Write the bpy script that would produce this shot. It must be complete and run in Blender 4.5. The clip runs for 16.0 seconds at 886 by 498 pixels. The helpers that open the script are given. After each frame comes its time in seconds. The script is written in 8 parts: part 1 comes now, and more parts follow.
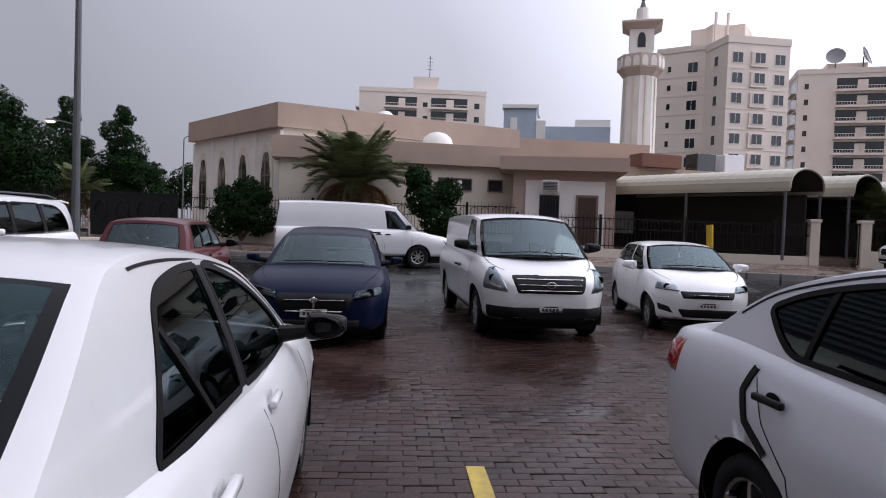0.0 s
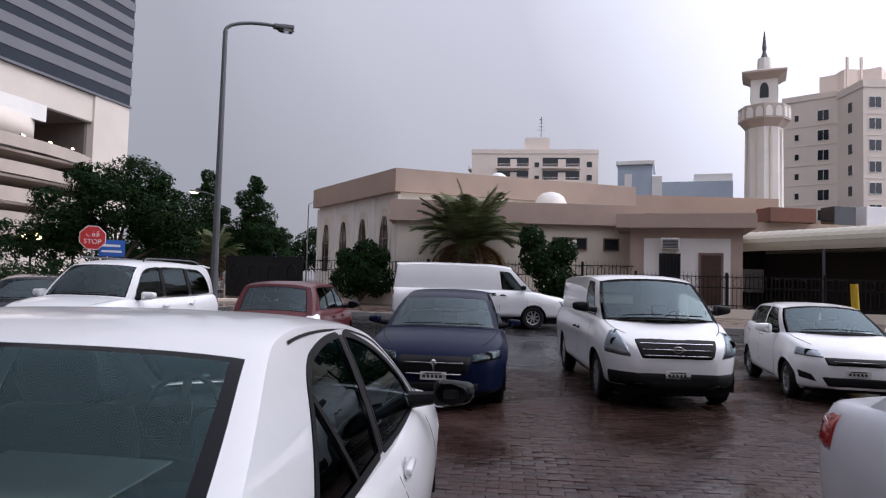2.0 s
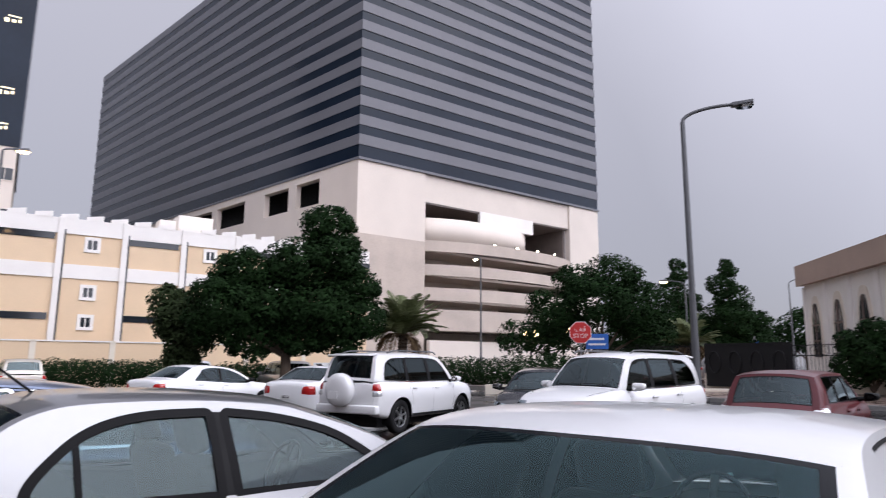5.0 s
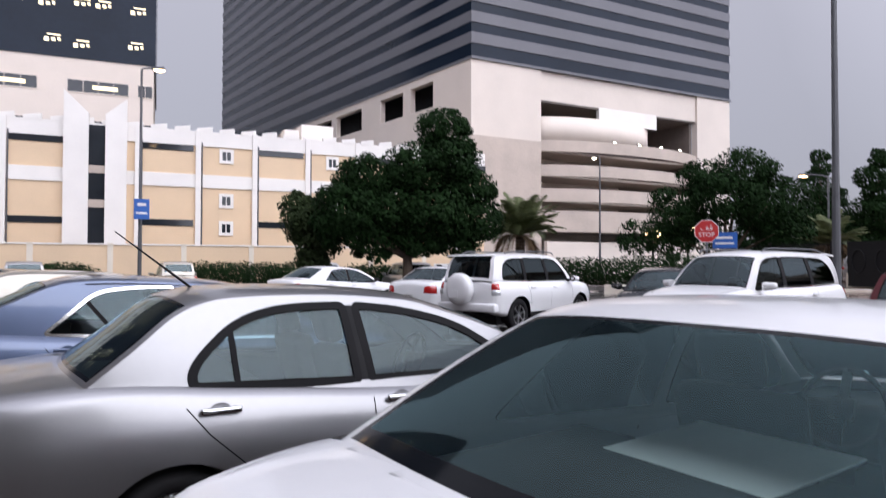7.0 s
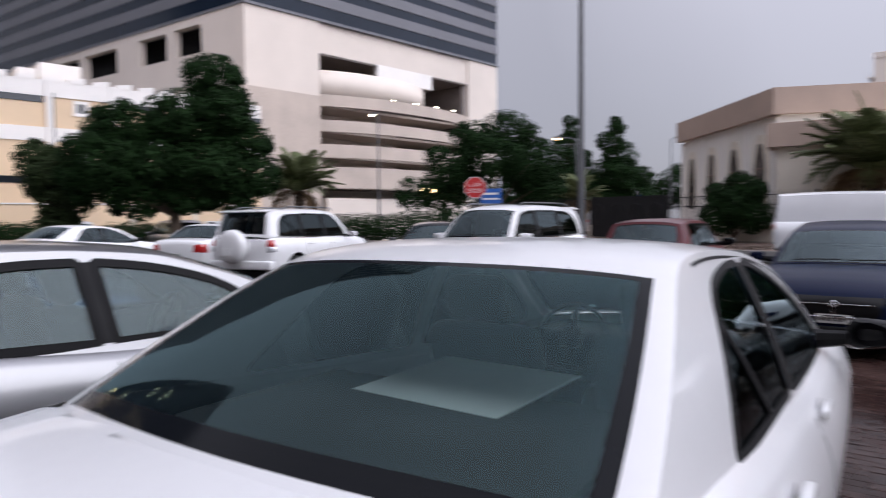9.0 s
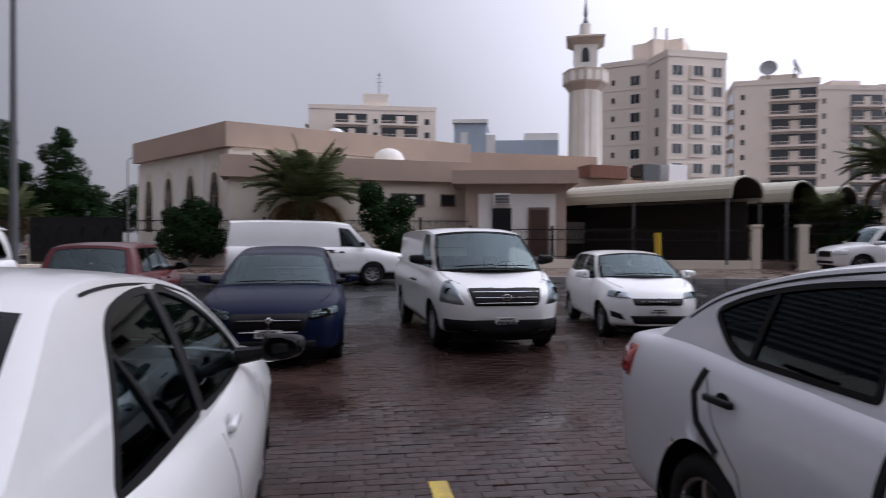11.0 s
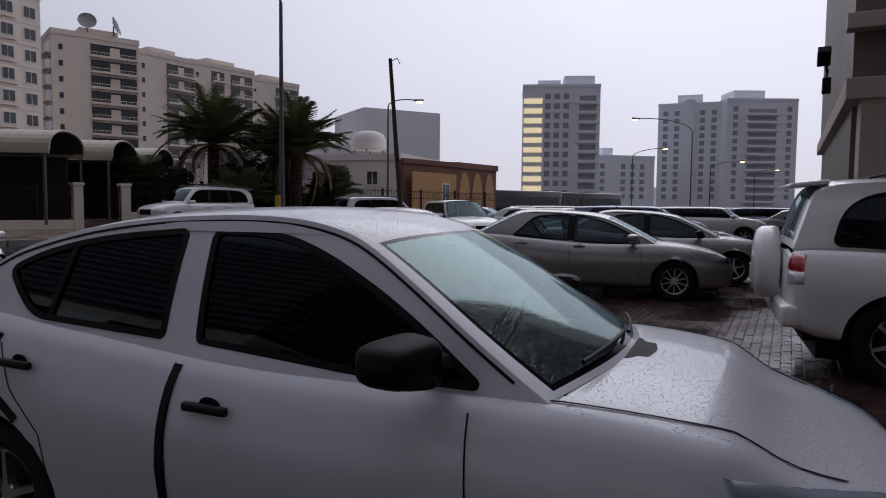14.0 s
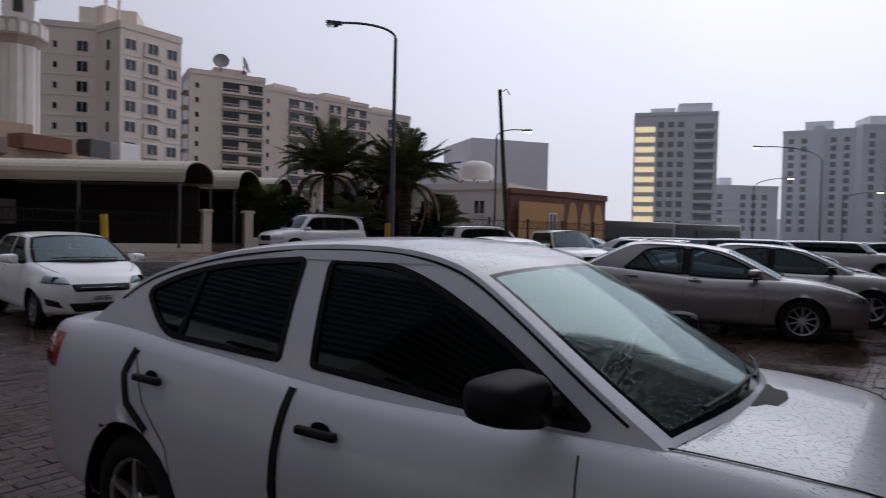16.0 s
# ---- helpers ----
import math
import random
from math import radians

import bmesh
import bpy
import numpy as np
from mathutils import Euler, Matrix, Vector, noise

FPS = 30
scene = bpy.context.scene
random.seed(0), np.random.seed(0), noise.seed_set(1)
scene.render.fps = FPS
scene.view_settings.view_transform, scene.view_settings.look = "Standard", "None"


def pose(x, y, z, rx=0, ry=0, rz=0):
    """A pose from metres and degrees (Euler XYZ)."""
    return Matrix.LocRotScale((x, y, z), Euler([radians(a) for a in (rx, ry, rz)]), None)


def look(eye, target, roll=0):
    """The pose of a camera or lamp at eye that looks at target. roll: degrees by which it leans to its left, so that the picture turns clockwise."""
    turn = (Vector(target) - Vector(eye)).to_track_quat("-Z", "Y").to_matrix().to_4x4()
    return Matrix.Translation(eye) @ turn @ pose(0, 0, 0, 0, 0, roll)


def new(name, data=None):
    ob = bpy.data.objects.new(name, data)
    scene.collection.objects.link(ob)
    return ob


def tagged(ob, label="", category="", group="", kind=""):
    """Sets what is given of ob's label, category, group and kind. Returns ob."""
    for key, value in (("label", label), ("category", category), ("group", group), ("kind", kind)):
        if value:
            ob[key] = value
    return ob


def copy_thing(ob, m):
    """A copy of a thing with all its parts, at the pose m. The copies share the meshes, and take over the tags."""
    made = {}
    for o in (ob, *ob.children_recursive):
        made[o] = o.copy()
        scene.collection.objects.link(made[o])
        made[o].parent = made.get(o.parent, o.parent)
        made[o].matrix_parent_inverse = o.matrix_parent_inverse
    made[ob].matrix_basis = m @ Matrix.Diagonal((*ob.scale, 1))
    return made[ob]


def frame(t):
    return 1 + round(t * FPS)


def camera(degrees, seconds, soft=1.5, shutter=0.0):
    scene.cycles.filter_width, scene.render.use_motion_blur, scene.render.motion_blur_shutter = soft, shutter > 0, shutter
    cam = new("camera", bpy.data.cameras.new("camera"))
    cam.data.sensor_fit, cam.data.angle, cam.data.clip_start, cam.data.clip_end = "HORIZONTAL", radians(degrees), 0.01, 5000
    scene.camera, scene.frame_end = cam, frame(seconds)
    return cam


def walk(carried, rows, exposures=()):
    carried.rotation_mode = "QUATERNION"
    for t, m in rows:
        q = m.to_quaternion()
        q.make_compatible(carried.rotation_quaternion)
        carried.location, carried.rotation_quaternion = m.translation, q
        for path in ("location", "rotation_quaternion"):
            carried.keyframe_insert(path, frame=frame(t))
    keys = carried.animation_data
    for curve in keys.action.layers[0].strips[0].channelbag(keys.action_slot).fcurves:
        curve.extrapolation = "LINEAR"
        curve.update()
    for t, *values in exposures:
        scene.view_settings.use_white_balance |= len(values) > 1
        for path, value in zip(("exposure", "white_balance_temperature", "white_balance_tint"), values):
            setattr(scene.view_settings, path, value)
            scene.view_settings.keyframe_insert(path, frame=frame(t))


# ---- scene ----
from mathutils.geometry import tessellate_polygon

cam = camera(67.9, 16.0, soft=1.0, shutter=0.45)
PATH = [
    (0.0, pose(0.000, -0.000, 1.546, 87.993, -2.007, -4.141)),
    (0.5, pose(-0.011, -0.000, 1.555, 88.817, -1.443, -4.736)),
    (1.0, pose(-0.039, -0.019, 1.566, 90.017, -1.199, 0.555)),
    (1.5, pose(-0.067, -0.043, 1.576, 90.880, -1.549, 3.594)),
    (2.0, pose(-0.070, -0.052, 1.587, 92.848, -1.638, 5.625)),
    (2.5, pose(-0.068, -0.064, 1.606, 94.113, -1.460, 8.852)),
    (3.0, pose(-0.070, -0.066, 1.553, 95.561, -1.063, 20.933)),
    (3.5, pose(-0.157, -0.052, 1.551, 99.560, -0.624, 34.354)),
    (4.0, pose(-0.224, -0.087, 1.599, 100.722, -0.450, 37.875)),
    (6.5, pose(-0.235, -0.203, 1.606, 95.561, -0.468, 56.536)),
    (7.0, pose(-0.199, -0.191, 1.580, 91.226, -0.124, 55.191)),
    (7.5, pose(-0.217, -0.171, 1.551, 87.579, 0.384, 54.655)),
    (8.0, pose(-0.228, -0.169, 1.540, 86.831, 0.076, 56.309)),
    (8.5, pose(-0.214, -0.157, 1.536, 86.790, -0.334, 51.391)),
    (9.0, pose(-0.155, -0.094, 1.540, 87.411, 0.537, 36.372)),
    (9.5, pose(-0.116, -0.050, 1.546, 87.655, 0.607, 23.527)),
    (10.0, pose(-0.075, -0.023, 1.547, 88.831, 0.156, 11.803)),
    (12.5, pose(0.027, -0.066, 1.545, 89.351, 0.775, -34.560)),
    (13.0, pose(0.009, -0.101, 1.533, 87.297, 0.600, -45.031)),
    (13.5, pose(0.009, -0.132, 1.523, 86.723, -0.870, -56.980)),
    (14.0, pose(0.031, -0.164, 1.525, 86.246, -0.531, -62.324)),
    (14.5, pose(0.040, -0.166, 1.524, 86.181, -0.488, -62.723)),
    (15.0, pose(0.043, -0.151, 1.529, 86.732, -0.959, -61.104)),
    (15.5, pose(0.044, -0.145, 1.533, 87.567, -1.568, -58.667)),
    (16.0, pose(0.039, -0.140, 1.536, 88.622, -1.336, -53.117)),
]
walk(cam, PATH, exposures=[(0.0, 0.22), (2.5, 0.22), (4.0, 0.35), (6.5, 0.52), (7.5, 0.40), (8.5, 0.40), (10.0, 0.24), (12.5, -0.50), (13.0, -0.75), (13.5, -0.84), (14.5, -0.90), (16.0, -0.78)])

# ---- overcast sky ----
world = bpy.data.worlds.new("rain_sky")
scene.world = world
world.use_nodes = True
wn, wl = world.node_tree.nodes, world.node_tree.links
wn.clear()
w_out = wn.new("ShaderNodeOutputWorld")
w_bg = wn.new("ShaderNodeBackground")
w_bg.inputs["Strength"].default_value = 1.0
w_tc = wn.new("ShaderNodeTexCoord")
w_sep = wn.new("ShaderNodeSeparateXYZ")
wl.new(w_tc.outputs["Generated"], w_sep.inputs[0])
w_up = wn.new("ShaderNodeMapRange")          # brighter towards the zenith
w_up.inputs["From Min"].default_value, w_up.inputs["From Max"].default_value = 0.0, 1.0
w_up.inputs["To Min"].default_value, w_up.inputs["To Max"].default_value = 0.86, 1.75
wl.new(w_sep.outputs["Z"], w_up.inputs["Value"])
w_dot = wn.new("ShaderNodeVectorMath")
w_dot.operation = "DOT_PRODUCT"
w_dot.inputs[1].default_value = (0.94, 0.0, 0.34)
wl.new(w_tc.outputs["Generated"], w_dot.inputs[0])
w_ramp = wn.new("ShaderNodeValToRGB")
w_el = w_ramp.color_ramp.elements
w_el[0].position, w_el[0].color = 0.0, (0.31, 0.305, 0.355, 1)
w_el[1].position, w_el[1].color = 1.0, (1.40, 1.40, 1.64, 1)
for p_, c_ in ((0.34, (0.295, 0.293, 0.345, 1)), (0.46, (0.40, 0.398, 0.468, 1)), (0.57, (0.44, 0.44, 0.52, 1)), (0.72, (0.79, 0.79, 0.94, 1))):
    e_ = w_el.new(p_)
    e_.color = c_
w_map = wn.new("ShaderNodeMapRange")
w_map.inputs["From Min"].default_value, w_map.inputs["From Max"].default_value = -1.0, 1.0
wl.new(w_dot.outputs["Value"], w_map.inputs["Value"])
w_noise = wn.new("ShaderNodeTexNoise")       # soft cloud relief
w_noise.inputs["Scale"].default_value, w_noise.inputs["Detail"].default_value = 2.2, 4.0
wl.new(w_tc.outputs["Generated"], w_noise.inputs["Vector"])
w_nm = wn.new("ShaderNodeMapRange")
w_nm.inputs["To Min"].default_value, w_nm.inputs["To Max"].default_value = -0.05, 0.05
wl.new(w_noise.outputs["Fac"], w_nm.inputs["Value"])
w_add = wn.new("ShaderNodeMath")
wl.new(w_map.outputs["Result"], w_add.inputs[0])
wl.new(w_nm.outputs["Result"], w_add.inputs[1])
wl.new(w_add.outputs[0], w_ramp.inputs["Fac"])
w_mul = wn.new("ShaderNodeVectorMath")
w_mul.operation = "SCALE"
wl.new(w_ramp.outputs["Color"], w_mul.inputs[0])
wl.new(w_up.outputs["Result"], w_mul.inputs["Scale"])
w_sky = wn.new("ShaderNodeTexSky")
w_sky.sky_type, w_sky.sun_disc = "NISHITA", False
w_sky.sun_elevation, w_sky.sun_rotation = radians(38), radians(80)
w_sc = wn.new("ShaderNodeVectorMath")
w_sc.operation = "SCALE"
w_sc.inputs["Scale"].default_value = 0.008
wl.new(w_sky.outputs["Color"], w_sc.inputs[0])
w_sum = wn.new("ShaderNodeVectorMath")
wl.new(w_mul.outputs[0], w_sum.inputs[0])
wl.new(w_sc.outputs[0], w_sum.inputs[1])
wl.new(w_sum.outputs[0], w_bg.inputs["Color"])
wl.new(w_bg.outputs[0], w_out.inputs["Surface"])

sun = new("sun", bpy.data.lights.new("sun", "SUN"))
sun.data.energy, sun.data.angle, sun.data.color = 0.7, radians(50), (0.98, 0.98, 1.0)
sun.matrix_world = look((30, 6, 30), (0, 0, 0))

# ---- materials ----
def rgba(c):
    return (c[0], c[1], c[2], 1.0)


def material(name, color, rough=0.6, metal=0.0, vary=0.12, scale=3.0, fine=40.0, bump=0.15, coat=0.0, wet=0.0, spec=0.5, per_object=0.0, color2=None, emit=None, power=0.0, depth=0.01):
    m = bpy.data.materials.new(name)
    m.use_nodes = True
    nt = m.node_tree
    n, l = nt.nodes, nt.links
    b = n["Principled BSDF"]
    b.inputs["Metallic"].default_value, b.inputs["Coat Weight"].default_value = metal, coat
    b.inputs["Coat Roughness"].default_value, b.inputs["Specular IOR Level"].default_value = 0.06, spec
    tc = n.new("ShaderNodeTexCoord")
    big, small = n.new("ShaderNodeTexNoise"), n.new("ShaderNodeTexNoise")
    for q, s, d in ((big, scale, 5.0), (small, fine, 3.0)):
        q.inputs["Scale"].default_value, q.inputs["Detail"].default_value = s, d
        l.new(tc.outputs["Object"], q.inputs["Vector"])
    add = n.new("ShaderNodeMath")
    add.operation = "MULTIPLY_ADD"
    add.inputs[1].default_value = 0.35
    l.new(small.outputs["Fac"], add.inputs[0])
    l.new(big.outputs["Fac"], add.inputs[2])
    fac = n.new("ShaderNodeMapRange")
    fac.inputs["From Min"].default_value, fac.inputs["From Max"].default_value = 0.35, 1.0
    l.new(add.outputs[0], fac.inputs["Value"])
    mix = n.new("ShaderNodeMix")
    mix.data_type = "RGBA"
    mix.inputs[6].default_value = rgba([c * (1 - vary) for c in color])
    mix.inputs[7].default_value = rgba(color2 if color2 else [min(1, c * (1 + vary * 0.6)) for c in color])
    l.new(fac.outputs["Result"], mix.inputs[0])
    out = mix.outputs[2]
    if per_object:
        oi, hs = n.new("ShaderNodeObjectInfo"), n.new("ShaderNodeMapRange")
        hs.inputs["To Min"].default_value, hs.inputs["To Max"].default_value = 1 - per_object, 1 + per_object
        ge = n.new("ShaderNodeNewGeometry")
        sm = n.new("ShaderNodeMath")
        l.new(oi.outputs["Random"], sm.inputs[0])
        l.new(ge.outputs["Random Per Island"], sm.inputs[1])
        fr = n.new("ShaderNodeMath")
        fr.operation = "FRACT"
        l.new(sm.outputs[0], fr.inputs[0])
        l.new(fr.outputs[0], hs.inputs["Value"])
        sc = n.new("ShaderNodeVectorMath")
        sc.operation = "SCALE"
        l.new(out, sc.inputs[0])
        l.new(hs.outputs["Result"], sc.inputs["Scale"])
        out = sc.outputs[0]
    l.new(out, b.inputs["Base Color"])
    rr = n.new("ShaderNodeMapRange")
    rr.inputs["From Min"].default_value, rr.inputs["From Max"].default_value = 0.35, 0.65
    rr.inputs["To Min"].default_value, rr.inputs["To Max"].default_value = max(0.02, rough - (0.08 if bump else 0.015) - wet), min(1.0, rough + (0.08 if bump else 0.015))
    l.new(big.outputs["Fac"], rr.inputs["Value"])
    l.new(rr.outputs["Result"], b.inputs["Roughness"])
    if bump:
        bp = n.new("ShaderNodeBump")
        bp.inputs["Strength"].default_value, bp.inputs["Distance"].default_value = bump, depth
        l.new(add.outputs[0], bp.inputs["Height"])
        l.new(bp.outputs["Normal"], b.inputs["Normal"])
    if emit:
        b.inputs["Emission Color"].default_value, b.inputs["Emission Strength"].default_value = rgba(emit), power
    return m


def glass_material(name, tint, rough=0.01, ior=1.5, drops=False, sheen=(0.66, 0.80, 0.83)):
    m = bpy.data.materials.new(name)
    m.use_nodes = True
    n, l = m.node_tree.nodes, m.node_tree.links
    n.clear()
    out, mix = n.new("ShaderNodeOutputMaterial"), n.new("ShaderNodeMixShader")
    tr, gl, fr = n.new("ShaderNodeBsdfTransparent"), n.new("ShaderNodeBsdfGlossy"), n.new("ShaderNodeFresnel")
    tr.inputs["Color"].default_value = rgba(tint)
    gl.inputs["Color"].default_value = rgba(sheen)
    gl.inputs["Roughness"].default_value, fr.inputs["IOR"].default_value = rough, ior
    l.new(fr.outputs[0], mix.inputs[0])
    l.new(tr.outputs[0], mix.inputs[1])
    l.new(gl.outputs[0], mix.inputs[2])
    l.new(mix.outputs[0], out.inputs["Surface"])
    if drops:
        tc, vo, bp = n.new("ShaderNodeTexCoord"), n.new("ShaderNodeTexVoronoi"), n.new("ShaderNodeBump")
        vo.inputs["Scale"].default_value = 120.0
        l.new(tc.outputs["Object"], vo.inputs["Vector"])
        mr = n.new("ShaderNodeMapRange")
        mr.inputs["From Min"].default_value, mr.inputs["From Max"].default_value = 0.07, 0.30
        mr.inputs["To Min"].default_value, mr.inputs["To Max"].default_value = 1.0, 0.0
        l.new(vo.outputs["Distance"], mr.inputs["Value"])
        bp.inputs["Strength"].default_value, bp.inputs["Distance"].default_value = 0.30, 0.002
        l.new(mr.outputs["Result"], bp.inputs["Height"])
        l.new(bp.outputs["Normal"], gl.inputs["Normal"])
        l.new(bp.outputs["Normal"], fr.inputs["Normal"])
    return m


def paint_material(name, color, metal=0.0, rough=0.3, drops=False, dirt=0.05, coat=0.8, spec=0.5):
    """Clear-coated car paint with a film of road dirt and, where rain stands on it, beads of water."""
    m = material(name, color, rough=rough, metal=metal, vary=dirt, scale=1.7, fine=25.0, bump=0.0, coat=coat, spec=spec)
    if drops:
        n, l = m.node_tree.nodes, m.node_tree.links
        tc, vo, bp, mr = n.new("ShaderNodeTexCoord"), n.new("ShaderNodeTexVoronoi"), n.new("ShaderNodeBump"), n.new("ShaderNodeMapRange")
        vo.inputs["Scale"].default_value = 95.0
        l.new(tc.outputs["Object"], vo.inputs["Vector"])
        mr.inputs["From Min"].default_value, mr.inputs["From Max"].default_value = 0.06, 0.27
        mr.inputs["To Min"].default_value, mr.inputs["To Max"].default_value = 1.0, 0.0
        l.new(vo.outputs["Distance"], mr.inputs["Value"])
        bp.inputs["Distance"].default_value = 0.008
        ge, sx, up = n.new("ShaderNodeNewGeometry"), n.new("ShaderNodeSeparateXYZ"), n.new("ShaderNodeMapRange")
        up.inputs["From Min"].default_value, up.inputs["From Max"].default_value = 0.72, 0.95
        l.new(ge.outputs["Normal"], sx.inputs[0])
        l.new(sx.outputs["Z"], up.inputs["Value"])
        l.new(up.outputs["Result"], bp.inputs["Strength"])
        l.new(mr.outputs["Result"], bp.inputs["Height"])
        b = n["Principled BSDF"]
        l.new(bp.outputs["Normal"], b.inputs["Coat Normal"])
        l.new(bp.outputs["Normal"], b.inputs["Normal"])
    return m


M_WHITE = paint_material("white_paint", (0.80, 0.80, 0.81), rough=0.35)
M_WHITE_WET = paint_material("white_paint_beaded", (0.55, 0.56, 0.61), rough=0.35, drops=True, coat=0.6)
M_NAVY = paint_material("navy_paint", (0.005, 0.009, 0.030), rough=0.3, coat=0.03, spec=0.06)
M_SILVER = paint_material("silver_paint", (0.27, 0.27, 0.28), metal=0.8, rough=0.32, coat=0.7)
M_GREYMET = paint_material("grey_metallic_paint", (0.33, 0.325, 0.33), metal=0.7, rough=0.34)
M_BLUE = paint_material("steel_blue_paint", (0.09, 0.12, 0.20), metal=0.5, rough=0.3)
M_BLACKCAR = paint_material("black_paint", (0.012, 0.012, 0.014), rough=0.25)
M_RED = paint_material("dark_red_paint", (0.085, 0.006, 0.010), metal=0.0, rough=0.3, coat=0.25, spec=0.25)
M_BEIGECAR = paint_material("pale_gold_paint", (0.42, 0.39, 0.34), metal=0.6, rough=0.35)
M_GLASS = glass_material("window_glass", (0.30, 0.38, 0.41), ior=1.62)
M_GLASS_CLEAR = glass_material("windscreen_glass", (0.40, 0.49, 0.50), ior=1.85, sheen=(0.60, 0.74, 0.78))
M_GLASS_REAR = glass_material("pale_rear_glass", (0.80, 0.90, 0.89), ior=1.52, sheen=(0.56, 0.84, 0.88))
M_GLASS_WET = glass_material("beaded_windscreen_glass", (0.34, 0.50, 0.48), rough=0.08, ior=2.25, drops=True, sheen=(0.72, 0.90, 0.90))
M_GLASS_DARK = glass_material("tinted_glass", (0.08, 0.09, 0.10), ior=1.42)
M_LENS = glass_material("lamp_lens", (0.85, 0.87, 0.9), ior=1.5)
M_TYRE = material("tyre_rubber", (0.013, 0.013, 0.014), rough=0.8, bump=0.3, fine=60, spec=0.2)
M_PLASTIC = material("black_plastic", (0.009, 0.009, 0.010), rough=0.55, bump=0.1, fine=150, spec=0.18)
M_SEAL = material("rubber_seal", (0.006, 0.006, 0.007), rough=0.6, bump=0.0, spec=0.15)
M_CHROME = material("chrome", (0.80, 0.81, 0.82), rough=0.12, metal=1.0, vary=0.04, bump=0.0)
M_ALLOY = material("alloy_rim", (0.52, 0.53, 0.54), rough=0.32, metal=0.9, bump=0.02)
M_REFLECT = material("lamp_reflector", (0.74, 0.75, 0.77), rough=0.22, metal=0.45, bump=0.0)
M_REDLAMP = material("red_lamp", (0.42, 0.012, 0.012), rough=0.15, coat=1.0, bump=0.0)
M_AMBER = material("amber_lamp", (0.7, 0.22, 0.02), rough=0.2, coat=1.0, bump=0.0)
M_PLATE = material("plate_white", (0.72, 0.72, 0.70), rough=0.4, bump=0.0)
M_INK = material("plate_ink", (0.03, 0.03, 0.035), rough=0.5, bump=0.0)
M_CLOTH_DARK = material("dark_seat_cloth", (0.03, 0.03, 0.032), rough=0.9, fine=120)
M_CLOTH_GREY = material("grey_seat_cloth", (0.22, 0.215, 0.20), rough=0.9, fine=120)
M_FRIT = material("black_glass_border", (0.004, 0.005, 0.007), rough=0.10, vary=0.1, bump=0.0, spec=0.14)
M_PAPER = material("sunshade_card", (0.76, 0.78, 0.74), rough=0.8, bump=0.05)
M_PAVER = material("wet_red_paver", (0.036, 0.018, 0.0155), rough=0.36, wet=0.30, vary=0.55, scale=0.9, fine=38, bump=0.3, per_object=0.30, color2=(0.058, 0.032, 0.027), spec=0.12)
M_JOINT = material("wet_joint_sand", (0.022, 0.015, 0.0135), rough=0.3, wet=0.25, vary=0.5, scale=0.9, fine=30, bump=0.2, spec=0.2)
M_ASPHALT = material("wet_asphalt", (0.026, 0.026, 0.028), rough=0.36, wet=0.24, vary=0.4, scale=0.35, fine=60, bump=0.4, spec=0.32)
M_KERB = material("kerb_concrete", (0.26, 0.25, 0.24), rough=0.6, vary=0.3, scale=2, fine=30)
M_SIDEWALK = material("wet_pavement_tiles", (0.20, 0.145, 0.12), rough=0.35, wet=0.2, vary=0.35, scale=0.8, fine=25, bump=0.3)
M_YELLOW = material("yellow_paint", (0.62, 0.40, 0.02), rough=0.5, vary=0.25, scale=6)
M_YLINE = material("worn_yellow_line", (0.50, 0.36, 0.05), rough=0.4, vary=0.5, scale=9, fine=50)
M_CREAM = material("cream_render", (0.74, 0.665, 0.56), rough=0.8, vary=0.14, scale=0.5, fine=12, bump=0.25)
M_OFFWHITE = material("off_white_render", (0.80, 0.765, 0.71), rough=0.8, vary=0.12, scale=0.6, fine=14, bump=0.25)
M_BAND = material("tan_fascia", (0.43, 0.325, 0.265), rough=0.75, vary=0.16, scale=0.7, fine=14, bump=0.2)
M_DARKTRIM = material("brown_trim", (0.20, 0.14, 0.115), rough=0.7, vary=0.2)
M_IRON = material("black_iron", (0.008, 0.008, 0.009), rough=0.5, bump=0.1, spec=0.3)
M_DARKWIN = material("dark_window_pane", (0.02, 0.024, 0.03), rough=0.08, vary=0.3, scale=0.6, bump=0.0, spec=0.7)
M_WOODDOOR = material("dark_brown_door", (0.07, 0.035, 0.025), rough=0.5, vary=0.3)
M_CANOPY = material("cream_ribbed_sheet", (0.40, 0.365, 0.285), rough=0.5, vary=0.15, scale=0.6)
M_CONCRETE = material("pale_concrete", (0.50, 0.42, 0.36), rough=0.8, vary=0.22, scale=0.35, fine=8, bump=0.3)
M_PODIUM = material("podium_cladding", (0.68, 0.60, 0.53), rough=0.7, vary=0.10, scale=0.2, fine=5, bump=0.15)
M_STRIPE_D = material("navy_glass_band", (0.012, 0.019, 0.032), rough=0.16, vary=0.3, scale=0.15, fine=2, bump=0.0, spec=0.2)
M_STRIPE_L = material("grey_spandrel_band", (0.145, 0.145, 0.16), rough=0.45, vary=0.12, scale=0.15, fine=3, bump=0.0, spec=0.3)
# beige raised paler, with distance haze put into the colour
M_HOTEL = material("haze_paled_beige_render", (0.82, 0.715, 0.625), rough=0.8, vary=0.08, scale=0.2, fine=5, bump=0.15)
M_APT = material("grey_beige_render", (0.72, 0.625, 0.55), rough=0.8, vary=0.10, scale=0.25, fine=6, bump=0.15)
M_GREYWALL = material("grey_sheet_wall", (0.82, 0.82, 0.85), rough=0.6, vary=0.1, scale=0.2, fine=4)
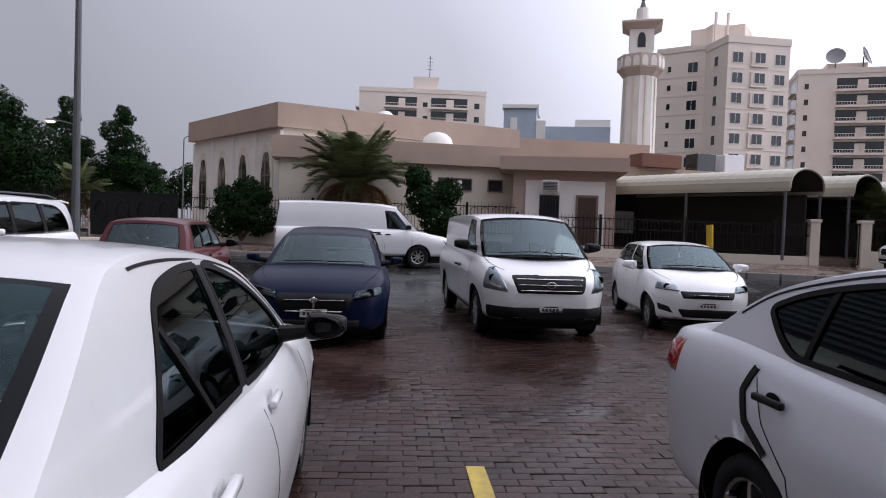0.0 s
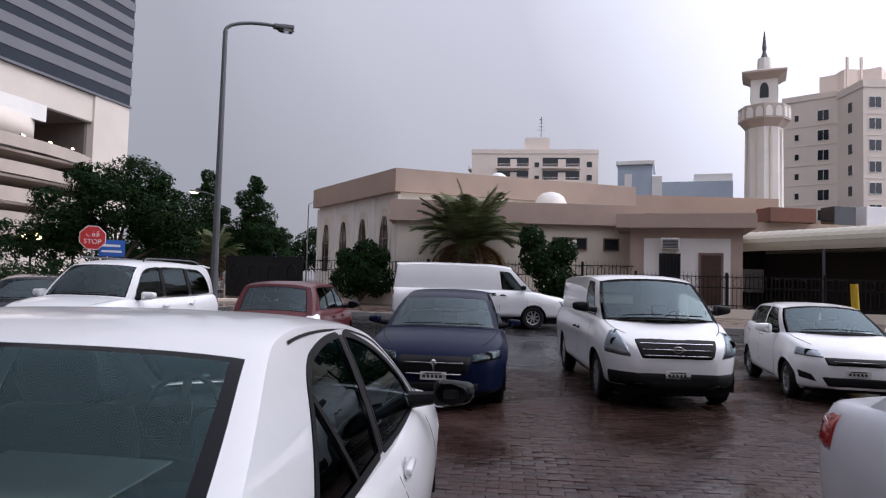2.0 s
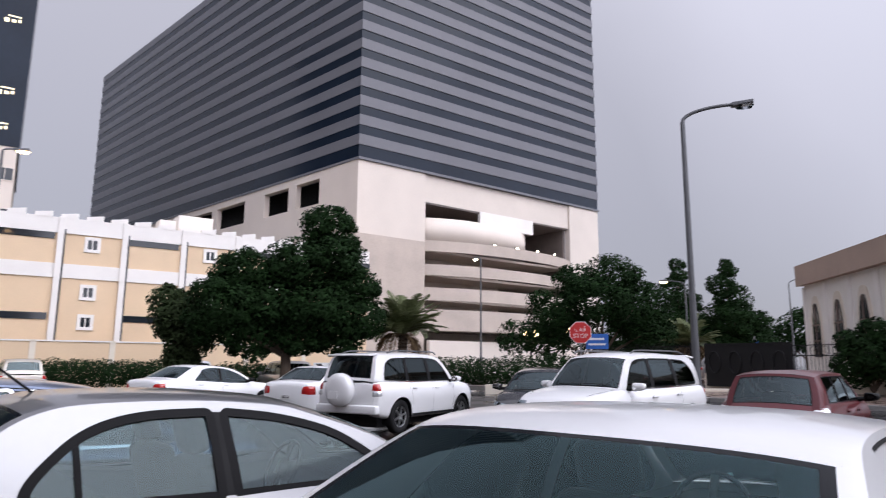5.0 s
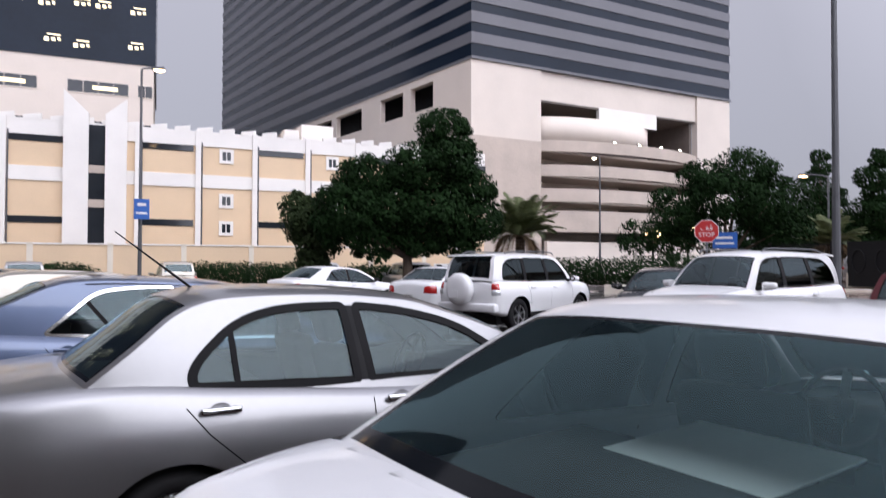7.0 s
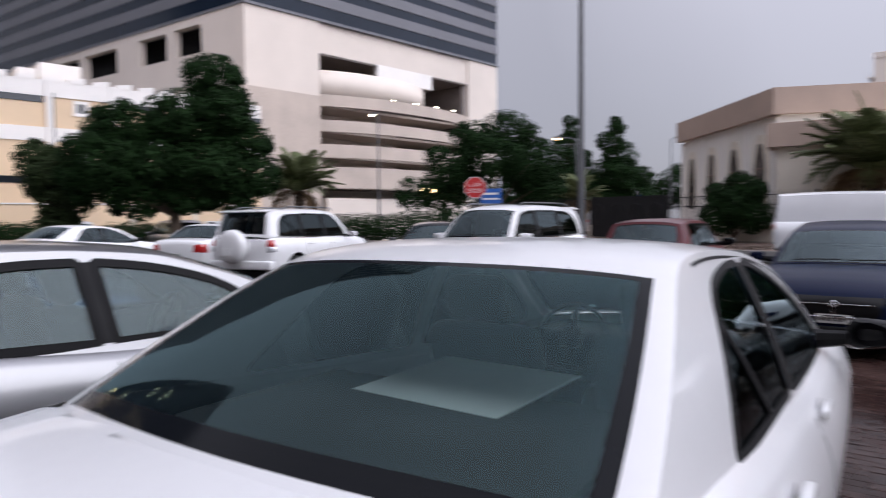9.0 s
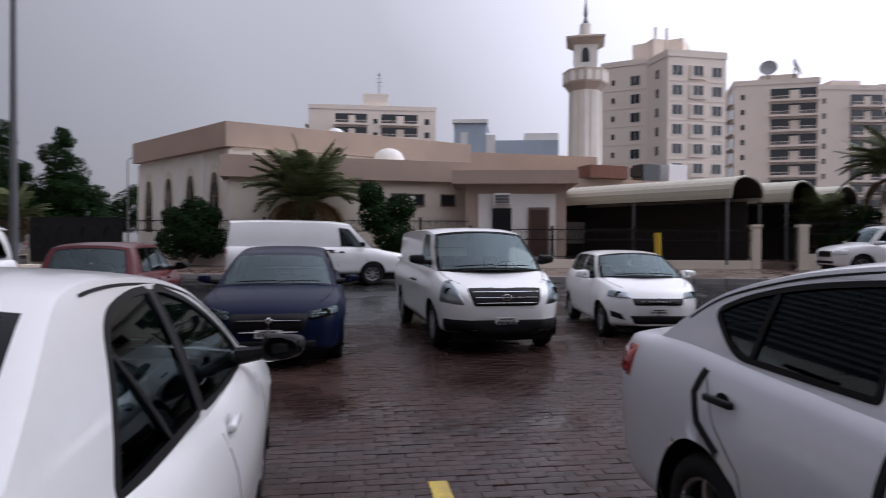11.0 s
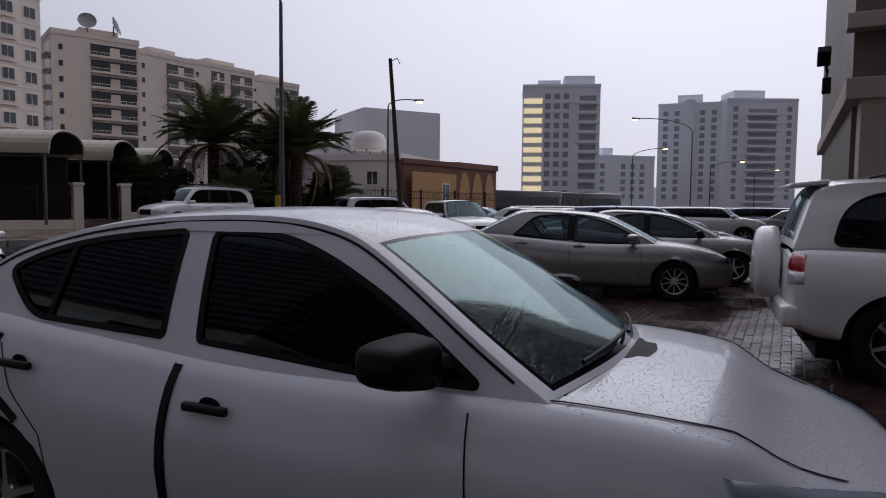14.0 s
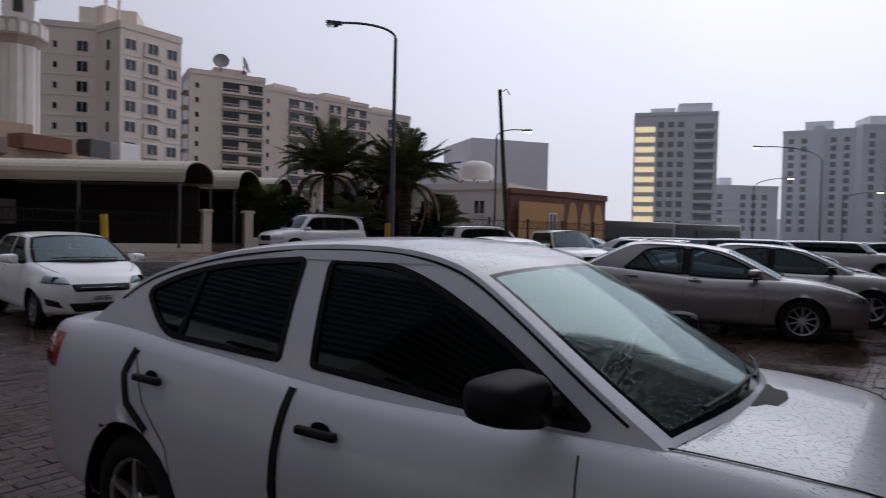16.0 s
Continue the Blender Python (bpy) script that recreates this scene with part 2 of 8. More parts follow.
# rain haze over the far towers is put into this paler, bluer grey
M_TOWERGREY = material("haze_paled_tower_render", (0.86, 0.87, 0.92), rough=0.85, vary=0.08, scale=0.15, fine=4, bump=0.1)
M_ORANGE = material("ochre_render", (0.52, 0.30, 0.13), rough=0.8, vary=0.2, scale=0.5, fine=9)
M_BRICKBROWN = material("red_brown_wall", (0.20, 0.09, 0.065), rough=0.8, vary=0.25, scale=0.7, fine=9)
M_STONE = material("brown_stone_and_ramp_shade", (0.17, 0.14, 0.125), rough=0.6, vary=0.25, scale=1.2, fine=18, bump=0.3)
M_STEEL = material("galvanised_steel", (0.12, 0.122, 0.13), rough=0.55, metal=0.4, vary=0.2, scale=4)
M_BARK = material("tree_bark", (0.075, 0.052, 0.036), rough=0.9, vary=0.4, scale=6, fine=50, bump=0.8)
M_LEAF = material("dark_green_leaf", (0.011, 0.027, 0.008), rough=0.65, vary=0.5, scale=2.5, fine=20, bump=0.0, per_object=0.3, spec=0.05)
M_LEAF2 = material("olive_leaf", (0.028, 0.042, 0.017), rough=0.65, vary=0.5, scale=2.5, fine=20, bump=0.0, per_object=0.3, spec=0.05)
M_FROND = material("palm_frond", (0.115, 0.135, 0.060), rough=0.6, vary=0.4, scale=3, fine=20, bump=0.0, per_object=0.3, spec=0.25)
M_DRYFROND = material("dry_palm_frond", (0.19, 0.12, 0.06), rough=0.8, vary=0.4, scale=3, fine=20, bump=0.0, per_object=0.3)
M_BLUESIGN = material("blue_sign", (0.03, 0.12, 0.42), rough=0.4, bump=0.0)
M_REDSIGN = material("red_sign", (0.50, 0.03, 0.03), rough=0.4, bump=0.0)
M_SIGNWHITE = material("sign_white", (0.75, 0.75, 0.75), rough=0.4, bump=0.0)
M_LAMPGLOW = material("sodium_lamp", (0.5, 0.3, 0.12), emit=(1.0, 0.62, 0.30), power=9.0, bump=0.0)
M_LAMPWHITE = material("white_lamp", (1.0, 0.95, 0.85), emit=(1.0, 0.88, 0.68), power=9.0, bump=0.0)
M_LITWIN = material("lit_window", (0.9, 0.8, 0.6), emit=(1.0, 0.80, 0.48), power=1.1, bump=0.0, vary=0.4, scale=0.5)
# blue lightened so that haze before the office sits in its colour
M_BLUEGLASS = material("haze_paled_blue_glass", (0.42, 0.49, 0.57), rough=0.14, vary=0.2, scale=0.2, bump=0.0, spec=0.7)
M_WHITEBAND = material("white_render", (0.80, 0.765, 0.725), rough=0.75, vary=0.08, scale=0.5, fine=10)
M_PEACH = material("peach_render_panel", (0.72, 0.54, 0.36), rough=0.8, vary=0.10, scale=0.5, fine=10, bump=0.2)
M_TANKBLUE = material("blue_water_tank", (0.02, 0.05, 0.16), rough=0.4)
M_DISH = material("grey_dish", (0.30, 0.30, 0.31), rough=0.5)
# tower panes lightened to carry the same haze in their colour
M_FARPANE = material("haze_paled_pane", (0.36, 0.36, 0.39), rough=0.25, vary=0.3, scale=0.4, bump=0.0)
# brown-black that paints the shade under the barrel canopies
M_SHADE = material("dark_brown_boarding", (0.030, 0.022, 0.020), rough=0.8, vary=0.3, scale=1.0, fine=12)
# near-black stands in for the wing mirrors' dark reflection; navy headlamps share it
M_DARKGLOSS = material("dark_mirror", (0.004, 0.004, 0.005), rough=0.08, metal=0.0, spec=0.04, vary=0.05, bump=0.0)

# ---- mesh helpers ----
def mesh_object(name, verts, faces, mat, parent=None, label="", smooth=False):
    me = bpy.data.meshes.new(name)
    me.from_pydata([tuple(v) for v in verts], [], faces)
    me.materials.append(mat)
    if smooth:
        me.polygons.foreach_set("use_smooth", [True] * len(me.polygons))
    me.update()
    ob = new(name, me)
    ob.parent = parent
    if label:
        ob["label"] = label
    return ob


def part(name, geo, mat, parent, label="", smooth=False):
    return mesh_object(name, geo[0], geo[1], mat, parent, label, smooth)


def thing(name, m, label, category, group="", kind=""):
    e = new(name)
    e.matrix_basis = m
    return tagged(e, label, category, group, kind)


def join(*geos):
    v, f = [], []
    for gv, gf in geos:
        k = len(v)
        v += list(gv)
        f += [tuple(i + k for i in q) for q in gf]
    return v, f


def moved(geo, m):
    return [tuple(m @ Vector(p)) for p in geo[0]], geo[1]


def box(x0, y0, z0, x1, y1, z1, b=0.0):
    """A block between two corners, its edges bevelled by b."""
    if b <= 0:
        v = [(x, y, z) for z in (z0, z1) for y in (y0, y1) for x in (x0, x1)]
        return v, [(0, 2, 3, 1), (4, 5, 7, 6), (0, 1, 5, 4), (2, 6, 7, 3), (0, 4, 6, 2), (1, 3, 7, 5)]
    bm = bmesh.new()
    bmesh.ops.create_cube(bm, size=1.0)
    for p in bm.verts:
        p.co = Vector(((x0 + x1) / 2 + p.co.x * (x1 - x0), (y0 + y1) / 2 + p.co.y * (y1 - y0), (z0 + z1) / 2 + p.co.z * (z1 - z0)))
    bmesh.ops.bevel(bm, geom=bm.edges[:], offset=b, segments=2, affect="EDGES", profile=0.6)
    bm.verts.index_update()
    geo = [tuple(p.co) for p in bm.verts], [tuple(q.index for q in f.verts) for f in bm.faces]
    bm.free()
    return geo


def tube(points, radii, seg=8, cap=True):
    """A round bar along points."""
    pts = [Vector(p) for p in points]
    if isinstance(radii, (int, float)):
        radii = [radii] * len(pts)
    v, f = [], []
    for i, p in enumerate(pts):
        d = (pts[min(i + 1, len(pts) - 1)] - pts[max(i - 1, 0)]).normalized()
        a = d.orthogonal().normalized() if i == 0 else (a - d * a.dot(d)).normalized()
        c = d.cross(a)
        for k in range(seg):
            w = 2 * math.pi * k / seg
            v.append(tuple(p + (a * math.cos(w) + c * math.sin(w)) * radii[i]))
    for i in range(len(pts) - 1):
        for k in range(seg):
            k2 = (k + 1) % seg
            f.append((i * seg + k, i * seg + k2, (i + 1) * seg + k2, (i + 1) * seg + k))
    if cap:
        f.append(tuple(reversed(range(seg))))
        f.append(tuple((len(pts) - 1) * seg + k for k in range(seg)))
    return v, f


def lathe(profile, seg=24, axis="z"):
    """Profile of (radius, height) turned round an axis."""
    v, f = [], []
    for r, h in profile:
        for k in range(seg):
            w = 2 * math.pi * k / seg
            c, s = r * math.cos(w), r * math.sin(w)
            v.append((c, s, h) if axis == "z" else (c, h, s))
    for i in range(len(profile) - 1):
        for k in range(seg):
            k2 = (k + 1) % seg
            f.append((i * seg + k, i * seg + k2, (i + 1) * seg + k2, (i + 1) * seg + k))
    return v, f


def grid(fn, nu, nv):
    v = [tuple(fn(i / nu, j / nv)) for i in range(nu + 1) for j in range(nv + 1)]
    f = [(i * (nv + 1) + j, (i + 1) * (nv + 1) + j, (i + 1) * (nv + 1) + j + 1, i * (nv + 1) + j + 1) for i in range(nu) for j in range(nv)]
    return v, f


def prism(outline, z0, z1):
    """An upright block over a plan outline."""
    n = len(outline)
    v = [(x, y, z0) for x, y in outline] + [(x, y, z1) for x, y in outline]
    f = [tuple(reversed(range(n))), tuple(range(n, 2 * n))]
    f += [(i, (i + 1) % n, (i + 1) % n + n, i + n) for i in range(n)]
    return v, f


def curve1(table):
    """Smooth monotone interpolation through (x, y) pairs."""
    t = sorted(table)
    xs, ys = [p[0] for p in t], [p[1] for p in t]
    n = len(xs)
    d = [(ys[i + 1] - ys[i]) / (xs[i + 1] - xs[i]) for i in range(n - 1)]
    m = [d[0]] + [0 if d[i - 1] * d[i] <= 0 else 2 * d[i - 1] * d[i] / (d[i - 1] + d[i]) for i in range(1, n - 1)] + [d[-1]]

    def at(x):
        if x <= xs[0]:
            return ys[0]
        if x >= xs[-1]:
            return ys[-1]
        i = 0
        while x > xs[i + 1]:
            i += 1
        h = xs[i + 1] - xs[i]
        s = (x - xs[i]) / h
        return (1 + 2 * s) * (1 - s) ** 2 * ys[i] + s * (1 - s) ** 2 * h * m[i] + s * s * (3 - 2 * s) * ys[i + 1] + s * s * (s - 1) * h * m[i + 1]
    return at

# ---- ground ----
def ground_height(x, y):
    rise = 0.20 * min(1.0, max(0.0, (y - 12.0) / 12.0))
    return rise * min(1.0, max(0.0, (x + 26.0) / 8.0))


gx = [-900, -300, -150, -90, -60, -44] + list(range(-40, 41, 2)) + [50, 70, 100, 160, 300, 900]
gy = [-900, -200, -60, -30, -16, -8] + list(range(-4, 33, 2)) + [36, 44, 60, 100, 200, 900]
ground = mesh_object("ground", [(x, y, ground_height(x, y) - 0.012) for x in gx for y in gy],
                     [(i * len(gy) + j, (i + 1) * len(gy) + j, (i + 1) * len(gy) + j + 1, i * len(gy) + j + 1) for i in range(len(gx) - 1) for j in range(len(gy) - 1)], M_ASPHALT)
tagged(ground, "wet dark asphalt road and parking lot", "ground", kind="structure")

# ---- cars ----
SECTION = [(0.74, 0.0), (0.88, 0.02), (0.935, 0.06), (0.958, 0.12), (0.968, 0.19), (0.974, 0.26), (0.98, 0.33), (0.988, 0.41), (0.996, 0.49), (1.0, 0.57), (1.0, 0.65),
           (0.992, 0.73), (0.978, 0.80), (0.958, 0.87), (0.93, 0.935), (0.90, 0.98), (0.86, 1.0)]
DECK = [(0.78, 0.010), (0.66, 0.020), (0.5, 0.030), (0.34, 0.037), (0.17, 0.041), (0.0, 0.042)]
SIDE_Y = curve1([(b, a) for a, b in SECTION])
DECK_Y = curve1([(b, a) for a, b in DECK] + [(0.0, 0.86)])


def strip(points, normals, width, lift):
    """A thin band laid along points of a surface."""
    v, f = [], []
    n = len(points)
    for i in range(n):
        p, q = Vector(points[i]), Vector(normals[i])
        d = (Vector(points[min(i + 1, n - 1)]) - Vector(points[max(i - 1, 0)])).normalized()
        s = d.cross(q).normalized() * width / 2
        for a, u in ((s, 0.0), (s, lift), (-s, lift), (-s, 0.0)):
            v.append(tuple(p + a + q * u))
    for i in range(n - 1):
        for k in range(3):
            f.append((i * 4 + k, i * 4 + k + 1, i * 4 + k + 5, i * 4 + k + 4))
    return v, f


def outward(geo, c=(0.0, 0.0, 0.75)):
    """Faces turned to look away from the car's middle."""
    v, f = geo
    out = []
    for q in f:
        p = [Vector(v[i]) for i in q]
        n = Vector()
        for i in range(len(p)):
            n += p[i].cross(p[(i + 1) % len(p)])
        m = sum(p, Vector()) / len(p)
        k = Vector((min(max(m.x, -0.9), 0.7), c[1], c[2]))
        out.append(q if n.dot(m - k) >= 0 else tuple(reversed(q)))
    return v, out


class Shell:
    """The body's surface from its side line, plan line and section."""

    def __init__(self, s):
        self.s = s
        self.top, self.plan, self.bot = curve1(s["top"]), curve1(s["plan"]), curve1(s["bot"])
        self.xf, self.xr = s["plan"][-1][0], s["plan"][0][0]

    def point(self, x, k):
        zt, zb, w = self.top(x), self.bot(x), self.plan(x)
        if k < len(SECTION):
            a, b = SECTION[k]
            return w * a, zb + b * (zt - zb)
        a, c = DECK[k - len(SECTION)]
        return w * a, zt + c * self.s.get("crown", 1.0)

    def side_y(self, x, z):
        zt, zb, w = self.top(x), self.bot(x), self.plan(x)
        b = (z - zb) / (zt - zb)
        if b <= 1:
            return w * SIDE_Y(max(0.0, b))
        c = (z - zt) / self.s.get("crown", 1.0)
        return w * max(0.0, DECK_Y(c)) if c < 0.042 else -1.0

    def end_x(self, y, z, front=True):
        """Where the nose or tail stands at a place across and up."""
        a, b = (0.0, self.xf) if front else (0.0, self.xr)
        y = abs(y)
        if self.side_y(b, z) >= y:
            return b
        for _ in range(26):
            c = (a + b) / 2
            if self.side_y(c, z) >= y:
                a = c
            else:
                b = c
        return a

    def end_patch(self, corners, front, lift=0.006, nu=10, nv=5, wrap=0.42):
        """A panel on the nose or tail between four (y, z) corners: inner-low, outer-low, outer-high, inner-high."""
        sgn = 1 if front else -1

        def fn(u, v):
            y = (corners[0][0] * (1 - u) + corners[1][0] * u) * (1 - v) + (corners[3][0] * (1 - u) + corners[2][0] * u) * v
            z = (corners[0][1] * (1 - u) + corners[1][1] * u) * (1 - v) + (corners[3][1] * (1 - u) + corners[2][1] * u) * v
            lim = 0.97 * self.side_y((self.xf - wrap) if front else (self.xr + wrap), z)
            y = max(-lim, min(lim, y))
            x = self.end_x(y, z, front)
            edge = 0.0 if min(u, v, 1 - u, 1 - v) <= 0.001 else lift
            ky = 1 if y > 0 else -1
            far = max(0.0, abs(y) - 0.55 * self.plan(0)) / (0.45 * self.plan(0))
            return x + sgn * (edge - 0.002) * (1 - 0.6 * far), y + ky * edge * far, z
        return outward(grid(fn, nu, nv))

    def side_line(self, pts, side, width=0.008, lift=0.0015):
        p, n = [], []
        for i in range(len(pts) - 1):
            (xa, za), (xb, zb) = pts[i], pts[i + 1]
            for t in range(5):
                u = t / 5
                x, z = xa + (xb - xa) * u, za + (zb - za) * u
                p.append((x, side * (self.side_y(x, z) + 0.0008), z))
                n.append((0, side, 0.1))
        x, z = pts[-1]
        p.append((x, side * (self.side_y(x, z) + 0.0008), z))
        n.append((0, side, 0.1))
        return strip(p, n, width, lift)


def wheel(car_, x, y, r, side, rim, style, width=0.2):
    e = new("wheel")
    e.parent, e.location = car_, (x, y, r)
    k = width / 2
    rr = r * style.get("rim", 0.66)
    tyre = lathe([(rr, -k * 0.8), (rr * 1.03, -k), (r * 0.90, -k), (r * 0.97, -k * 0.86), (r, -k * 0.6), (r, k * 0.6), (r * 0.97, k * 0.86), (r * 0.90, k), (rr * 1.03, k), (rr, k * 0.8)], 28, "y")
    me = part("tyre", tyre, M_TYRE, e, "black rubber tyre", True)
    o = side
    dish = lathe([(rr * 1.01, o * k * 0.82), (rr * 0.97, o * k * 0.9), (rr * 0.92, o * k * 0.80), (rr * 0.88, o * k * 0.30), (0.001, o * k * 0.2)], 28, "y")
    geos = [lathe([(rr * 1.01, o * k * 0.80), (rr * 0.98, o * k * 0.93), (rr * 0.91, o * k * 0.86), (rr * 0.90, o * k * 0.5)], 28, "y"),
            lathe([(rr * 0.24, o * k * 0.55), (rr * 0.24, o * k * 0.80), (rr * 0.19, o * k * 0.86), (0.001, o * k * 0.86)], 14, "y")]
    n = style.get("spokes", 5)
    for i in range(n):
        for dv in style.get("pair", (0.0,)):
            a = 2 * math.pi * i / n + 0.3
            a2 = a + dv
            c, s_ = math.cos(a), math.sin(a)
            c2, s2 = math.cos(a2), math.sin(a2)
            wd = rr * style.get("spoke_w", 0.11)
            p0, p1 = Vector((c * rr * 0.2, o * k * 0.74, s_ * rr * 0.2)), Vector((c2 * rr * 0.93, o * k * 0.80, s2 * rr * 0.93))
            d = (p1 - p0).normalized()
            w = Vector((-d.z, 0, d.x))
            t = Vector((0, o * 0.018, 0))
            vs = [p0 - w * wd * 0.7, p0 + w * wd * 0.7, p1 + w * wd * 0.5, p1 - w * wd * 0.5]
            vs = [tuple(q - t) for q in vs] + [tuple(q + t) for q in vs]
            geos.append((vs, [(3, 2, 1, 0), (4, 5, 6, 7), (0, 1, 5, 4), (1, 2, 6, 5), (2, 3, 7, 6), (3, 0, 4, 7)]))
    rim_ = part("rim", join(*geos), rim, e, style.get("rim_label", "silver spoked rim"))
    part("brake_disc", dish, M_PLASTIC, rim_)
    return e


def seat(parent, x, y, w, mat, back=0.62):
    cushion = box(x - 0.26, y - w / 2, 0.38, x + 0.26, y + w / 2, 0.56, 0.05)
    rest = moved(box(-0.07, -w / 2, 0, 0.07, w / 2, back, 0.05), pose(x - 0.27, y, 0.5, 0, -16, 0))
    head = moved(box(-0.05, -0.13, back + 0.03, 0.05, 0.13, back + 0.22, 0.04), pose(x - 0.27, y, 0.5, 0, -16, 0))
    s = part("seat", cushion, mat, parent, "", True)
    part("backrest", rest, mat, s, "", True)
    if w < 0.7:
        part("headrest", head, mat, s, "", True)
    return s


def plate(parent, shell, front, z, mat=M_PLATE):
    x = shell.end_x(0.1, z, front)
    s = 1 if front else -1
    x0, x1 = sorted((x + s * 0.004, x + s * 0.014))
    p = part("number_plate", box(x0, -0.16, z - 0.05, x1, 0.16, z + 0.05, 0.004), mat, parent, "small white plate with dark bars")
    xs = x + s * 0.0165
    bars = [box(min(xs, xs - s * 0.002), y - 0.016, z - 0.025, max(xs, xs - s * 0.002), y + 0.016, z + 0.01) for y in (-0.11, -0.06, -0.01, 0.04, 0.09)]
    bars.append(box(min(xs, xs - s * 0.002), -0.1, z + 0.022, max(xs, xs - s * 0.002), 0.1, z + 0.036))
    part("plate_bar", join(*bars), M_INK, p)


def mirror_shell(u, v, sd, k):
    """Rounded wing-mirror housing: flat to the rear, domed to the front, tapering outwards."""
    a, b = math.tau * u, math.pi * v
    q = math.sin(b) ** 0.34
    x = -math.cos(b)
    x = x * (0.10 if x > 0 else 0.068)
    ca, sa = math.cos(a), math.sin(a)
    out = math.copysign(abs(ca) ** 0.5, ca) * q
    return k * x, sd * k * 0.125 * out, k * 0.072 * math.copysign(abs(sa) ** 0.45, sa) * q * (1 - 0.22 * out) + k * 0.010 * out


def prism_sail(mx, mz, sd, sh):
    """Triangular mirror foot in the front corner of the side window."""
    pts = [(mx + 0.20, mz - 0.105), (mx - 0.12, mz - 0.105), (mx - 0.10, mz - 0.02), (mx - 0.02, mz + 0.06)]
    v = [(x, sd * (sh.side_y(x, mz - 0.12) - 0.34 * (z - mz + 0.12) + o), z) for o in (0.014, -0.05) for x, z in pts]
    return v, [(0, 1, 2, 3), (7, 6, 5, 4)] + [(i, (i + 1) % 4, 4 + (i + 1) % 4, 4 + i) for i in range(4)]


def rounded_outline(corners, n=6):
    """A closed outline from (x, z, radius) corners, each corner cut by a smooth arc."""
    pts = []
    m = len(corners)
    for i in range(m):
        p0, p, p1 = (Vector(corners[j % m][:2]) for j in (i - 1, i, i + 1))
        a, b = p0 - p, p1 - p
        r = corners[i][2]
        a, b = p + a.normalized() * min(r, 0.48 * a.length), p + b.normalized() * min(r, 0.48 * b.length)
        for k in range(n + 1):
            t = k / n
            q = a * (1 - t) ** 2 + p * 2 * t * (1 - t) + b * t * t
            if not pts or (q - pts[-1]).length > 0.004:
                pts.append(q)
    out = []
    for p, q in zip(pts, pts[1:] + pts[:1]):
        k = max(1, int((q - p).length / 0.07))
        out += [p + (q - p) * (i / k) for i in range(k)]
    return out


def flowing(points, n=72):
    """Even steps along a smooth curve through (x, z) points."""
    p = [Vector(q) for q in points]
    p = [p[0] * 2 - p[1]] + p + [p[-1] * 2 - p[-2]]
    fine_ = []
    for i in range(1, len(p) - 2):
        for k in range(12):
            t = k / 12
            fine_.append(0.5 * (2 * p[i] + (p[i + 1] - p[i - 1]) * t + (2 * p[i - 1] - 5 * p[i] + 4 * p[i + 1] - p[i + 2]) * t * t + (3 * p[i] - p[i - 1] - 3 * p[i + 1] + p[i + 2]) * t ** 3))
    fine_.append(p[-2])
    run = [0.0]
    for a, b in zip(fine_, fine_[1:]):
        run.append(run[-1] + (b - a).length)
    return [(float(np.interp(run[-1] * k / n, run, [q.x for q in fine_])), float(np.interp(run[-1] * k / n, run, [q.y for q in fine_]))) for k in range(n + 1)]


def shaded(ob, fn_normals):
    """Gives a mesh the true normals of the surface that it lies on."""
    ob.data.polygons.foreach_set("use_smooth", [True] * len(ob.data.polygons))
    ob.data.normals_split_custom_set_from_vertices(fn_normals)
    return ob


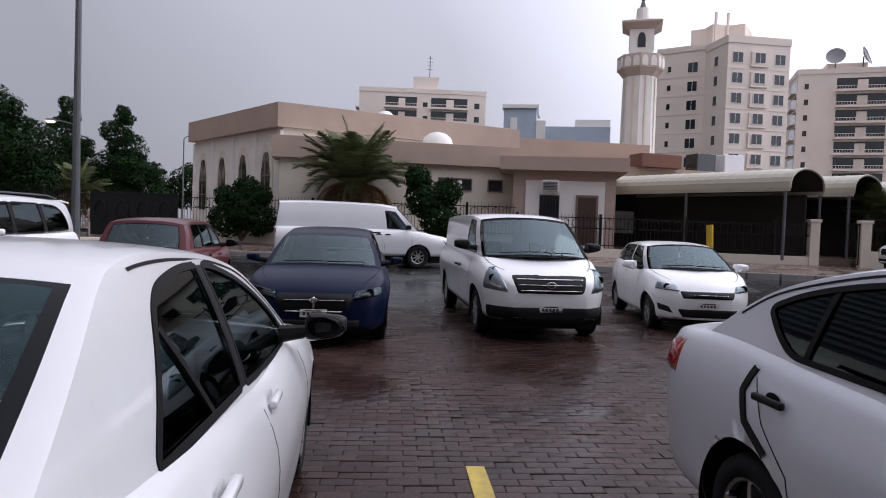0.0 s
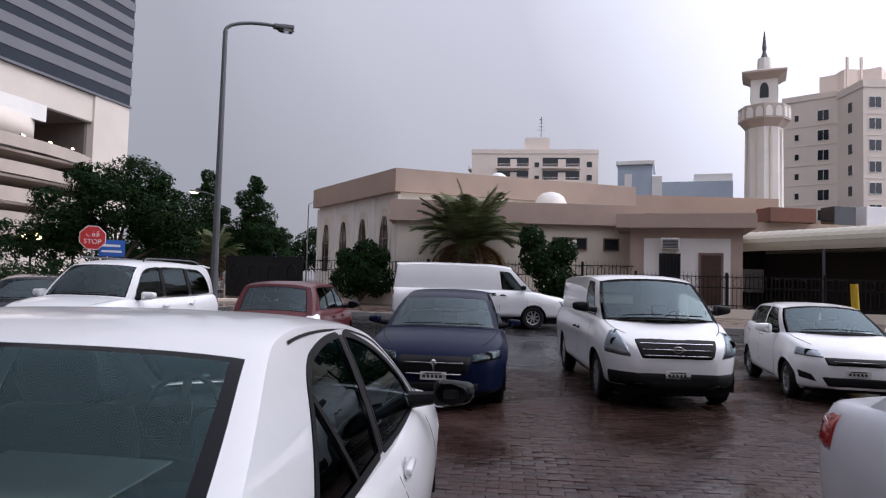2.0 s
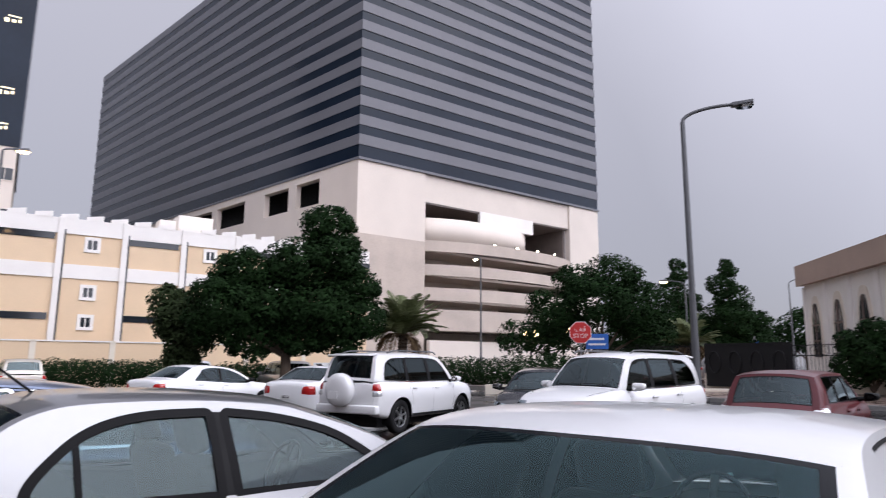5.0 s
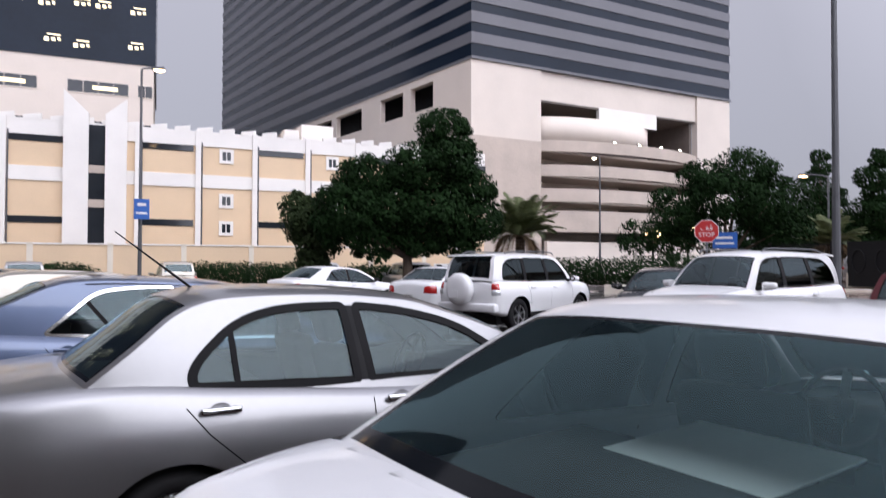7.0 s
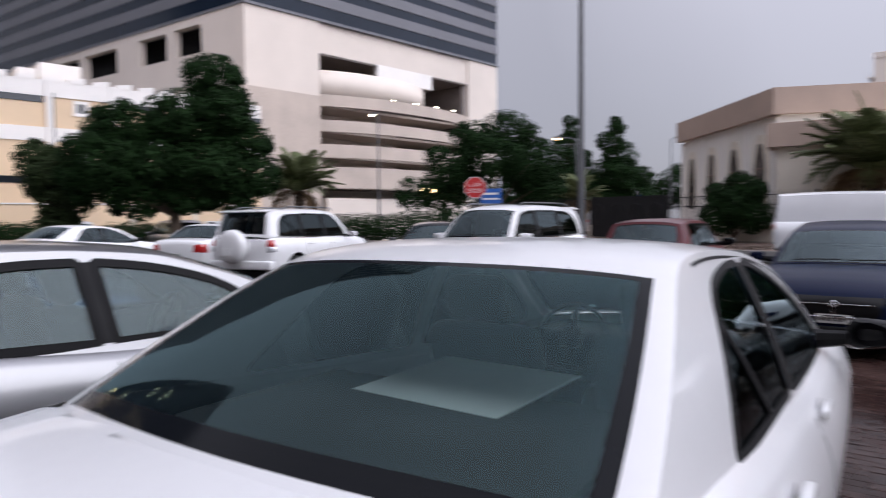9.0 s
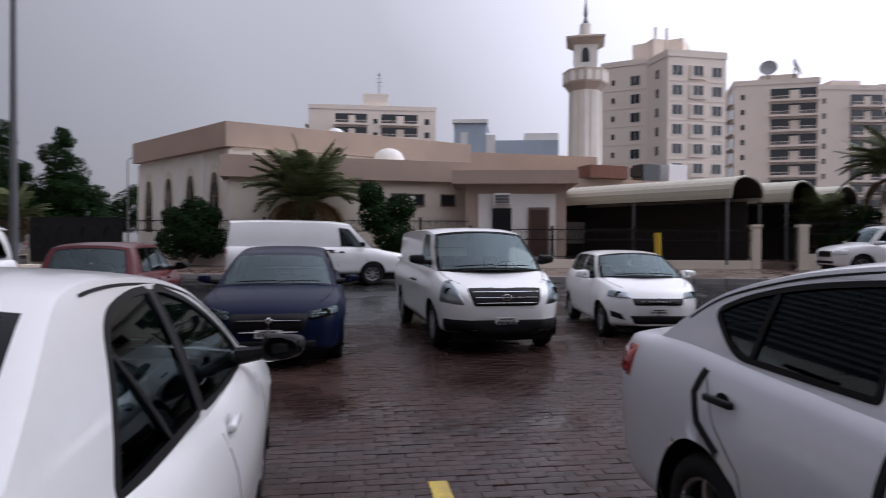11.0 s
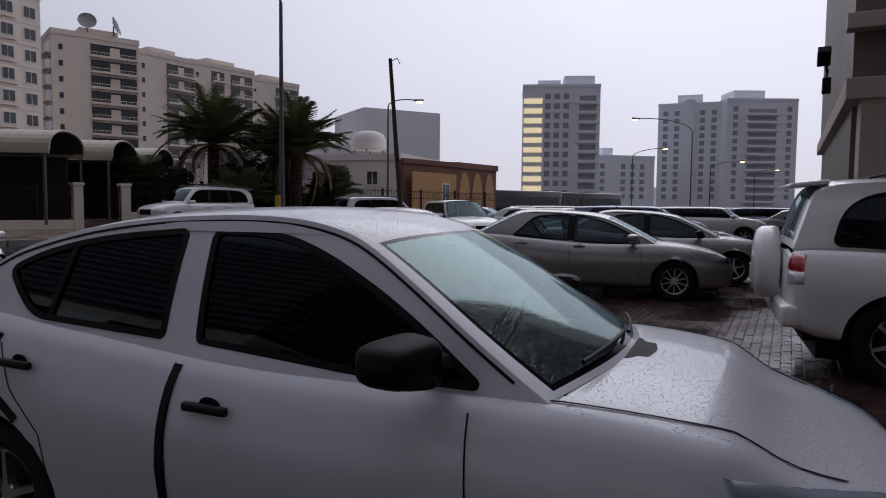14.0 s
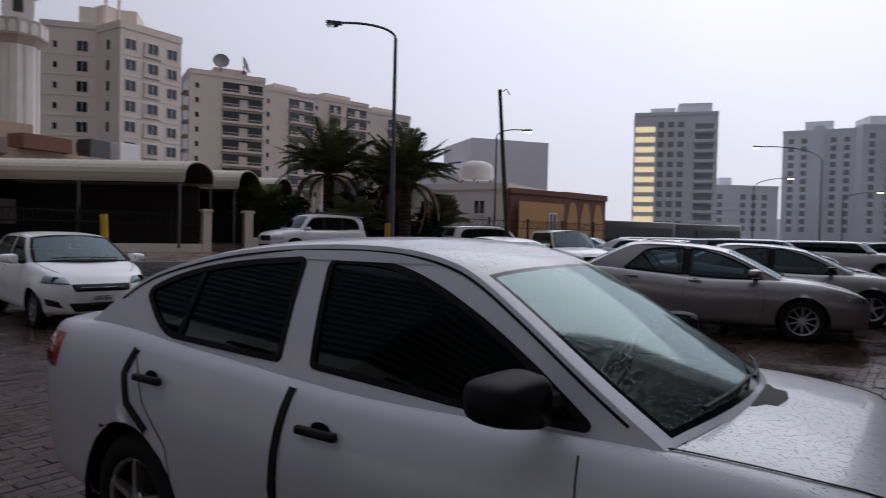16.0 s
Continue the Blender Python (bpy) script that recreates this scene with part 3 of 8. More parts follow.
def greenhouse(car_, body, sh, s, paint, glass, screen, fine):
    """Cabin of a saloon: pillars and roof run as one smooth arch over side panels that are cut for the windows."""
    tumble, bow = s.get("tumble", 0.40), 0.014
    steps = 72 if fine else 30
    rail = flowing(s["rail"], steps)

    def side(x, z):
        h = z - sh.top(x)
        u = min(1.0, max(0.0, h / 0.46))
        return 0.86 * sh.plan(x) - tumble * h + bow * 4 * u * (1 - u)

    def side_normal(x, z, sd):
        e = 0.01
        n = Vector((-(side(x + e, z) - side(x - e, z)), 2 * e, -(side(x, z + e) - side(x, z - e)))).normalized()
        return Vector((n.x, sd * n.y, n.z))

    def laid(name, loops, sd, mat, parent, lift=0.0, label=""):
        flat = [q for lp in loops for q in lp]
        tri = tessellate_polygon([[Vector((q[0], q[1], 0)) for q in lp] for lp in loops])
        v = [(x, sd * (side(x, z) + lift), z) for x, z in flat]
        f = []
        for a, b, c in tri:
            area = (flat[b][0] - flat[a][0]) * (flat[c][1] - flat[a][1]) - (flat[c][0] - flat[a][0]) * (flat[b][1] - flat[a][1])
            if abs(area) > 1e-9:
                f.append((a, b, c) if (area < 0) == (sd > 0) else (a, c, b))
        return shaded(part(name, (v, f), mat, parent, label), [side_normal(x, z, sd) for x, z in flat])

    windows = [[tuple(q) for q in rounded_outline(w_, 6 if fine else 3)] for w_ in s["side_windows"]]
    xr_, xf_ = rail[-1][0], rail[0][0]
    sill = [(xr_ + (xf_ - xr_) * k / 24, sh.top(xr_ + (xf_ - xr_) * k / 24) - 0.015) for k in range(25)]
    ring = rail + sill
    for sd in (1, -1):
        laid("pillar_frame", [ring] + windows, sd, paint, body)
        for w_ in windows:
            pane = laid("side_window", [w_], sd, glass, car_, -0.006)
            pts = [(x, sd * side(x, z), z) for x, z in w_ + w_[:1]]
            nor = [side_normal(x, z, sd) for x, z in w_ + w_[:1]]
            if fine:
                part("window_seal", strip(pts, nor, s.get("seal", 0.026), 0.004), s.get("frame_mat", M_SEAL), pane)
        for (xa_, za_), (xb_, zb_) in s.get("dividers", ()):
            p = [(xa_ + (xb_ - xa_) * k / 5, za_ + (zb_ - za_) * k / 5) for k in range(6)]
            part("window_divider", strip([(x, sd * (side(x, z) - 0.005), z) for x, z in p], [side_normal(x, z, sd) for x, z in p], 0.028, 0.007), M_SEAL, car_)
        for line in s.get("pillar_panels", ()):
            laid("door_pillar", [[tuple(q) for q in rounded_outline([(x, z, 0.004) for x, z in line], 1)]], sd, M_PLASTIC, car_, 0.003)
        if fine:
            p = [(x, z) for x, z in rail[3:-3] if x > s.get("seam_to", -1.02)]
            part("roof_seam", strip([(x, sd * (side(x, z - 0.022) + 0.001), z - 0.022) for x, z in p], [side_normal(x, z, sd) for x, z in p], 0.010, 0.002), M_SEAL, car_)
    # the arch from screen to screen
    bw, rbw = s.get("bulge", 0.14), s.get("rbulge", 0.1)
    xt, xb = s["screen_top"], s["rear_top"]
    iw = min(range(len(rail)), key=lambda i: abs(rail[i][0] - xt))
    ir = min(range(len(rail)), key=lambda i: abs(rail[i][0] - xb))
    n = len(rail) - 1
    marks = [0, iw, ir, n]
    bx = [bw, s.get("top_bulge", 0.07), -s.get("top_rbulge", 0.06), -rbw]
    cr = [0.036, s.get("roof_crown", 0.045), s.get("roof_crown", 0.045), 0.036]

    def arch(k, q):
        """Point of the arch at step k along it and q across, from -1 to 1."""
        i = min(int(k), n - 1)
        t = k - i
        x, z = rail[i][0] * (1 - t) + rail[i + 1][0] * t, rail[i][1] * (1 - t) + rail[i + 1][1] * t
        b, c = float(np.interp(k, marks, bx)), float(np.interp(k, marks, cr))
        a = min(1.0, abs(q))
        return Vector((x + b * (1 - a * a), side(x, z) * q, z + c * (1 - a ** 2.6) ** 0.72))

    def sheet(k0, k1, q0, q1, nu, nv):
        """A piece of the arch between two steps and two places across: points, faces and normals."""
        th0, th1 = math.asin(q0), math.asin(q1)
        qs = [math.sin(th0 + (th1 - th0) * j / nv) for j in range(nv + 1)]
        v, nn, f = [], [], []
        for k in (k0 + (k1 - k0) * i / nu for i in range(nu + 1)):
            ka, kb = max(0, k - 0.6), min(n, k + 0.6)
            for q in qs:
                v.append(arch(k, q))
                qa, qb = max(-1, q - 0.015), min(1, q + 0.015)
                m = (arch(k, qb) - arch(k, qa)).cross(arch(kb, q) - arch(ka, q)).normalized()
                nn.append(m if m.z >= 0 else -m)
        w = nv + 1
        f = [(i * w + j, i * w + j + 1, (i + 1) * w + j + 1, (i + 1) * w + j) for i in range(nu) for j in range(nv)]
        return v, f, nn

    def lay(name, sheets, mat, parent):
        geo = outward(join(*[q[:2] for q in sheets]))
        return shaded(part(name, geo, mat, parent), [m for q in sheets for m in q[2]])

    nu, nv = (10, 16) if fine else (5, 8)
    lay("roof", [sheet(iw, ir, -1.0, 1.0, 2 * nu, 28 if fine else 10)], paint, body)
    made = []
    for nm, k0, k1, mat, edge, low in (("windscreen", 0, iw, screen, s.get("screen_edge", 0.93), s.get("screen_low", 0.6)), ("rear_window", n, ir, s.get("rear_tint") or screen, s.get("rear_edge", 0.93), s.get("rear_low", 0.6))):
        sg = 1 if k1 > k0 else -1
        base, top = k0 + sg * low, k1 - sg * 0.15
        fr, fb, ft = (*s.get("frit", (0.025, 0.5)), 0.5) if fine else (0.0, 0.0, 0.0)
        pane = lay(nm, [sheet(base + sg * fb, top - sg * ft, -edge + fr, edge - fr, nu, nv)], mat, car_)
        lay("screen_surround", [sheet(k0, k1, -1.0, -edge, nu, 4), sheet(k0, k1, edge, 1.0, nu, 4), sheet(top, k1, -edge, edge, 1, nv), sheet(k0, base, -edge, edge, 1, nv)], paint, body)
        if fine:
            lay("black_border", [sheet(base, top, -edge, -edge + fr, nu, 1), sheet(base, top, edge - fr, edge, nu, 1), sheet(base, base + sg * fb, -edge + fr, edge - fr, 1, nv), sheet(top - sg * ft, top, -edge + fr, edge - fr, 1, nv)], M_FRIT, pane)
        made.append((base, top, edge))
    base, top, edge = made[0]
    return lambda u, v: tuple(arch(base + (top - base) * v, (2 * u - 1) * edge))


def build_car(name, s, paint, m, label, category="car", group="", glass=None, screen=None, seats=M_CLOTH_DARK, fine=True):
    """A car from its figures: lofted body with wheel arches, glazed cabin, lamps, wheels, mirrors, handles and seats."""
    car_ = thing(name, m, label, category, group)
    sh = Shell(s)
    glass, screen = glass or M_GLASS, screen or M_GLASS_CLEAR
    hubs = [(s["wb"] / 2, s["r"]), (-s["wb"] / 2, s["r"])]
    ra = s["r"] * s.get("arch", 1.14)
    step = 0.045 if fine else 0.11
    xs = list(np.linspace(sh.xr, sh.xf, int((sh.xf - sh.xr) / step)))
    for e, d in ((sh.xr, 1), (sh.xf, -1)):
        xs += [e + d * q for q in (0.006, 0.02, 0.045, 0.08)]
    xs = sorted(set(round(x, 4) for x in xs))
    nk = len(SECTION) + len(DECK)
    cols = s["cols"]
    xa, xz = cols[0][0], cols[-1][0]
    bw = s.get("bulge", 0.14)
    verts, faces = [], []
    rows_v = []
    for x in xs:
        r_ = []
        loop = [(1, k) for k in range(nk)] + [(-1, k) for k in range(nk - 2, -1, -1)]
        for sd, k in loop:
            y, z = sh.point(x, k)
            x2, z2 = x, z
            if k < len(SECTION):
                for hx, hr in hubs:
                    dx, dz = x - hx, z - hr
                    dd = math.hypot(dx, dz)
                    if dd < ra + 0.02 and dd > 1e-4 and dd > ra - step * 1.25:
                        x2, z2 = hx + dx / dd * ra, max(hr + dz / dd * ra, 0.12)
            r_.append(len(verts))
            verts.append((x2, sd * y, z2))
        rows_v.append((x, r_, loop))
    for i in range(len(xs) - 1):
        x, a, loop = rows_v[i]
        b = rows_v[i + 1][1]
        for j in range(len(loop) - 1):
            q = (a[j], a[j + 1], b[j + 1], b[j])
            c = sum((Vector(verts[t]) for t in q), Vector()) / 4
            k = min(loop[j][1], loop[j + 1][1])
            if k < len(SECTION) - 1 and any(math.hypot(c.x - hx, c.z - hr) < ra - 0.006 for hx, hr in hubs):
                continue
            if k >= len(SECTION) - 1:
                u = c.y / (0.86 * sh.plan(c.x))
                if xz - s.get("rbulge", 0.1) * (1 - u * u) < c.x < xa + bw * (1 - u * u) - 0.03 and not s.get("open_deck"):
                    continue
            faces.append(q)
    for idx, rev in ((0, False), (len(xs) - 1, True)):
        cap = rows_v[idx][1]
        faces.append(tuple(reversed(cap)) if rev else tuple(cap))
    body = part("body", outward((verts, faces), (0, 0, 0.6)), paint, car_, s.get("body_label", ""), True)
    # under-body, wheel housings, cabin tub
    under = box(sh.xr + 0.25, -sh.plan(0) * 0.72, 0.17, sh.xf - 0.25, sh.plan(0) * 0.72, 0.36)
    part("underbody", under, M_PLASTIC, car_)
    for hx, hr in hubs:
        for sd in (1, -1):
            w = sh.plan(hx)

            def liner(u, v, hx=hx, hr=hr, sd=sd, w=w):
                t = math.pi * (-0.12 + 1.24 * u)
                return hx + math.cos(t) * ra * 1.005, sd * w * (0.965 - 0.42 * v), hr + math.sin(t) * ra * 1.005
            part("wheel_housing", grid(liner, 18, 2), M_PLASTIC, body, "", True)
            wheel(car_, hx, sd * (w * 0.965 - 0.115), s["r"], sd, s.get("rim_mat", M_ALLOY), s.get("wheel", {}))
    # greenhouse
    if s.get("rail"):
        fs = greenhouse(car_, body, sh, s, paint, glass, screen, fine)
        xe_, ze_ = s["rail"][-1]

        def ledge(u, v):
            q = 2 * u - 1
            x = xe_ - s.get("rbulge", 0.1) * (1 - q * q) - 0.15 * v + 0.004
            z = ze_ + 0.036 * (1 - abs(q) ** 2.6) ** 0.72
            return x, 0.86 * sh.plan(xe_) * q * (1 - 0.06 * v), z * (1 - v) + v * (sh.top(x) + 0.040 * (1 - q * q) + 0.001)
        if s.get("deck", True):
            part("deck_edge", outward(grid(ledge, 20, 3)), paint, body, "", True)
    else:
        rail_z, rail_y = curve1(s["rail_z"]), curve1(s["rail_y"])
        bulge_y = 0.028

        def col_point(xb, xt, h, sd):
            zb, yb = sh.top(xb), 0.86 * sh.plan(xb)
            zt, yt = rail_z(xt), rail_y(xt)
            return Vector((xb + (xt - xb) * h, sd * (yb + (yt - yb) * h + bulge_y * math.sin(math.pi * min(1.0, h * 0.9))), zb + (zt - zb) * h))

        h0, h1 = s.get("h0", 0.05), s.get("h1", 0.90)
        pane_no = 0
        for sd in (1, -1):
            painted = []
            for i in range(len(cols) - 1):
                (b0, t0, _), (b1, t1, g) = cols[i], cols[i + 1]

                def patch(ha, hb, nu, nv, lift=0.0, b0=b0, t0=t0, b1=b1, t1=t1, sd=sd):
                    def fn(u, v):
                        p = col_point(b0 + (b1 - b0) * u, t0 + (t1 - t0) * u, ha + (hb - ha) * v, sd)
                        p.y += sd * lift
                        return p
                    return grid(fn, nu, nv)
                nu = max(2, int(abs(b1 - b0) / 0.12)) if fine else 3
                if g:
                    painted += [patch(-0.02, h0, nu, 2), patch(h1, 1.0, nu, 3)]
                    part("side_window", outward(patch(h0, h1, nu, 6, -0.004)), glass if not s.get("rear_tint") or i > 2 else s["rear_tint"], car_, "", True)
                    frame_mat = s.get("frame_mat", M_SEAL)
                    rim_pts = [col_point(b0 + (b1 - b0) * u, t0 + (t1 - t0) * u, h, sd) for u, h in
                               [(q / 12, h0) for q in range(13)] + [(1, h0 + (h1 - h0) * q / 6) for q in range(1, 7)] + [(1 - q / 14, h1) for q in range(1, 15)] + [(0, h1 - (h1 - h0) * q / 6) for q in range(1, 7)]]
                    if fine:
                        part("window_seal", strip(rim_pts, [(0, sd, 0.25)] * len(rim_pts), 0.015, 0.004), frame_mat, car_)
                else:
                    geo = patch(-0.02, 1.0, nu, 8)
                    if s.get("black_pillars") and 0 < i < len(cols) - 2:
                        painted += [patch(-0.02, h0, nu, 1), patch(h1, 1.0, nu, 2)]
                        part("door_pillar", patch(h0, h1, nu, 6), M_PLASTIC, car_, "", True)
                    else:
                        painted.append(geo)
            part("pillar_frame", outward(join(*painted)), paint, body, "", True)
        crown, fb, rb = s.get("roof_crown", 0.05), s.get("top_bulge", 0.07), s.get("top_rbulge", 0.06)

        def screen_fn(c0, base_b, top_b, ha, hb, ua=0.94):
            def fn(u, v):
                q = (2 * u - 1) * ua
                h = ha + (hb - ha) * v
                p = col_point(c0[0], c0[1], h, 1)
                k = 1 - q * q
                return p.x + (base_b * (1 - h) + top_b * h) * k, p.y * q, p.z + (0.036 * (1 - h) + crown * h) * k
            return fn
        part("windscreen", outward(grid(screen_fn(cols[0], bw, fb, 0.03, 0.955), 16, 8)), screen, car_, "", True)
        part("rear_window" if s.get("rear_glass", True) else "rear_panel", outward(grid(screen_fn(cols[-1], -s.get("rbulge", 0.1), -rb, s.get("rg0", 0.04), s.get("rg1", 0.955), s.get("rg_u", 0.93)), 16, 8)),
             (s.get("rear_tint") or screen) if s.get("rear_glass", True) else paint, car_, "", True)
        if s.get("rear_glass", True):
            rs = screen_fn(cols[-1], -s.get("rbulge", 0.1), -rb, s.get("rg0", 0.04), s.get("rg1", 0.955), s.get("rg_u", 0.93))
            if s.get("rg0", 0.04) > 0.1 or s.get("rg_u", 0.93) < 0.9:
                q = screen_fn(cols[-1], -s.get("rbulge", 0.1), -rb, 0.0, 1.0, 1.0)
                g = []
                a0, a1, uu = s.get("rg0", 0.04), s.get("rg1", 0.955), s.get("rg_u", 0.93)
                for (u0, u1, v0, v1) in ((0, 1, -0.02, a0), (0, 1, a1, 1.0), (0, 0.5 - uu / 2, a0, a1), (0.5 + uu / 2, 1, a0, a1)):
                    g.append(grid(lambda u, v, u0=u0, u1=u1, v0=v0, v1=v1: q(u0 + (u1 - u0) * u, v0 + (v1 - v0) * v), 10, 3))
                part("tailgate_frame", outward(join(*g)), paint, body, "", True)
            pts = [Vector(rs(u, v)) for u, v in [(i / 12, 0) for i in range(13)] + [(1, i / 6) for i in range(1, 7)] + [(1 - i / 12, 1) for i in range(1, 13)] + [(0, 1 - i / 6) for i in range(1, 7)]]
            if fine:
                if s.get("rg0", 0.04) <= 0.1:
                    def ledge(u, v):
                        p, q = rs(u, 0.0), 2 * u - 1
                        x = p[0] - 0.17 * v
                        return x, p[1] * (1 + 0.05 * v), p[2] * (1 - v) + v * (sh.top(x) + 0.036 * (1 - q * q) + 0.002)
                    part("deck_edge", outward(grid(ledge, 20, 3)), paint, body, "", True)
                part("rear_window_seal", strip(pts, [(-0.7, 0, 0.7)] * len(pts), 0.018, 0.003), M_SEAL, car_)
        fs = screen_fn(cols[0], bw, fb, 0.03, 0.955)
        pts = [Vector(fs(u, v)) for u, v in [(i / 12, 0) for i in range(13)] + [(1, i / 6) for i in range(1, 7)] + [(1 - i / 12, 1) for i in range(1, 13)] + [(0, 1 - i / 6) for i in range(1, 7)]]
        if fine:
            part("windscreen_seal", strip(pts, [(0.7, 0, 0.7)] * len(pts), 0.018, 0.003), M_SEAL, car_)

        def roof_fn(u, v):
            q = 2 * v - 1
            xa_, xb_ = cols[0][1] + fb * (1 - q * q), cols[-1][1] - rb * (1 - q * q)
            x = xa_ + (xb_ - xa_) * u
            xe = cols[0][1] + (cols[-1][1] - cols[0][1]) * u
            ends = min(1.0, 4.0 * min(u, 1 - u) + 0.0)
            yy = rail_y(xe) + bulge_y * math.sin(math.pi * 0.9)
            return x, yy * q, rail_z(xe) + crown * (1 - abs(q) ** 2.6) + s.get("arch_roof", 0.0) * math.sin(math.pi * u) * (1 - q * q)
        part("roof", outward(grid(roof_fn, 14, 16)), paint, body, "", True)
    # cowl under the screen and wipers
    cowl = grid(lambda u, v: (cols[0][0] + bw * (1 - (2 * u - 1) ** 2) - 0.05 + 0.13 * v * (1 - 0.5 * abs(2 * u - 1)), 0.80 * sh.plan(cols[0][0]) * (2 * u - 1), sh.top(cols[0][0]) + 0.040 * (1 - (2 * u - 1) ** 2) + 0.004 - 0.010 * v), 14, 2)
    if fine:
        part("cowl", cowl, M_SEAL, car_, "", True)
    if fine:
        for y0, y1 in ((0.05, 0.58), (-0.55, 0.0)):
            a = [Vector(fs(0.5 + (y0 + (y1 - y0) * q / 6) / 1.5, 0.04 + 0.02 * q / 6)) + Vector((0.02, 0, 0.02)) for q in range(7)]
            part("wiper", tube(a, 0.008, 5), M_PLASTIC, car_)

    # doors: seams, handles, sill
    for sd in (1, -1):
        for line in (s.get("seams", ()) if fine else s.get("seams", ())[1:2]):
            part("door_seam", sh.side_line(line, sd, 0.006, 0.0010), M_SEAL, car_)
        for hx, hz in s.get("handles", ()):
            y = sh.side_y(hx, hz)
            hm = s.get("handle_mat", paint)
            hd = part("door_handle", moved(box(-0.095, -0.012, -0.016, 0.095, 0.016, 0.016, 0.011), pose(hx, sd * (y + 0.028), hz, 0, s.get("handle_tilt", 0), 0)), hm, car_, s.get("handle_label", ""), True)
            if not fine:
                continue
            cup = grid(lambda u, v: (hx + 0.050 * (2 * u - 1), sd * (y + 0.0015), hz + 0.030 * (2 * v - 1) * math.sqrt(max(0.0, 1 - (2 * u - 1) ** 2)) + 0.004), 10, 4)
            part("handle_recess", cup, paint if hm is not M_PLASTIC else M_SEAL, hd)
        mx, mz = s["mirror"]
        my = 0.86 * sh.plan(mx)
        mm = s.get("mirror_mat", paint)
        kk = s.get("mirror_size", 1.0)
        shape = grid(lambda u, v: mirror_shell(u, v, sd, kk), 20, 10)
        shape = outward(moved(shape, pose(mx, sd * (my + 0.22), mz, 0, 0, sd * 12)))
        mi = part("wing_mirror", shape, mm, car_, s.get("mirror_label", ""), True)
        arm = tube([(mx + 0.03, sd * (my - 0.01), mz - 0.05), (mx + 0.02, sd * (my + 0.15), mz - 0.03)], [0.045, 0.03], 8)
        part("mirror_arm", arm, M_PLASTIC, mi)
        if s.get("mirror_edge"):
            edge = [Vector(mirror_shell(0.5 + 0.5 * q / 14, 0.30, sd, kk * 1.02)) for q in range(2, 15)]
            part("mirror_edge", moved(tube(edge, 0.006, 6), pose(mx, sd * (my + 0.22), mz, 0, 0, sd * 12)), M_CHROME, mi, "bright lower edge")
        if not fine:
            continue
        part("mirror_glass", moved(grid(lambda u, v: (-0.066 * kk, sd * (0.098 * kk * v * math.cos(math.tau * u) + 0.004), 0.060 * kk * v * math.sin(math.tau * u) * (1 - 0.22 * math.cos(math.tau * u))), 20, 3), pose(mx, sd * (my + 0.22), mz, 0, 0, sd * 12)), M_DARKGLOSS, mi)
        if s.get("mirror_sail"):
            part("mirror_base", outward(prism_sail(mx, mz, sd, sh)), M_PLASTIC, mi)
        if s.get("sill"):
            part("sill_trim", sh.side_line([(-s["wb"] / 2 + ra + 0.02, s["sill"]), (s["wb"] / 2 - ra - 0.02, s["sill"])], sd, 0.05, 0.012), M_PLASTIC, car_)
        for tr in s.get("side_trim", ()):
            part("side_moulding", sh.side_line(tr[:-1], sd, tr[-1], 0.008), s.get("trim_mat", M_PLASTIC), car_)
    if fine and s.get("hood", True):
        for sd in (1, -1):
            pts = []
            for q in range(15):
                t = q / 14
                x = cols[0][0] - 0.02 + (sh.xf - 0.30 - cols[0][0]) * t
                a = 0.84 - 0.13 * t ** 2
                pts.append((x, sd * a * sh.plan(x), sh.top(x) + 0.0065 + 0.012 * (t ** 2)))
            part("hood_seam", strip(pts, [(0, 0, 1)] * 15, 0.009, 0.002), M_SEAL, car_)
    # lamps, grille, bumper and plates
    for sd in (1, -1):
        hl = [(sd * y, z) for y, z in s["headlamp"]]
        hw_ = s.get("head_wrap", 0.42)
        h = part("headlamp", sh.end_patch(hl, True, 0.018, 20, 8, hw_), s.get("lamp_mat", M_REFLECT), car_, "clear headlamp", True)
        if not fine:
            continue
        part("lamp_lens", sh.end_patch(hl, True, 0.026, 20, 8, hw_), M_LENS, h, "", True)
        cy, cz = sum(p[0] for p in hl) / 4, sum(p[1] for p in hl) / 4
        bx = sh.end_x(cy, cz, True)
        part("lamp_bulb", moved(lathe([(0.002, 0.01), (0.05, 0.012), (0.055, 0.018), (0.04, 0.010)], 14), pose(bx + 0.0, cy, cz, 0, 90, 0)), M_PLASTIC, h)
    for sd in (1, -1):
        for tl, mat in s["taillamp"]:
            part("tail_lamp", sh.end_patch([(sd * y, z) for y, z in tl], False, 0.014, 10, 5, s.get("tail_wrap", 0.3)), mat, car_, "red tail lamp" if mat is M_REDLAMP else "clear tail lamp", True)
    for patch_, mat, nm in s.get("front_panels", ()):
        part(nm, sh.end_patch(patch_, True, 0.016, 36, 6), mat, car_, "", True)
    for patch_, mat, nm in s.get("rear_panels", ()):
        part(nm, sh.end_patch(patch_, False, 0.008, 16, 4), mat, car_, "", True)
    for yw, z, hgt in s.get("bars", ()):
        part("grille_bar", sh.end_patch([(-yw, z - hgt), (yw, z - hgt), (yw, z + hgt), (-yw, z + hgt)], True, 0.030, 24, 2), s.get("bar_mat", M_CHROME), car_, "", True)
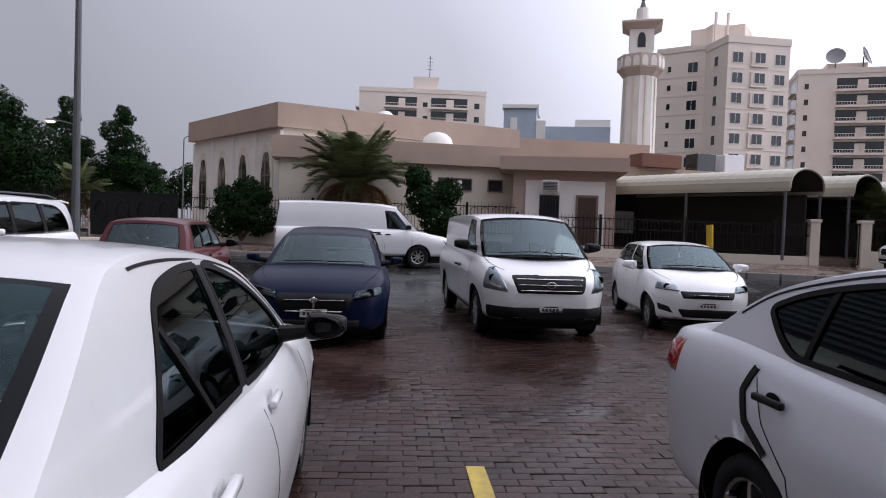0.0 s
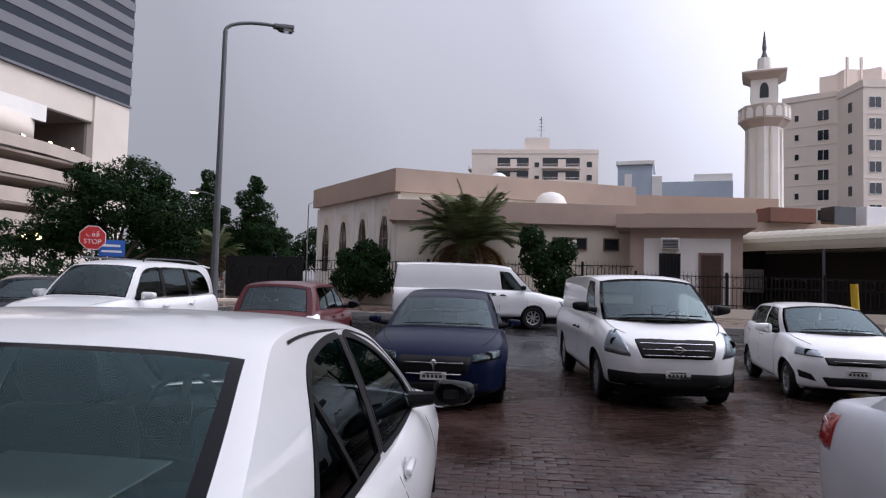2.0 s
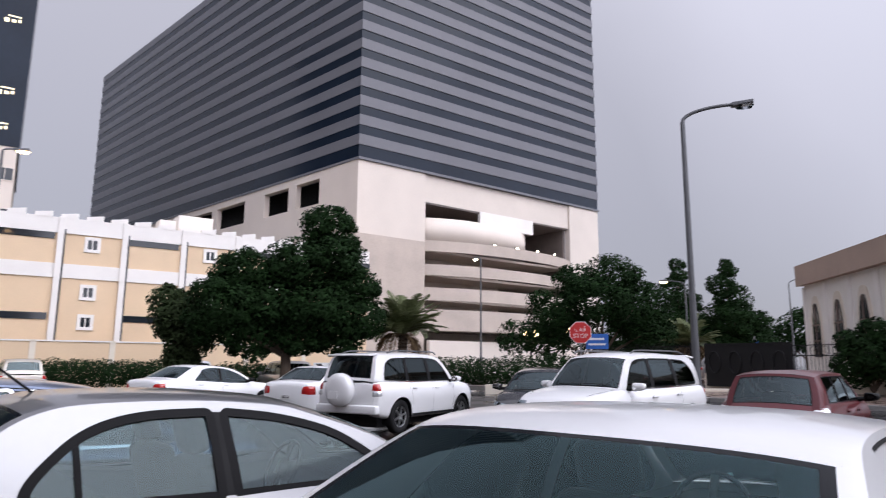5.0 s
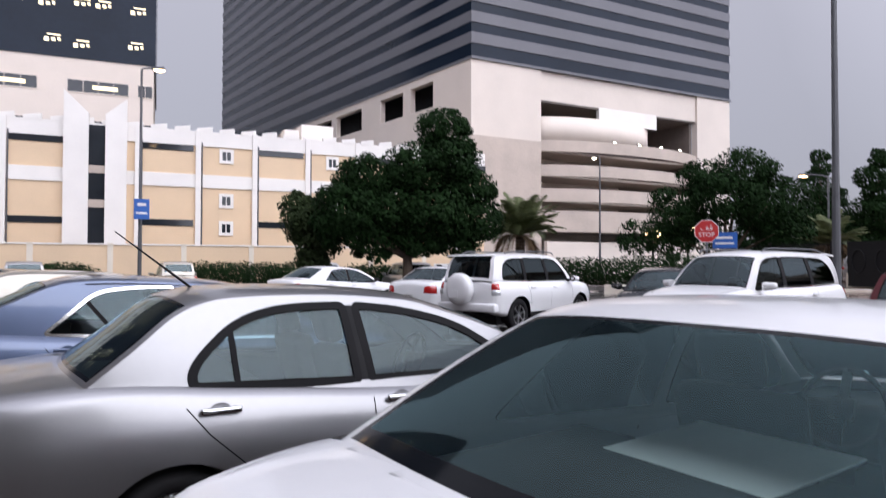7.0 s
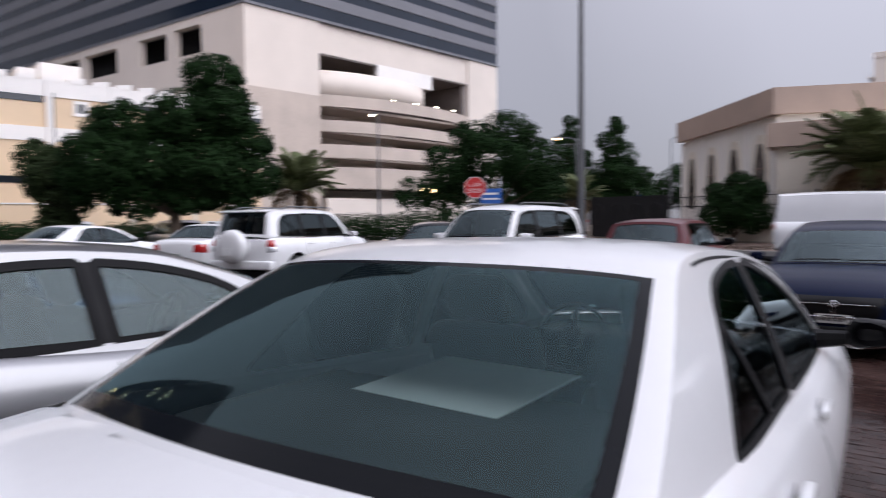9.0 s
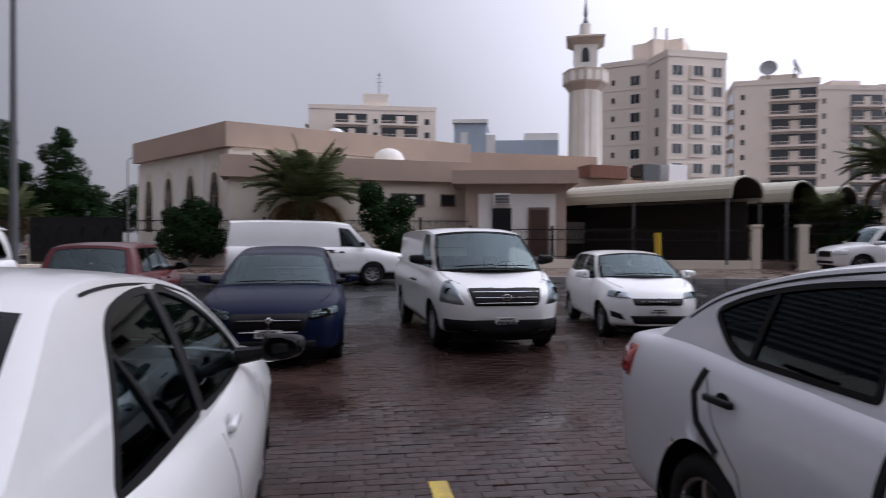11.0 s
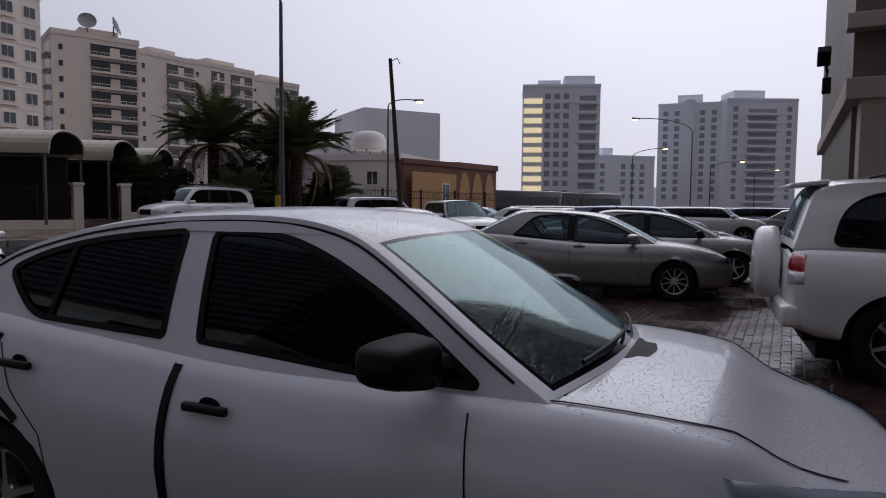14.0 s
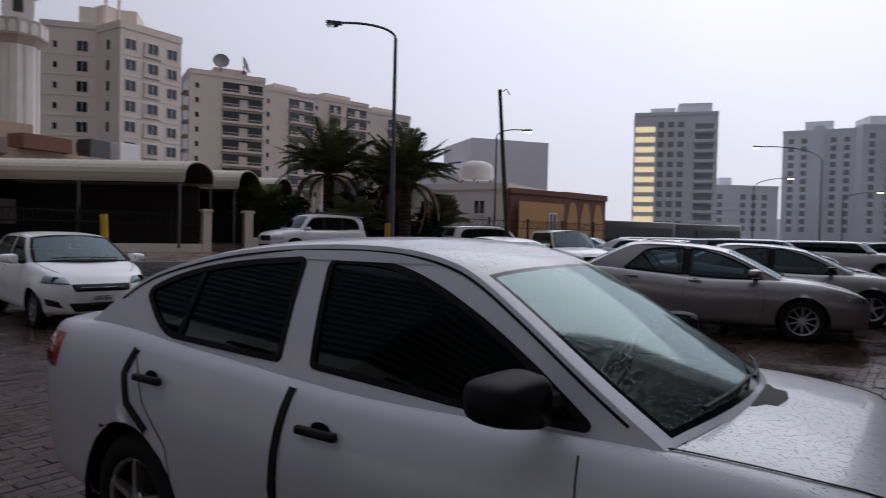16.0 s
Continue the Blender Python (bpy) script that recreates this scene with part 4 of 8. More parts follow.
    if s.get("badge"):
        bz, br = s["badge"]
        bx = sh.end_x(0.0, bz, True) + 0.03
        part("badge", moved(lathe([(br * 0.7, 0.0), (br, 0.004), (br * 0.95, 0.010), (br * 0.72, 0.008)], 20), pose(bx, 0, bz, 0, 90, 0) @ Matrix.Diagonal((0.62, 1, 1, 1))), M_CHROME, car_, "plain chrome oval badge", True)
    if not fine:
        part("cabin_floor", box(cols[-1][0] + 0.1, -sh.plan(0) * 0.8, 0.34, cols[0][0] + 0.1, sh.plan(0) * 0.8, 0.40), M_PLASTIC, car_)
        part("dashboard", box(cols[0][0] - 0.4, -0.6, 0.6, cols[0][0], 0.6, sh.top(cols[0][0]) - 0.03, 0.04), M_PLASTIC, car_)
        part("seat", join(box(-0.6, -0.62, 0.4, -0.35, 0.62, 1.02, 0.05), box(0.0, -0.62, 0.4, 0.2, 0.62, 1.05, 0.05)), seats, car_)
        return car_, sh
    plate(car_, sh, True, s["plate"][0])
    if s["plate"][1]:
        plate(car_, sh, False, s["plate"][1])
    # cabin
    part("cabin_floor", box(cols[-1][0] + 0.1, -sh.plan(0) * 0.8, 0.34, cols[0][0] + 0.1, sh.plan(0) * 0.8, 0.40), M_PLASTIC, car_)
    if s.get("seats", True):
        for y in (0.37, -0.37):
            seat(car_, s.get("seat_x", 0.05), y, 0.50, seats)
        if s.get("rear_seat", True):
            seat(car_, s.get("seat_x", 0.05) - 0.85, 0, 1.2, seats, 0.46)
        part("dashboard", moved(box(-0.22, -0.86 * sh.plan(0.6) + 0.06, -0.28, 0.30, 0.86 * sh.plan(0.6) - 0.06, 0, 0.05), pose(cols[0][0] - 0.15, 0, sh.top(cols[0][0]) - 0.03)), M_PLASTIC, car_, "", True)
        sw = [(0.19 * math.cos(2 * math.pi * q / 20), 0.19 * math.sin(2 * math.pi * q / 20), 0) for q in range(21)]
        part("steering_wheel", moved(join(tube(sw, 0.014, 6), box(-0.18, -0.02, -0.01, 0.18, 0.02, 0.01), box(-0.05, -0.05, -0.02, 0.05, 0.05, 0.02)), pose(cols[0][0] - 0.50, 0.37, sh.top(cols[0][0]) - 0.03, 0, -65, 0)), M_PLASTIC, car_, "", True)
    if s.get("shelf", True):
        part("parcel_shelf", box(cols[-1][0] - 0.02, -0.55, sh.top(cols[-1][0]) - 0.06, cols[-1][0] + 0.85, 0.55, sh.top(cols[-1][0]) - 0.045), seats, car_)
    if s.get("antenna"):
        ax, az, al = s["antenna"]
        part("antenna", tube([(ax, 0, az - 0.01), (ax - 0.02, 0, az + 0.02), (ax - al * 0.75, 0, az + al * 0.6)], [0.022, 0.008, 0.003], 6), M_PLASTIC, car_)
    return car_, sh


def sedan_spec(L=4.82, W=1.82, H=1.47, wb=2.775, fo=0.95, r=0.325, k=1.0, **over):
    """Figures of a four-door saloon; k lifts the tail."""
    hw, xf = W / 2, wb / 2 + fo
    xr = xf - L
    f = H / 1.47
    s = dict(wb=wb, r=r,
             plan=[(xr, hw * 0.66), (xr + 0.05, hw * 0.80), (xr + 0.18, hw * 0.90), (xr + 0.5, hw * 0.965), (-0.8, hw), (0.6, hw), (xf - 0.75, hw * 0.975), (xf - 0.40, hw * 0.90), (xf - 0.17, hw * 0.78), (xf - 0.05, hw * 0.62), (xf, hw * 0.50)],
             top=[(xr, 0.90 * f * k), (xr + 0.04, 0.985 * f * k), (xr + 0.14, 1.015 * f * k), (xr + 0.62, 1.05 * f * k), (-0.9, 0.985 * f), (0.1, 0.912 * f), (1.0, 0.925 * f), (1.45, 0.90 * f), (xf - 0.45, 0.815 * f), (xf - 0.12, 0.70 * f), (xf, 0.60 * f)],
             bot=[(xr, 0.36), (xr + 0.3, 0.24), (-1.0, 0.19), (1.0, 0.19), (xf - 0.25, 0.20), (xf, 0.25)],
             cols=[(1.08, 0.32, 0), (xr + 0.56, -1.12, 0)],
             rail=[(x + min(0.0, max(-1.0, (x + 0.3) / 1.6)) * (-2.48 - xr), z * f) for x, z in ((1.08, 0.925), (0.80, 1.08), (0.60, 1.19), (0.31, 1.325), (0.0, 1.39), (-0.3, 1.42), (-0.74, 1.442), (-1.06, 1.434), (-1.24, 1.39), (-1.52, 1.255), (-1.90, 1.052))],
             screen_top=0.30, rear_top=-1.235 + (xr + 2.48),
             side_windows=[[(x, z * f, r_) for x, z, r_ in w_] for w_ in (
                 ((-0.25, 0.955, 0.03), (-0.235, 1.378, 0.03), (-0.08, 1.363, 0.12), (0.26, 1.285, 0.25), (0.626, 1.118, 0.2), (0.84, 0.97, 0.06), (0.80, 0.917, 0.03), (0.045, 0.932, 0.1)),
                 ((-0.345, 0.962, 0.03), (-0.33, 1.383, 0.03), (-0.612, 1.388, 0.25), (-0.93, 1.353, 0.12), (-1.09, 1.20, 0.2), (-1.29, 1.024, 0.05)))],
             dividers=[((-0.985, 1.27 * f), (-0.76, 0.99 * f))],
             pillar_panels=[[(-0.345, 0.962 * f), (-0.33, 1.383 * f), (-0.235, 1.378 * f), (-0.25, 0.955 * f)]],
             seams=[[(0.83, 0.93 * f), (0.86, 0.6), (0.78, 0.27)], [(-0.31, 0.95 * f), (-0.33, 0.6), (-0.31, 0.27)], [(-1.27, 0.93 * f), (-1.17, 0.78), (-1.0, 0.62), (-0.97, 0.4)], [(0.78, 0.265), (-0.85, 0.265)]],
             handles=[(-0.15, 0.875 * f), (-1.12, 0.91 * f)], mirror=(0.70, 1.02 * f),
             headlamp=[(0.48 * hw, 0.60), (0.93 * hw, 0.66), (0.90 * hw, 0.76), (0.50 * hw, 0.70)],
             taillamp=[([(0.55 * hw, 0.74), (0.96 * hw, 0.72), (0.93 * hw, 0.95 * f * k), (0.58 * hw, 0.92 * f * k)], M_REDLAMP)],
             front_panels=[([(-0.40 * hw, 0.52), (0.40 * hw, 0.52), (0.42 * hw, 0.66), (-0.42 * hw, 0.66)], M_PLASTIC, "grille"), ([(-0.6 * hw, 0.28), (0.6 * hw, 0.28), (0.55 * hw, 0.38), (-0.55 * hw, 0.38)], M_PLASTIC, "lower_grille")],
             bars=[(0.39 * hw, 0.565, 0.008), (0.39 * hw, 0.61, 0.008)], badge=(0.60, 0.05), plate=(0.44, 0.66))
    s.update(over)
    return s


def suv_spec(L=4.5, W=1.885, H=1.85, wb=2.79, fo=0.85, r=0.38, **over):
    hw, xf = W / 2, wb / 2 + fo
    xr = xf - L
    s = dict(wb=wb, r=r, arch=1.16, black_pillars=True,
             plan=[(xr, hw * 0.80), (xr + 0.05, hw * 0.90), (xr + 0.2, hw * 0.96), (-1.0, hw), (0.8, hw), (xf - 0.5, hw * 0.97), (xf - 0.2, hw * 0.88), (xf - 0.06, hw * 0.74), (xf, hw * 0.62)],
             top=[(xr, 1.10), (xr + 0.04, 1.14), (xr + 0.2, 1.165), (-0.8, 1.14), (0.9, 1.12), (1.2, 1.13), (1.7, 1.07), (xf - 0.15, 0.96), (xf, 0.84)],
             bot=[(xr, 0.46), (xr + 0.3, 0.36), (-1.0, 0.32), (1.0, 0.32), (xf - 0.25, 0.32), (xf, 0.40)],
             cols=[(1.12, 0.62, 0), (0.92, 0.46, 0), (0.0, -0.06, 1), (-0.10, -0.15, 0), (-0.98, -0.98, 1), (-1.10, -1.10, 0), (-1.86 if L > 4.3 else xr + 0.3, -1.70 if L > 4.3 else xr + 0.42, 1), (xr + 0.03, xr + 0.18, 0)],
             rail_z=[(0.62, H - 0.10), (0.2, H - 0.065), (-1.0, H - 0.06), (xr + 0.18, H - 0.09)],
             rail_y=[(0.62, 0.64), (-0.6, 0.66), (xr + 0.18, 0.64)], roof_crown=0.05, rbulge=0.03, top_rbulge=0.03, bulge=0.10, rg0=0.08, rg1=0.90, rg_u=0.84,
             deck=False, tumble=0.26, screen_top=0.60, rear_top=xr + 0.24, rear_edge=0.86, rear_low=1.2, seam_to=9.0,
             rail=[(1.12, 1.12), (0.90, H - 0.46), (0.66, H - 0.22), (0.45, H - 0.125), (0.1, H - 0.075), (-0.6, H - 0.06), (-1.3, H - 0.075), (xr + 0.45, H - 0.095), (xr + 0.27, H - 0.14), (xr + 0.17, H - 0.25), (xr + 0.03, 1.155)],
             side_windows=[[(0.0, 1.165, 0.03), (-0.04, H - 0.15, 0.04), (0.40, H - 0.18, 0.2), (0.60, H - 0.30, 0.1), (0.84, H - 0.57, 0.08), (0.90, 1.16, 0.03)],
                           [(-0.10, 1.165, 0.03), (-0.13, H - 0.15, 0.04), (-0.96, H - 0.15, 0.04), (-0.98, 1.175, 0.04)],
                           [(-1.07, 1.18, 0.04), (-1.05, H - 0.155, 0.05), (-1.60, H - 0.18, 0.2), (xr + 0.42, H - 0.33, 0.2), (xr + 0.34, 1.21, 0.08)]],
             pillar_panels=[[(-0.10, 1.165), (-0.13, H - 0.15), (-0.04, H - 0.15), (0.0, 1.165)], [(-1.07, 1.18), (-1.05, H - 0.155), (-0.96, H - 0.15), (-0.98, 1.175)]],
             seams=[[(0.94, 1.1), (0.96, 0.7), (0.88, 0.42)], [(-0.05, 1.12), (-0.06, 0.42)], [(-1.06, 1.12), (-0.98, 0.85), (-0.94, 0.62)], [(0.88, 0.42), (-0.85, 0.42)]],
             handles=[(0.12, 0.99), (-0.87, 1.01)], mirror=(0.86, 1.19),
             headlamp=[(0.52 * hw, 0.74), (0.95 * hw, 0.76), (0.93 * hw, 0.93), (0.55 * hw, 0.93)],
             taillamp=[([(0.74 * hw, 0.97), (0.99 * hw, 0.97), (0.985 * hw, 1.155), (0.76 * hw, 1.155)], M_REDLAMP), ([(0.76 * hw, 0.84), (0.99 * hw, 0.86), (0.99 * hw, 0.965), (0.76 * hw, 0.965)], M_REFLECT)], tail_wrap=0.30,
             front_panels=[([(-0.46 * hw, 0.66), (0.46 * hw, 0.66), (0.46 * hw, 0.90), (-0.46 * hw, 0.90)], M_PLASTIC, "grille"), ([(-0.6 * hw, 0.44), (0.6 * hw, 0.44), (0.6 * hw, 0.54), (-0.6 * hw, 0.54)], M_PLASTIC, "lower_grille")],
             bars=[(0.46 * hw, 0.675, 0.012), (0.46 * hw, 0.885, 0.012)], plate=(0.58, 0), sill=0.40, seat_x=0.15, shelf=False,
             wheel=dict(rim=0.62, spokes=6, spoke_w=0.13))
    s.update(over)
    return s

# ---- the parked cars, nearest first ----
def ground_z(x, y):
    """The lot is level; the road beyond rises gently to the kerb."""
    return 0.20 * min(1.0, max(0.0, (y - 12.0) / 12.0)) if x > -22 else 0.0


def place(x, y, heading):
    return pose(x, y, ground_z(x, y), 0, 0, heading)


W_SPEC = sedan_spec(mirror_edge=True, mirror_size=0.84, k=1.02, rear_edge=0.925, frit=(0.045, 1.3), roof_crown=0.036, mirror_mat=M_PLASTIC, mirror_label="dark wing mirror with a bright lower edge")
white_sedan, _ = build_car("sedan", W_SPEC, M_WHITE, place(-1.302, 2.605, 92.7), "white four-door sedan with a card sunshade on its rear shelf", seats=M_CLOTH_DARK, screen=M_GLASS_REAR)
part("sunshade_card", moved(box(-0.24, -0.25, 0, 0.24, 0.27, 0.006, 0.002), pose(-1.03, 0.03, 1.03, 0, -2, -4)), M_PAPER, white_sedan, "pale grey-green card lying on the shelf")
N_SPEC = sedan_spec(seam_to=-1.6, arch=1.22, seams=[[(0.775, 0.93), (0.80, 0.6), (0.72, 0.27)], [(-1.27, 0.95), (-1.17, 0.78), (-1.0, 0.62), (-0.97, 0.4)], [(0.72, 0.265), (-0.85, 0.265)], [(-0.335, 0.95), (-0.345, 0.3)]], tail_wrap=0.5, taillamp=[([(0.50, 0.79), (0.84, 0.82), (0.84, 1.0), (0.54, 0.97)], M_REDLAMP)], cols=[(1.00, 0.34, 0), (-1.78, -1.28, 0)], head_wrap=0.80, headlamp=[(0.42, 0.60), (0.84, 0.70), (0.84, 0.87), (0.46, 0.77)], L=4.375, W=1.695, H=1.50, wb=2.6, fo=0.78, r=0.30, handles=[(-0.15, 0.835), (-1.13, 0.885)], handle_mat=M_PLASTIC, mirror=(0.63, 1.095), mirror_mat=M_SEAL, handle_label="black plastic handle", mirror_label="black plastic wing mirror", mirror_sail=True,
                    top=[(-2.295, 0.918), (-2.255, 1.005), (-2.155, 1.035), (-1.675, 1.065), (-0.9, 1.015), (0.1, 0.958), (1.0, 0.968), (1.45, 0.93), (1.63, 0.83), (1.96, 0.715), (2.08, 0.61)],
                    rail=[(1.00, 0.968), (0.79, 1.10), (0.52, 1.275), (0.315, 1.392), (0.17, 1.443), (0.0, 1.472), (-0.2, 1.482), (-0.44, 1.478), (-0.71, 1.46), (-1.02, 1.415), (-1.375, 1.322), (-1.60, 1.20), (-1.80, 1.066)], screen_top=0.33, rear_top=-1.10, roof_crown=0.035, dividers=[((-1.05, 1.35), (-1.09, 1.055))], pillar_panels=(),
                    side_windows=[[(-0.30, 1.030, 0.02), (-0.352, 1.420, 0.04), (-0.07, 1.417, 0.2), (0.148, 1.356, 0.15), (0.40, 1.240, 0.2), (0.608, 1.118, 0.1), (0.79, 0.990, 0.03), (0.38, 0.990, 0.1)],
                                  [(-0.471, 1.032, 0.02), (-0.491, 1.417, 0.03), (-0.90, 1.383, 0.3), (-1.215, 1.315, 0.2), (-1.40, 1.235, 0.05), (-1.275, 1.12, 0.15), (-1.166, 1.058, 0.06), (-0.84, 1.046, 0.1)]])
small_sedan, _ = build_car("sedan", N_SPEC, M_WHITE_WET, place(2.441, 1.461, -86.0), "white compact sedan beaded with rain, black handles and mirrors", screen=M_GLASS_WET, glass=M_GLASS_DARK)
S_SPEC = sedan_spec(seam_to=9.0, seal=0.046, wheel=dict(rim=0.70, spokes=10, spoke_w=0.055, pair=(-0.16, 0.16)), cols=[(1.02, 0.30, 0), (-1.72, -1.10, 0)], antenna=(-1.10, 1.42, 0.55), L=4.50, W=1.70, H=1.43, wb=2.60, fo=0.90, r=0.31, handle_mat=M_CHROME,
                    rail=[(1.02, 0.90), (0.75, 1.08), (0.5, 1.20), (0.192, 1.305), (0.0, 1.358), (-0.37, 1.395), (-0.7, 1.405), (-0.99, 1.400), (-1.15, 1.378), (-1.30, 1.315), (-1.48, 1.17), (-1.68, 1.015)], screen_top=0.28, rear_top=-1.22, dividers=[((-1.04, 1.25), (-1.017, 0.975))],
                    pillar_panels=[[(-0.374, 0.947), (-0.412, 1.342), (-0.338, 1.340), (-0.29, 0.945)]],
                    side_windows=[[(-0.29, 0.945, 0.02), (-0.338, 1.340, 0.03), (-0.03, 1.303, 0.2), (0.293, 1.216, 0.2), (0.506, 1.086, 0.1), (0.70, 0.935, 0.03)],
                                  [(-0.374, 0.947, 0.02), (-0.412, 1.342, 0.03), (-0.766, 1.343, 0.25), (-1.008, 1.28, 0.15), (-1.175, 1.135, 0.15), (-1.235, 1.05, 0.1), (-1.225, 0.985, 0.03)]])
silver_sedan, _ = build_car("sedan", S_SPEC, M_SILVER, place(-4.096, 1.90, 86.3), "silver four-door sedan with chrome door handles", seats=M_CLOTH_GREY)
C_SPEC = sedan_spec(mirror_size=0.75, lamp_mat=M_DARKGLOSS, bars=[(0.40 * 0.95, 0.60, 0.010), (0.36 * 0.95, 0.46, 0.010)], front_panels=[([(-0.42, 0.46), (0.42, 0.46), (0.46, 0.68), (-0.46, 0.68)], M_PLASTIC, "grille"), ([(-0.55, 0.26), (0.55, 0.26), (0.55, 0.36), (-0.55, 0.36)], M_PLASTIC, "lower_grille")], L=5.04, W=1.90, H=1.45, wb=3.05, fo=0.92, r=0.35)
navy_sedan, _ = build_car("sedan", C_SPEC, M_NAVY, place(-1.02, 10.44, -88.4), "dark navy muscle sedan with a crossbar grille")
M_SPEC = dict(wb=2.45, r=0.28, plan=[(-1.87, 0.55), (-1.82, 0.68), (-1.6, 0.78), (-0.9, 0.825), (0.6, 0.832), (1.25, 0.80), (1.6, 0.70), (1.82, 0.50), (1.9, 0.36)],
              top=[(-1.87, 0.92), (-1.8, 1.0), (-1.5, 1.02), (-0.6, 0.975), (0.5, 0.93), (0.95, 0.95), (1.3, 0.89), (1.7, 0.75), (1.9, 0.58)],
              bot=[(-1.87, 0.36), (-1.5, 0.22), (1.4, 0.19), (1.9, 0.24)],
              cols=[(1.02, 0.30, 0), (0.72, 0.12, 0), (-0.20, -0.18, 1), (-0.30, -0.27, 0), (-1.0, -0.95, 1), (-1.06, -1.0, 0), (-1.35, -1.15, 1), (-1.80, -1.45, 0)],
              rail_z=[(0.30, 1.315), (-0.2, 1.36), (-0.9, 1.355), (-1.45, 1.31)], rail_y=[(0.3, 0.56), (-0.5, 0.58), (-1.45, 0.53)], rbulge=0.06, top_rbulge=0.06,
              seams=[[(0.76, 0.9), (0.78, 0.6), (0.70, 0.27)], [(-0.25, 0.94), (-0.27, 0.27)], [(-1.05, 0.97), (-0.95, 0.6)], [(0.7, 0.265), (-0.8, 0.265)]],
              handles=[(-0.08, 0.87), (-1.0, 0.90)], mirror=(0.62, 1.0),
              headlamp=[(0.40, 0.66), (0.76, 0.68), (0.74, 0.79), (0.46, 0.76)], taillamp=[([(0.55, 0.8), (0.76, 0.8), (0.74, 1.0), (0.57, 1.0)], M_REDLAMP)],
              front_panels=[([(-0.38, 0.27), (0.38, 0.27), (0.46, 0.40), (-0.46, 0.40)], M_PLASTIC, "lower_grille"), ([(-0.38, 0.56), (0.38, 0.56), (0.42, 0.67), (-0.42, 0.67)], M_PLASTIC, "grille"),
                            ([(0.5, 0.32), (0.68, 0.36), (0.70, 0.46), (0.56, 0.42)], M_PLASTIC, "fog_lamp_recess"), ([(-0.5, 0.32), (-0.68, 0.36), (-0.70, 0.46), (-0.56, 0.42)], M_PLASTIC, "fog_lamp_recess")],
              bars=[(0.32, 0.62, 0.006)], badge=(0.66, 0.04), plate=(0.46, 0.7), seat_x=0.0)
hatch, _ = build_car("hatchback", M_SPEC, M_WHITE, place(5.07, 11.60, -97.5), "small white five-door hatchback on wet paving")
H_SPEC = dict(wb=3.2, r=0.34, arch=1.13, body_label="white van body",
              plan=[(-2.6, 0.86), (-2.55, 0.92), (-2.3, 0.95), (0.5, 0.955), (1.5, 0.94), (2.05, 0.87), (2.3, 0.74), (2.43, 0.58), (2.47, 0.50)],
              top=[(-2.6, 1.15), (-2.5, 1.17), (0.8, 1.14), (1.55, 1.12), (1.9, 1.02), (2.2, 0.93), (2.4, 0.82), (2.47, 0.70)],
              bot=[(-2.6, 0.40), (-2.2, 0.30), (2.1, 0.28), (2.47, 0.34)],
              cols=[(1.62, 0.80, 0), (1.20, 0.58, 0), (0.35, 0.30, 1), (0.22, 0.18, 0), (-1.2, -1.2, 0), (-2.4, -2.38, 0), (-2.57, -2.52, 0)],
              rail_z=[(0.8, 1.665), (0.3, 1.73), (-1.5, 1.75), (-2.52, 1.71)], rail_y=[(0.8, 0.69), (0.0, 0.745), (-2.52, 0.745)], roof_crown=0.055, bulge=0.16, top_bulge=0.12, rbulge=0.02, top_rbulge=0.02, rg0=0.1, rg1=0.85, rg_u=0.8,
              seams=[[(1.22, 1.1), (1.24, 0.7), (1.18, 0.62)], [(0.28, 1.13), (0.27, 0.36)], [(-1.0, 1.14), (-1.0, 0.36)], [(1.0, 0.36), (-0.9, 0.36)]],
              handles=[(0.42, 0.93), (0.08, 0.93)], handle_mat=M_PLASTIC, mirror=(1.12, 1.28), mirror_mat=M_PLASTIC, mirror_label="black plastic wing mirror",
              headlamp=[(0.57, 0.68), (0.93, 0.72), (0.87, 1.05), (0.70, 0.99)], taillamp=[([(0.80, 0.8), (0.90, 0.8), (0.90, 1.2), (0.82, 1.2)], M_REDLAMP)],
              front_panels=[([(-0.46, 0.67), (0.46, 0.67), (0.54, 0.92), (-0.54, 0.92)], M_PLASTIC, "grille"), ([(-0.86, 0.29), (0.86, 0.29), (0.88, 0.49), (-0.88, 0.49)], M_PLASTIC, "lower_bumper")],
              bars=[(0.49, 0.865, 0.012), (0.47, 0.79, 0.012), (0.45, 0.715, 0.012)], bar_mat=M_CHROME, badge=(0.79, 0.075), plate=(0.47, 0), head_wrap=0.5, rear_seat=False, seat_x=0.75, shelf=False,
              wheel=dict(rim=0.62, spokes=8, spoke_w=0.12))
van, _ = build_car("cargo_van", H_SPEC, M_WHITE, place(2.005, 11.21, -87.0), "white panel van with black lower bumper and mirrors", "van")
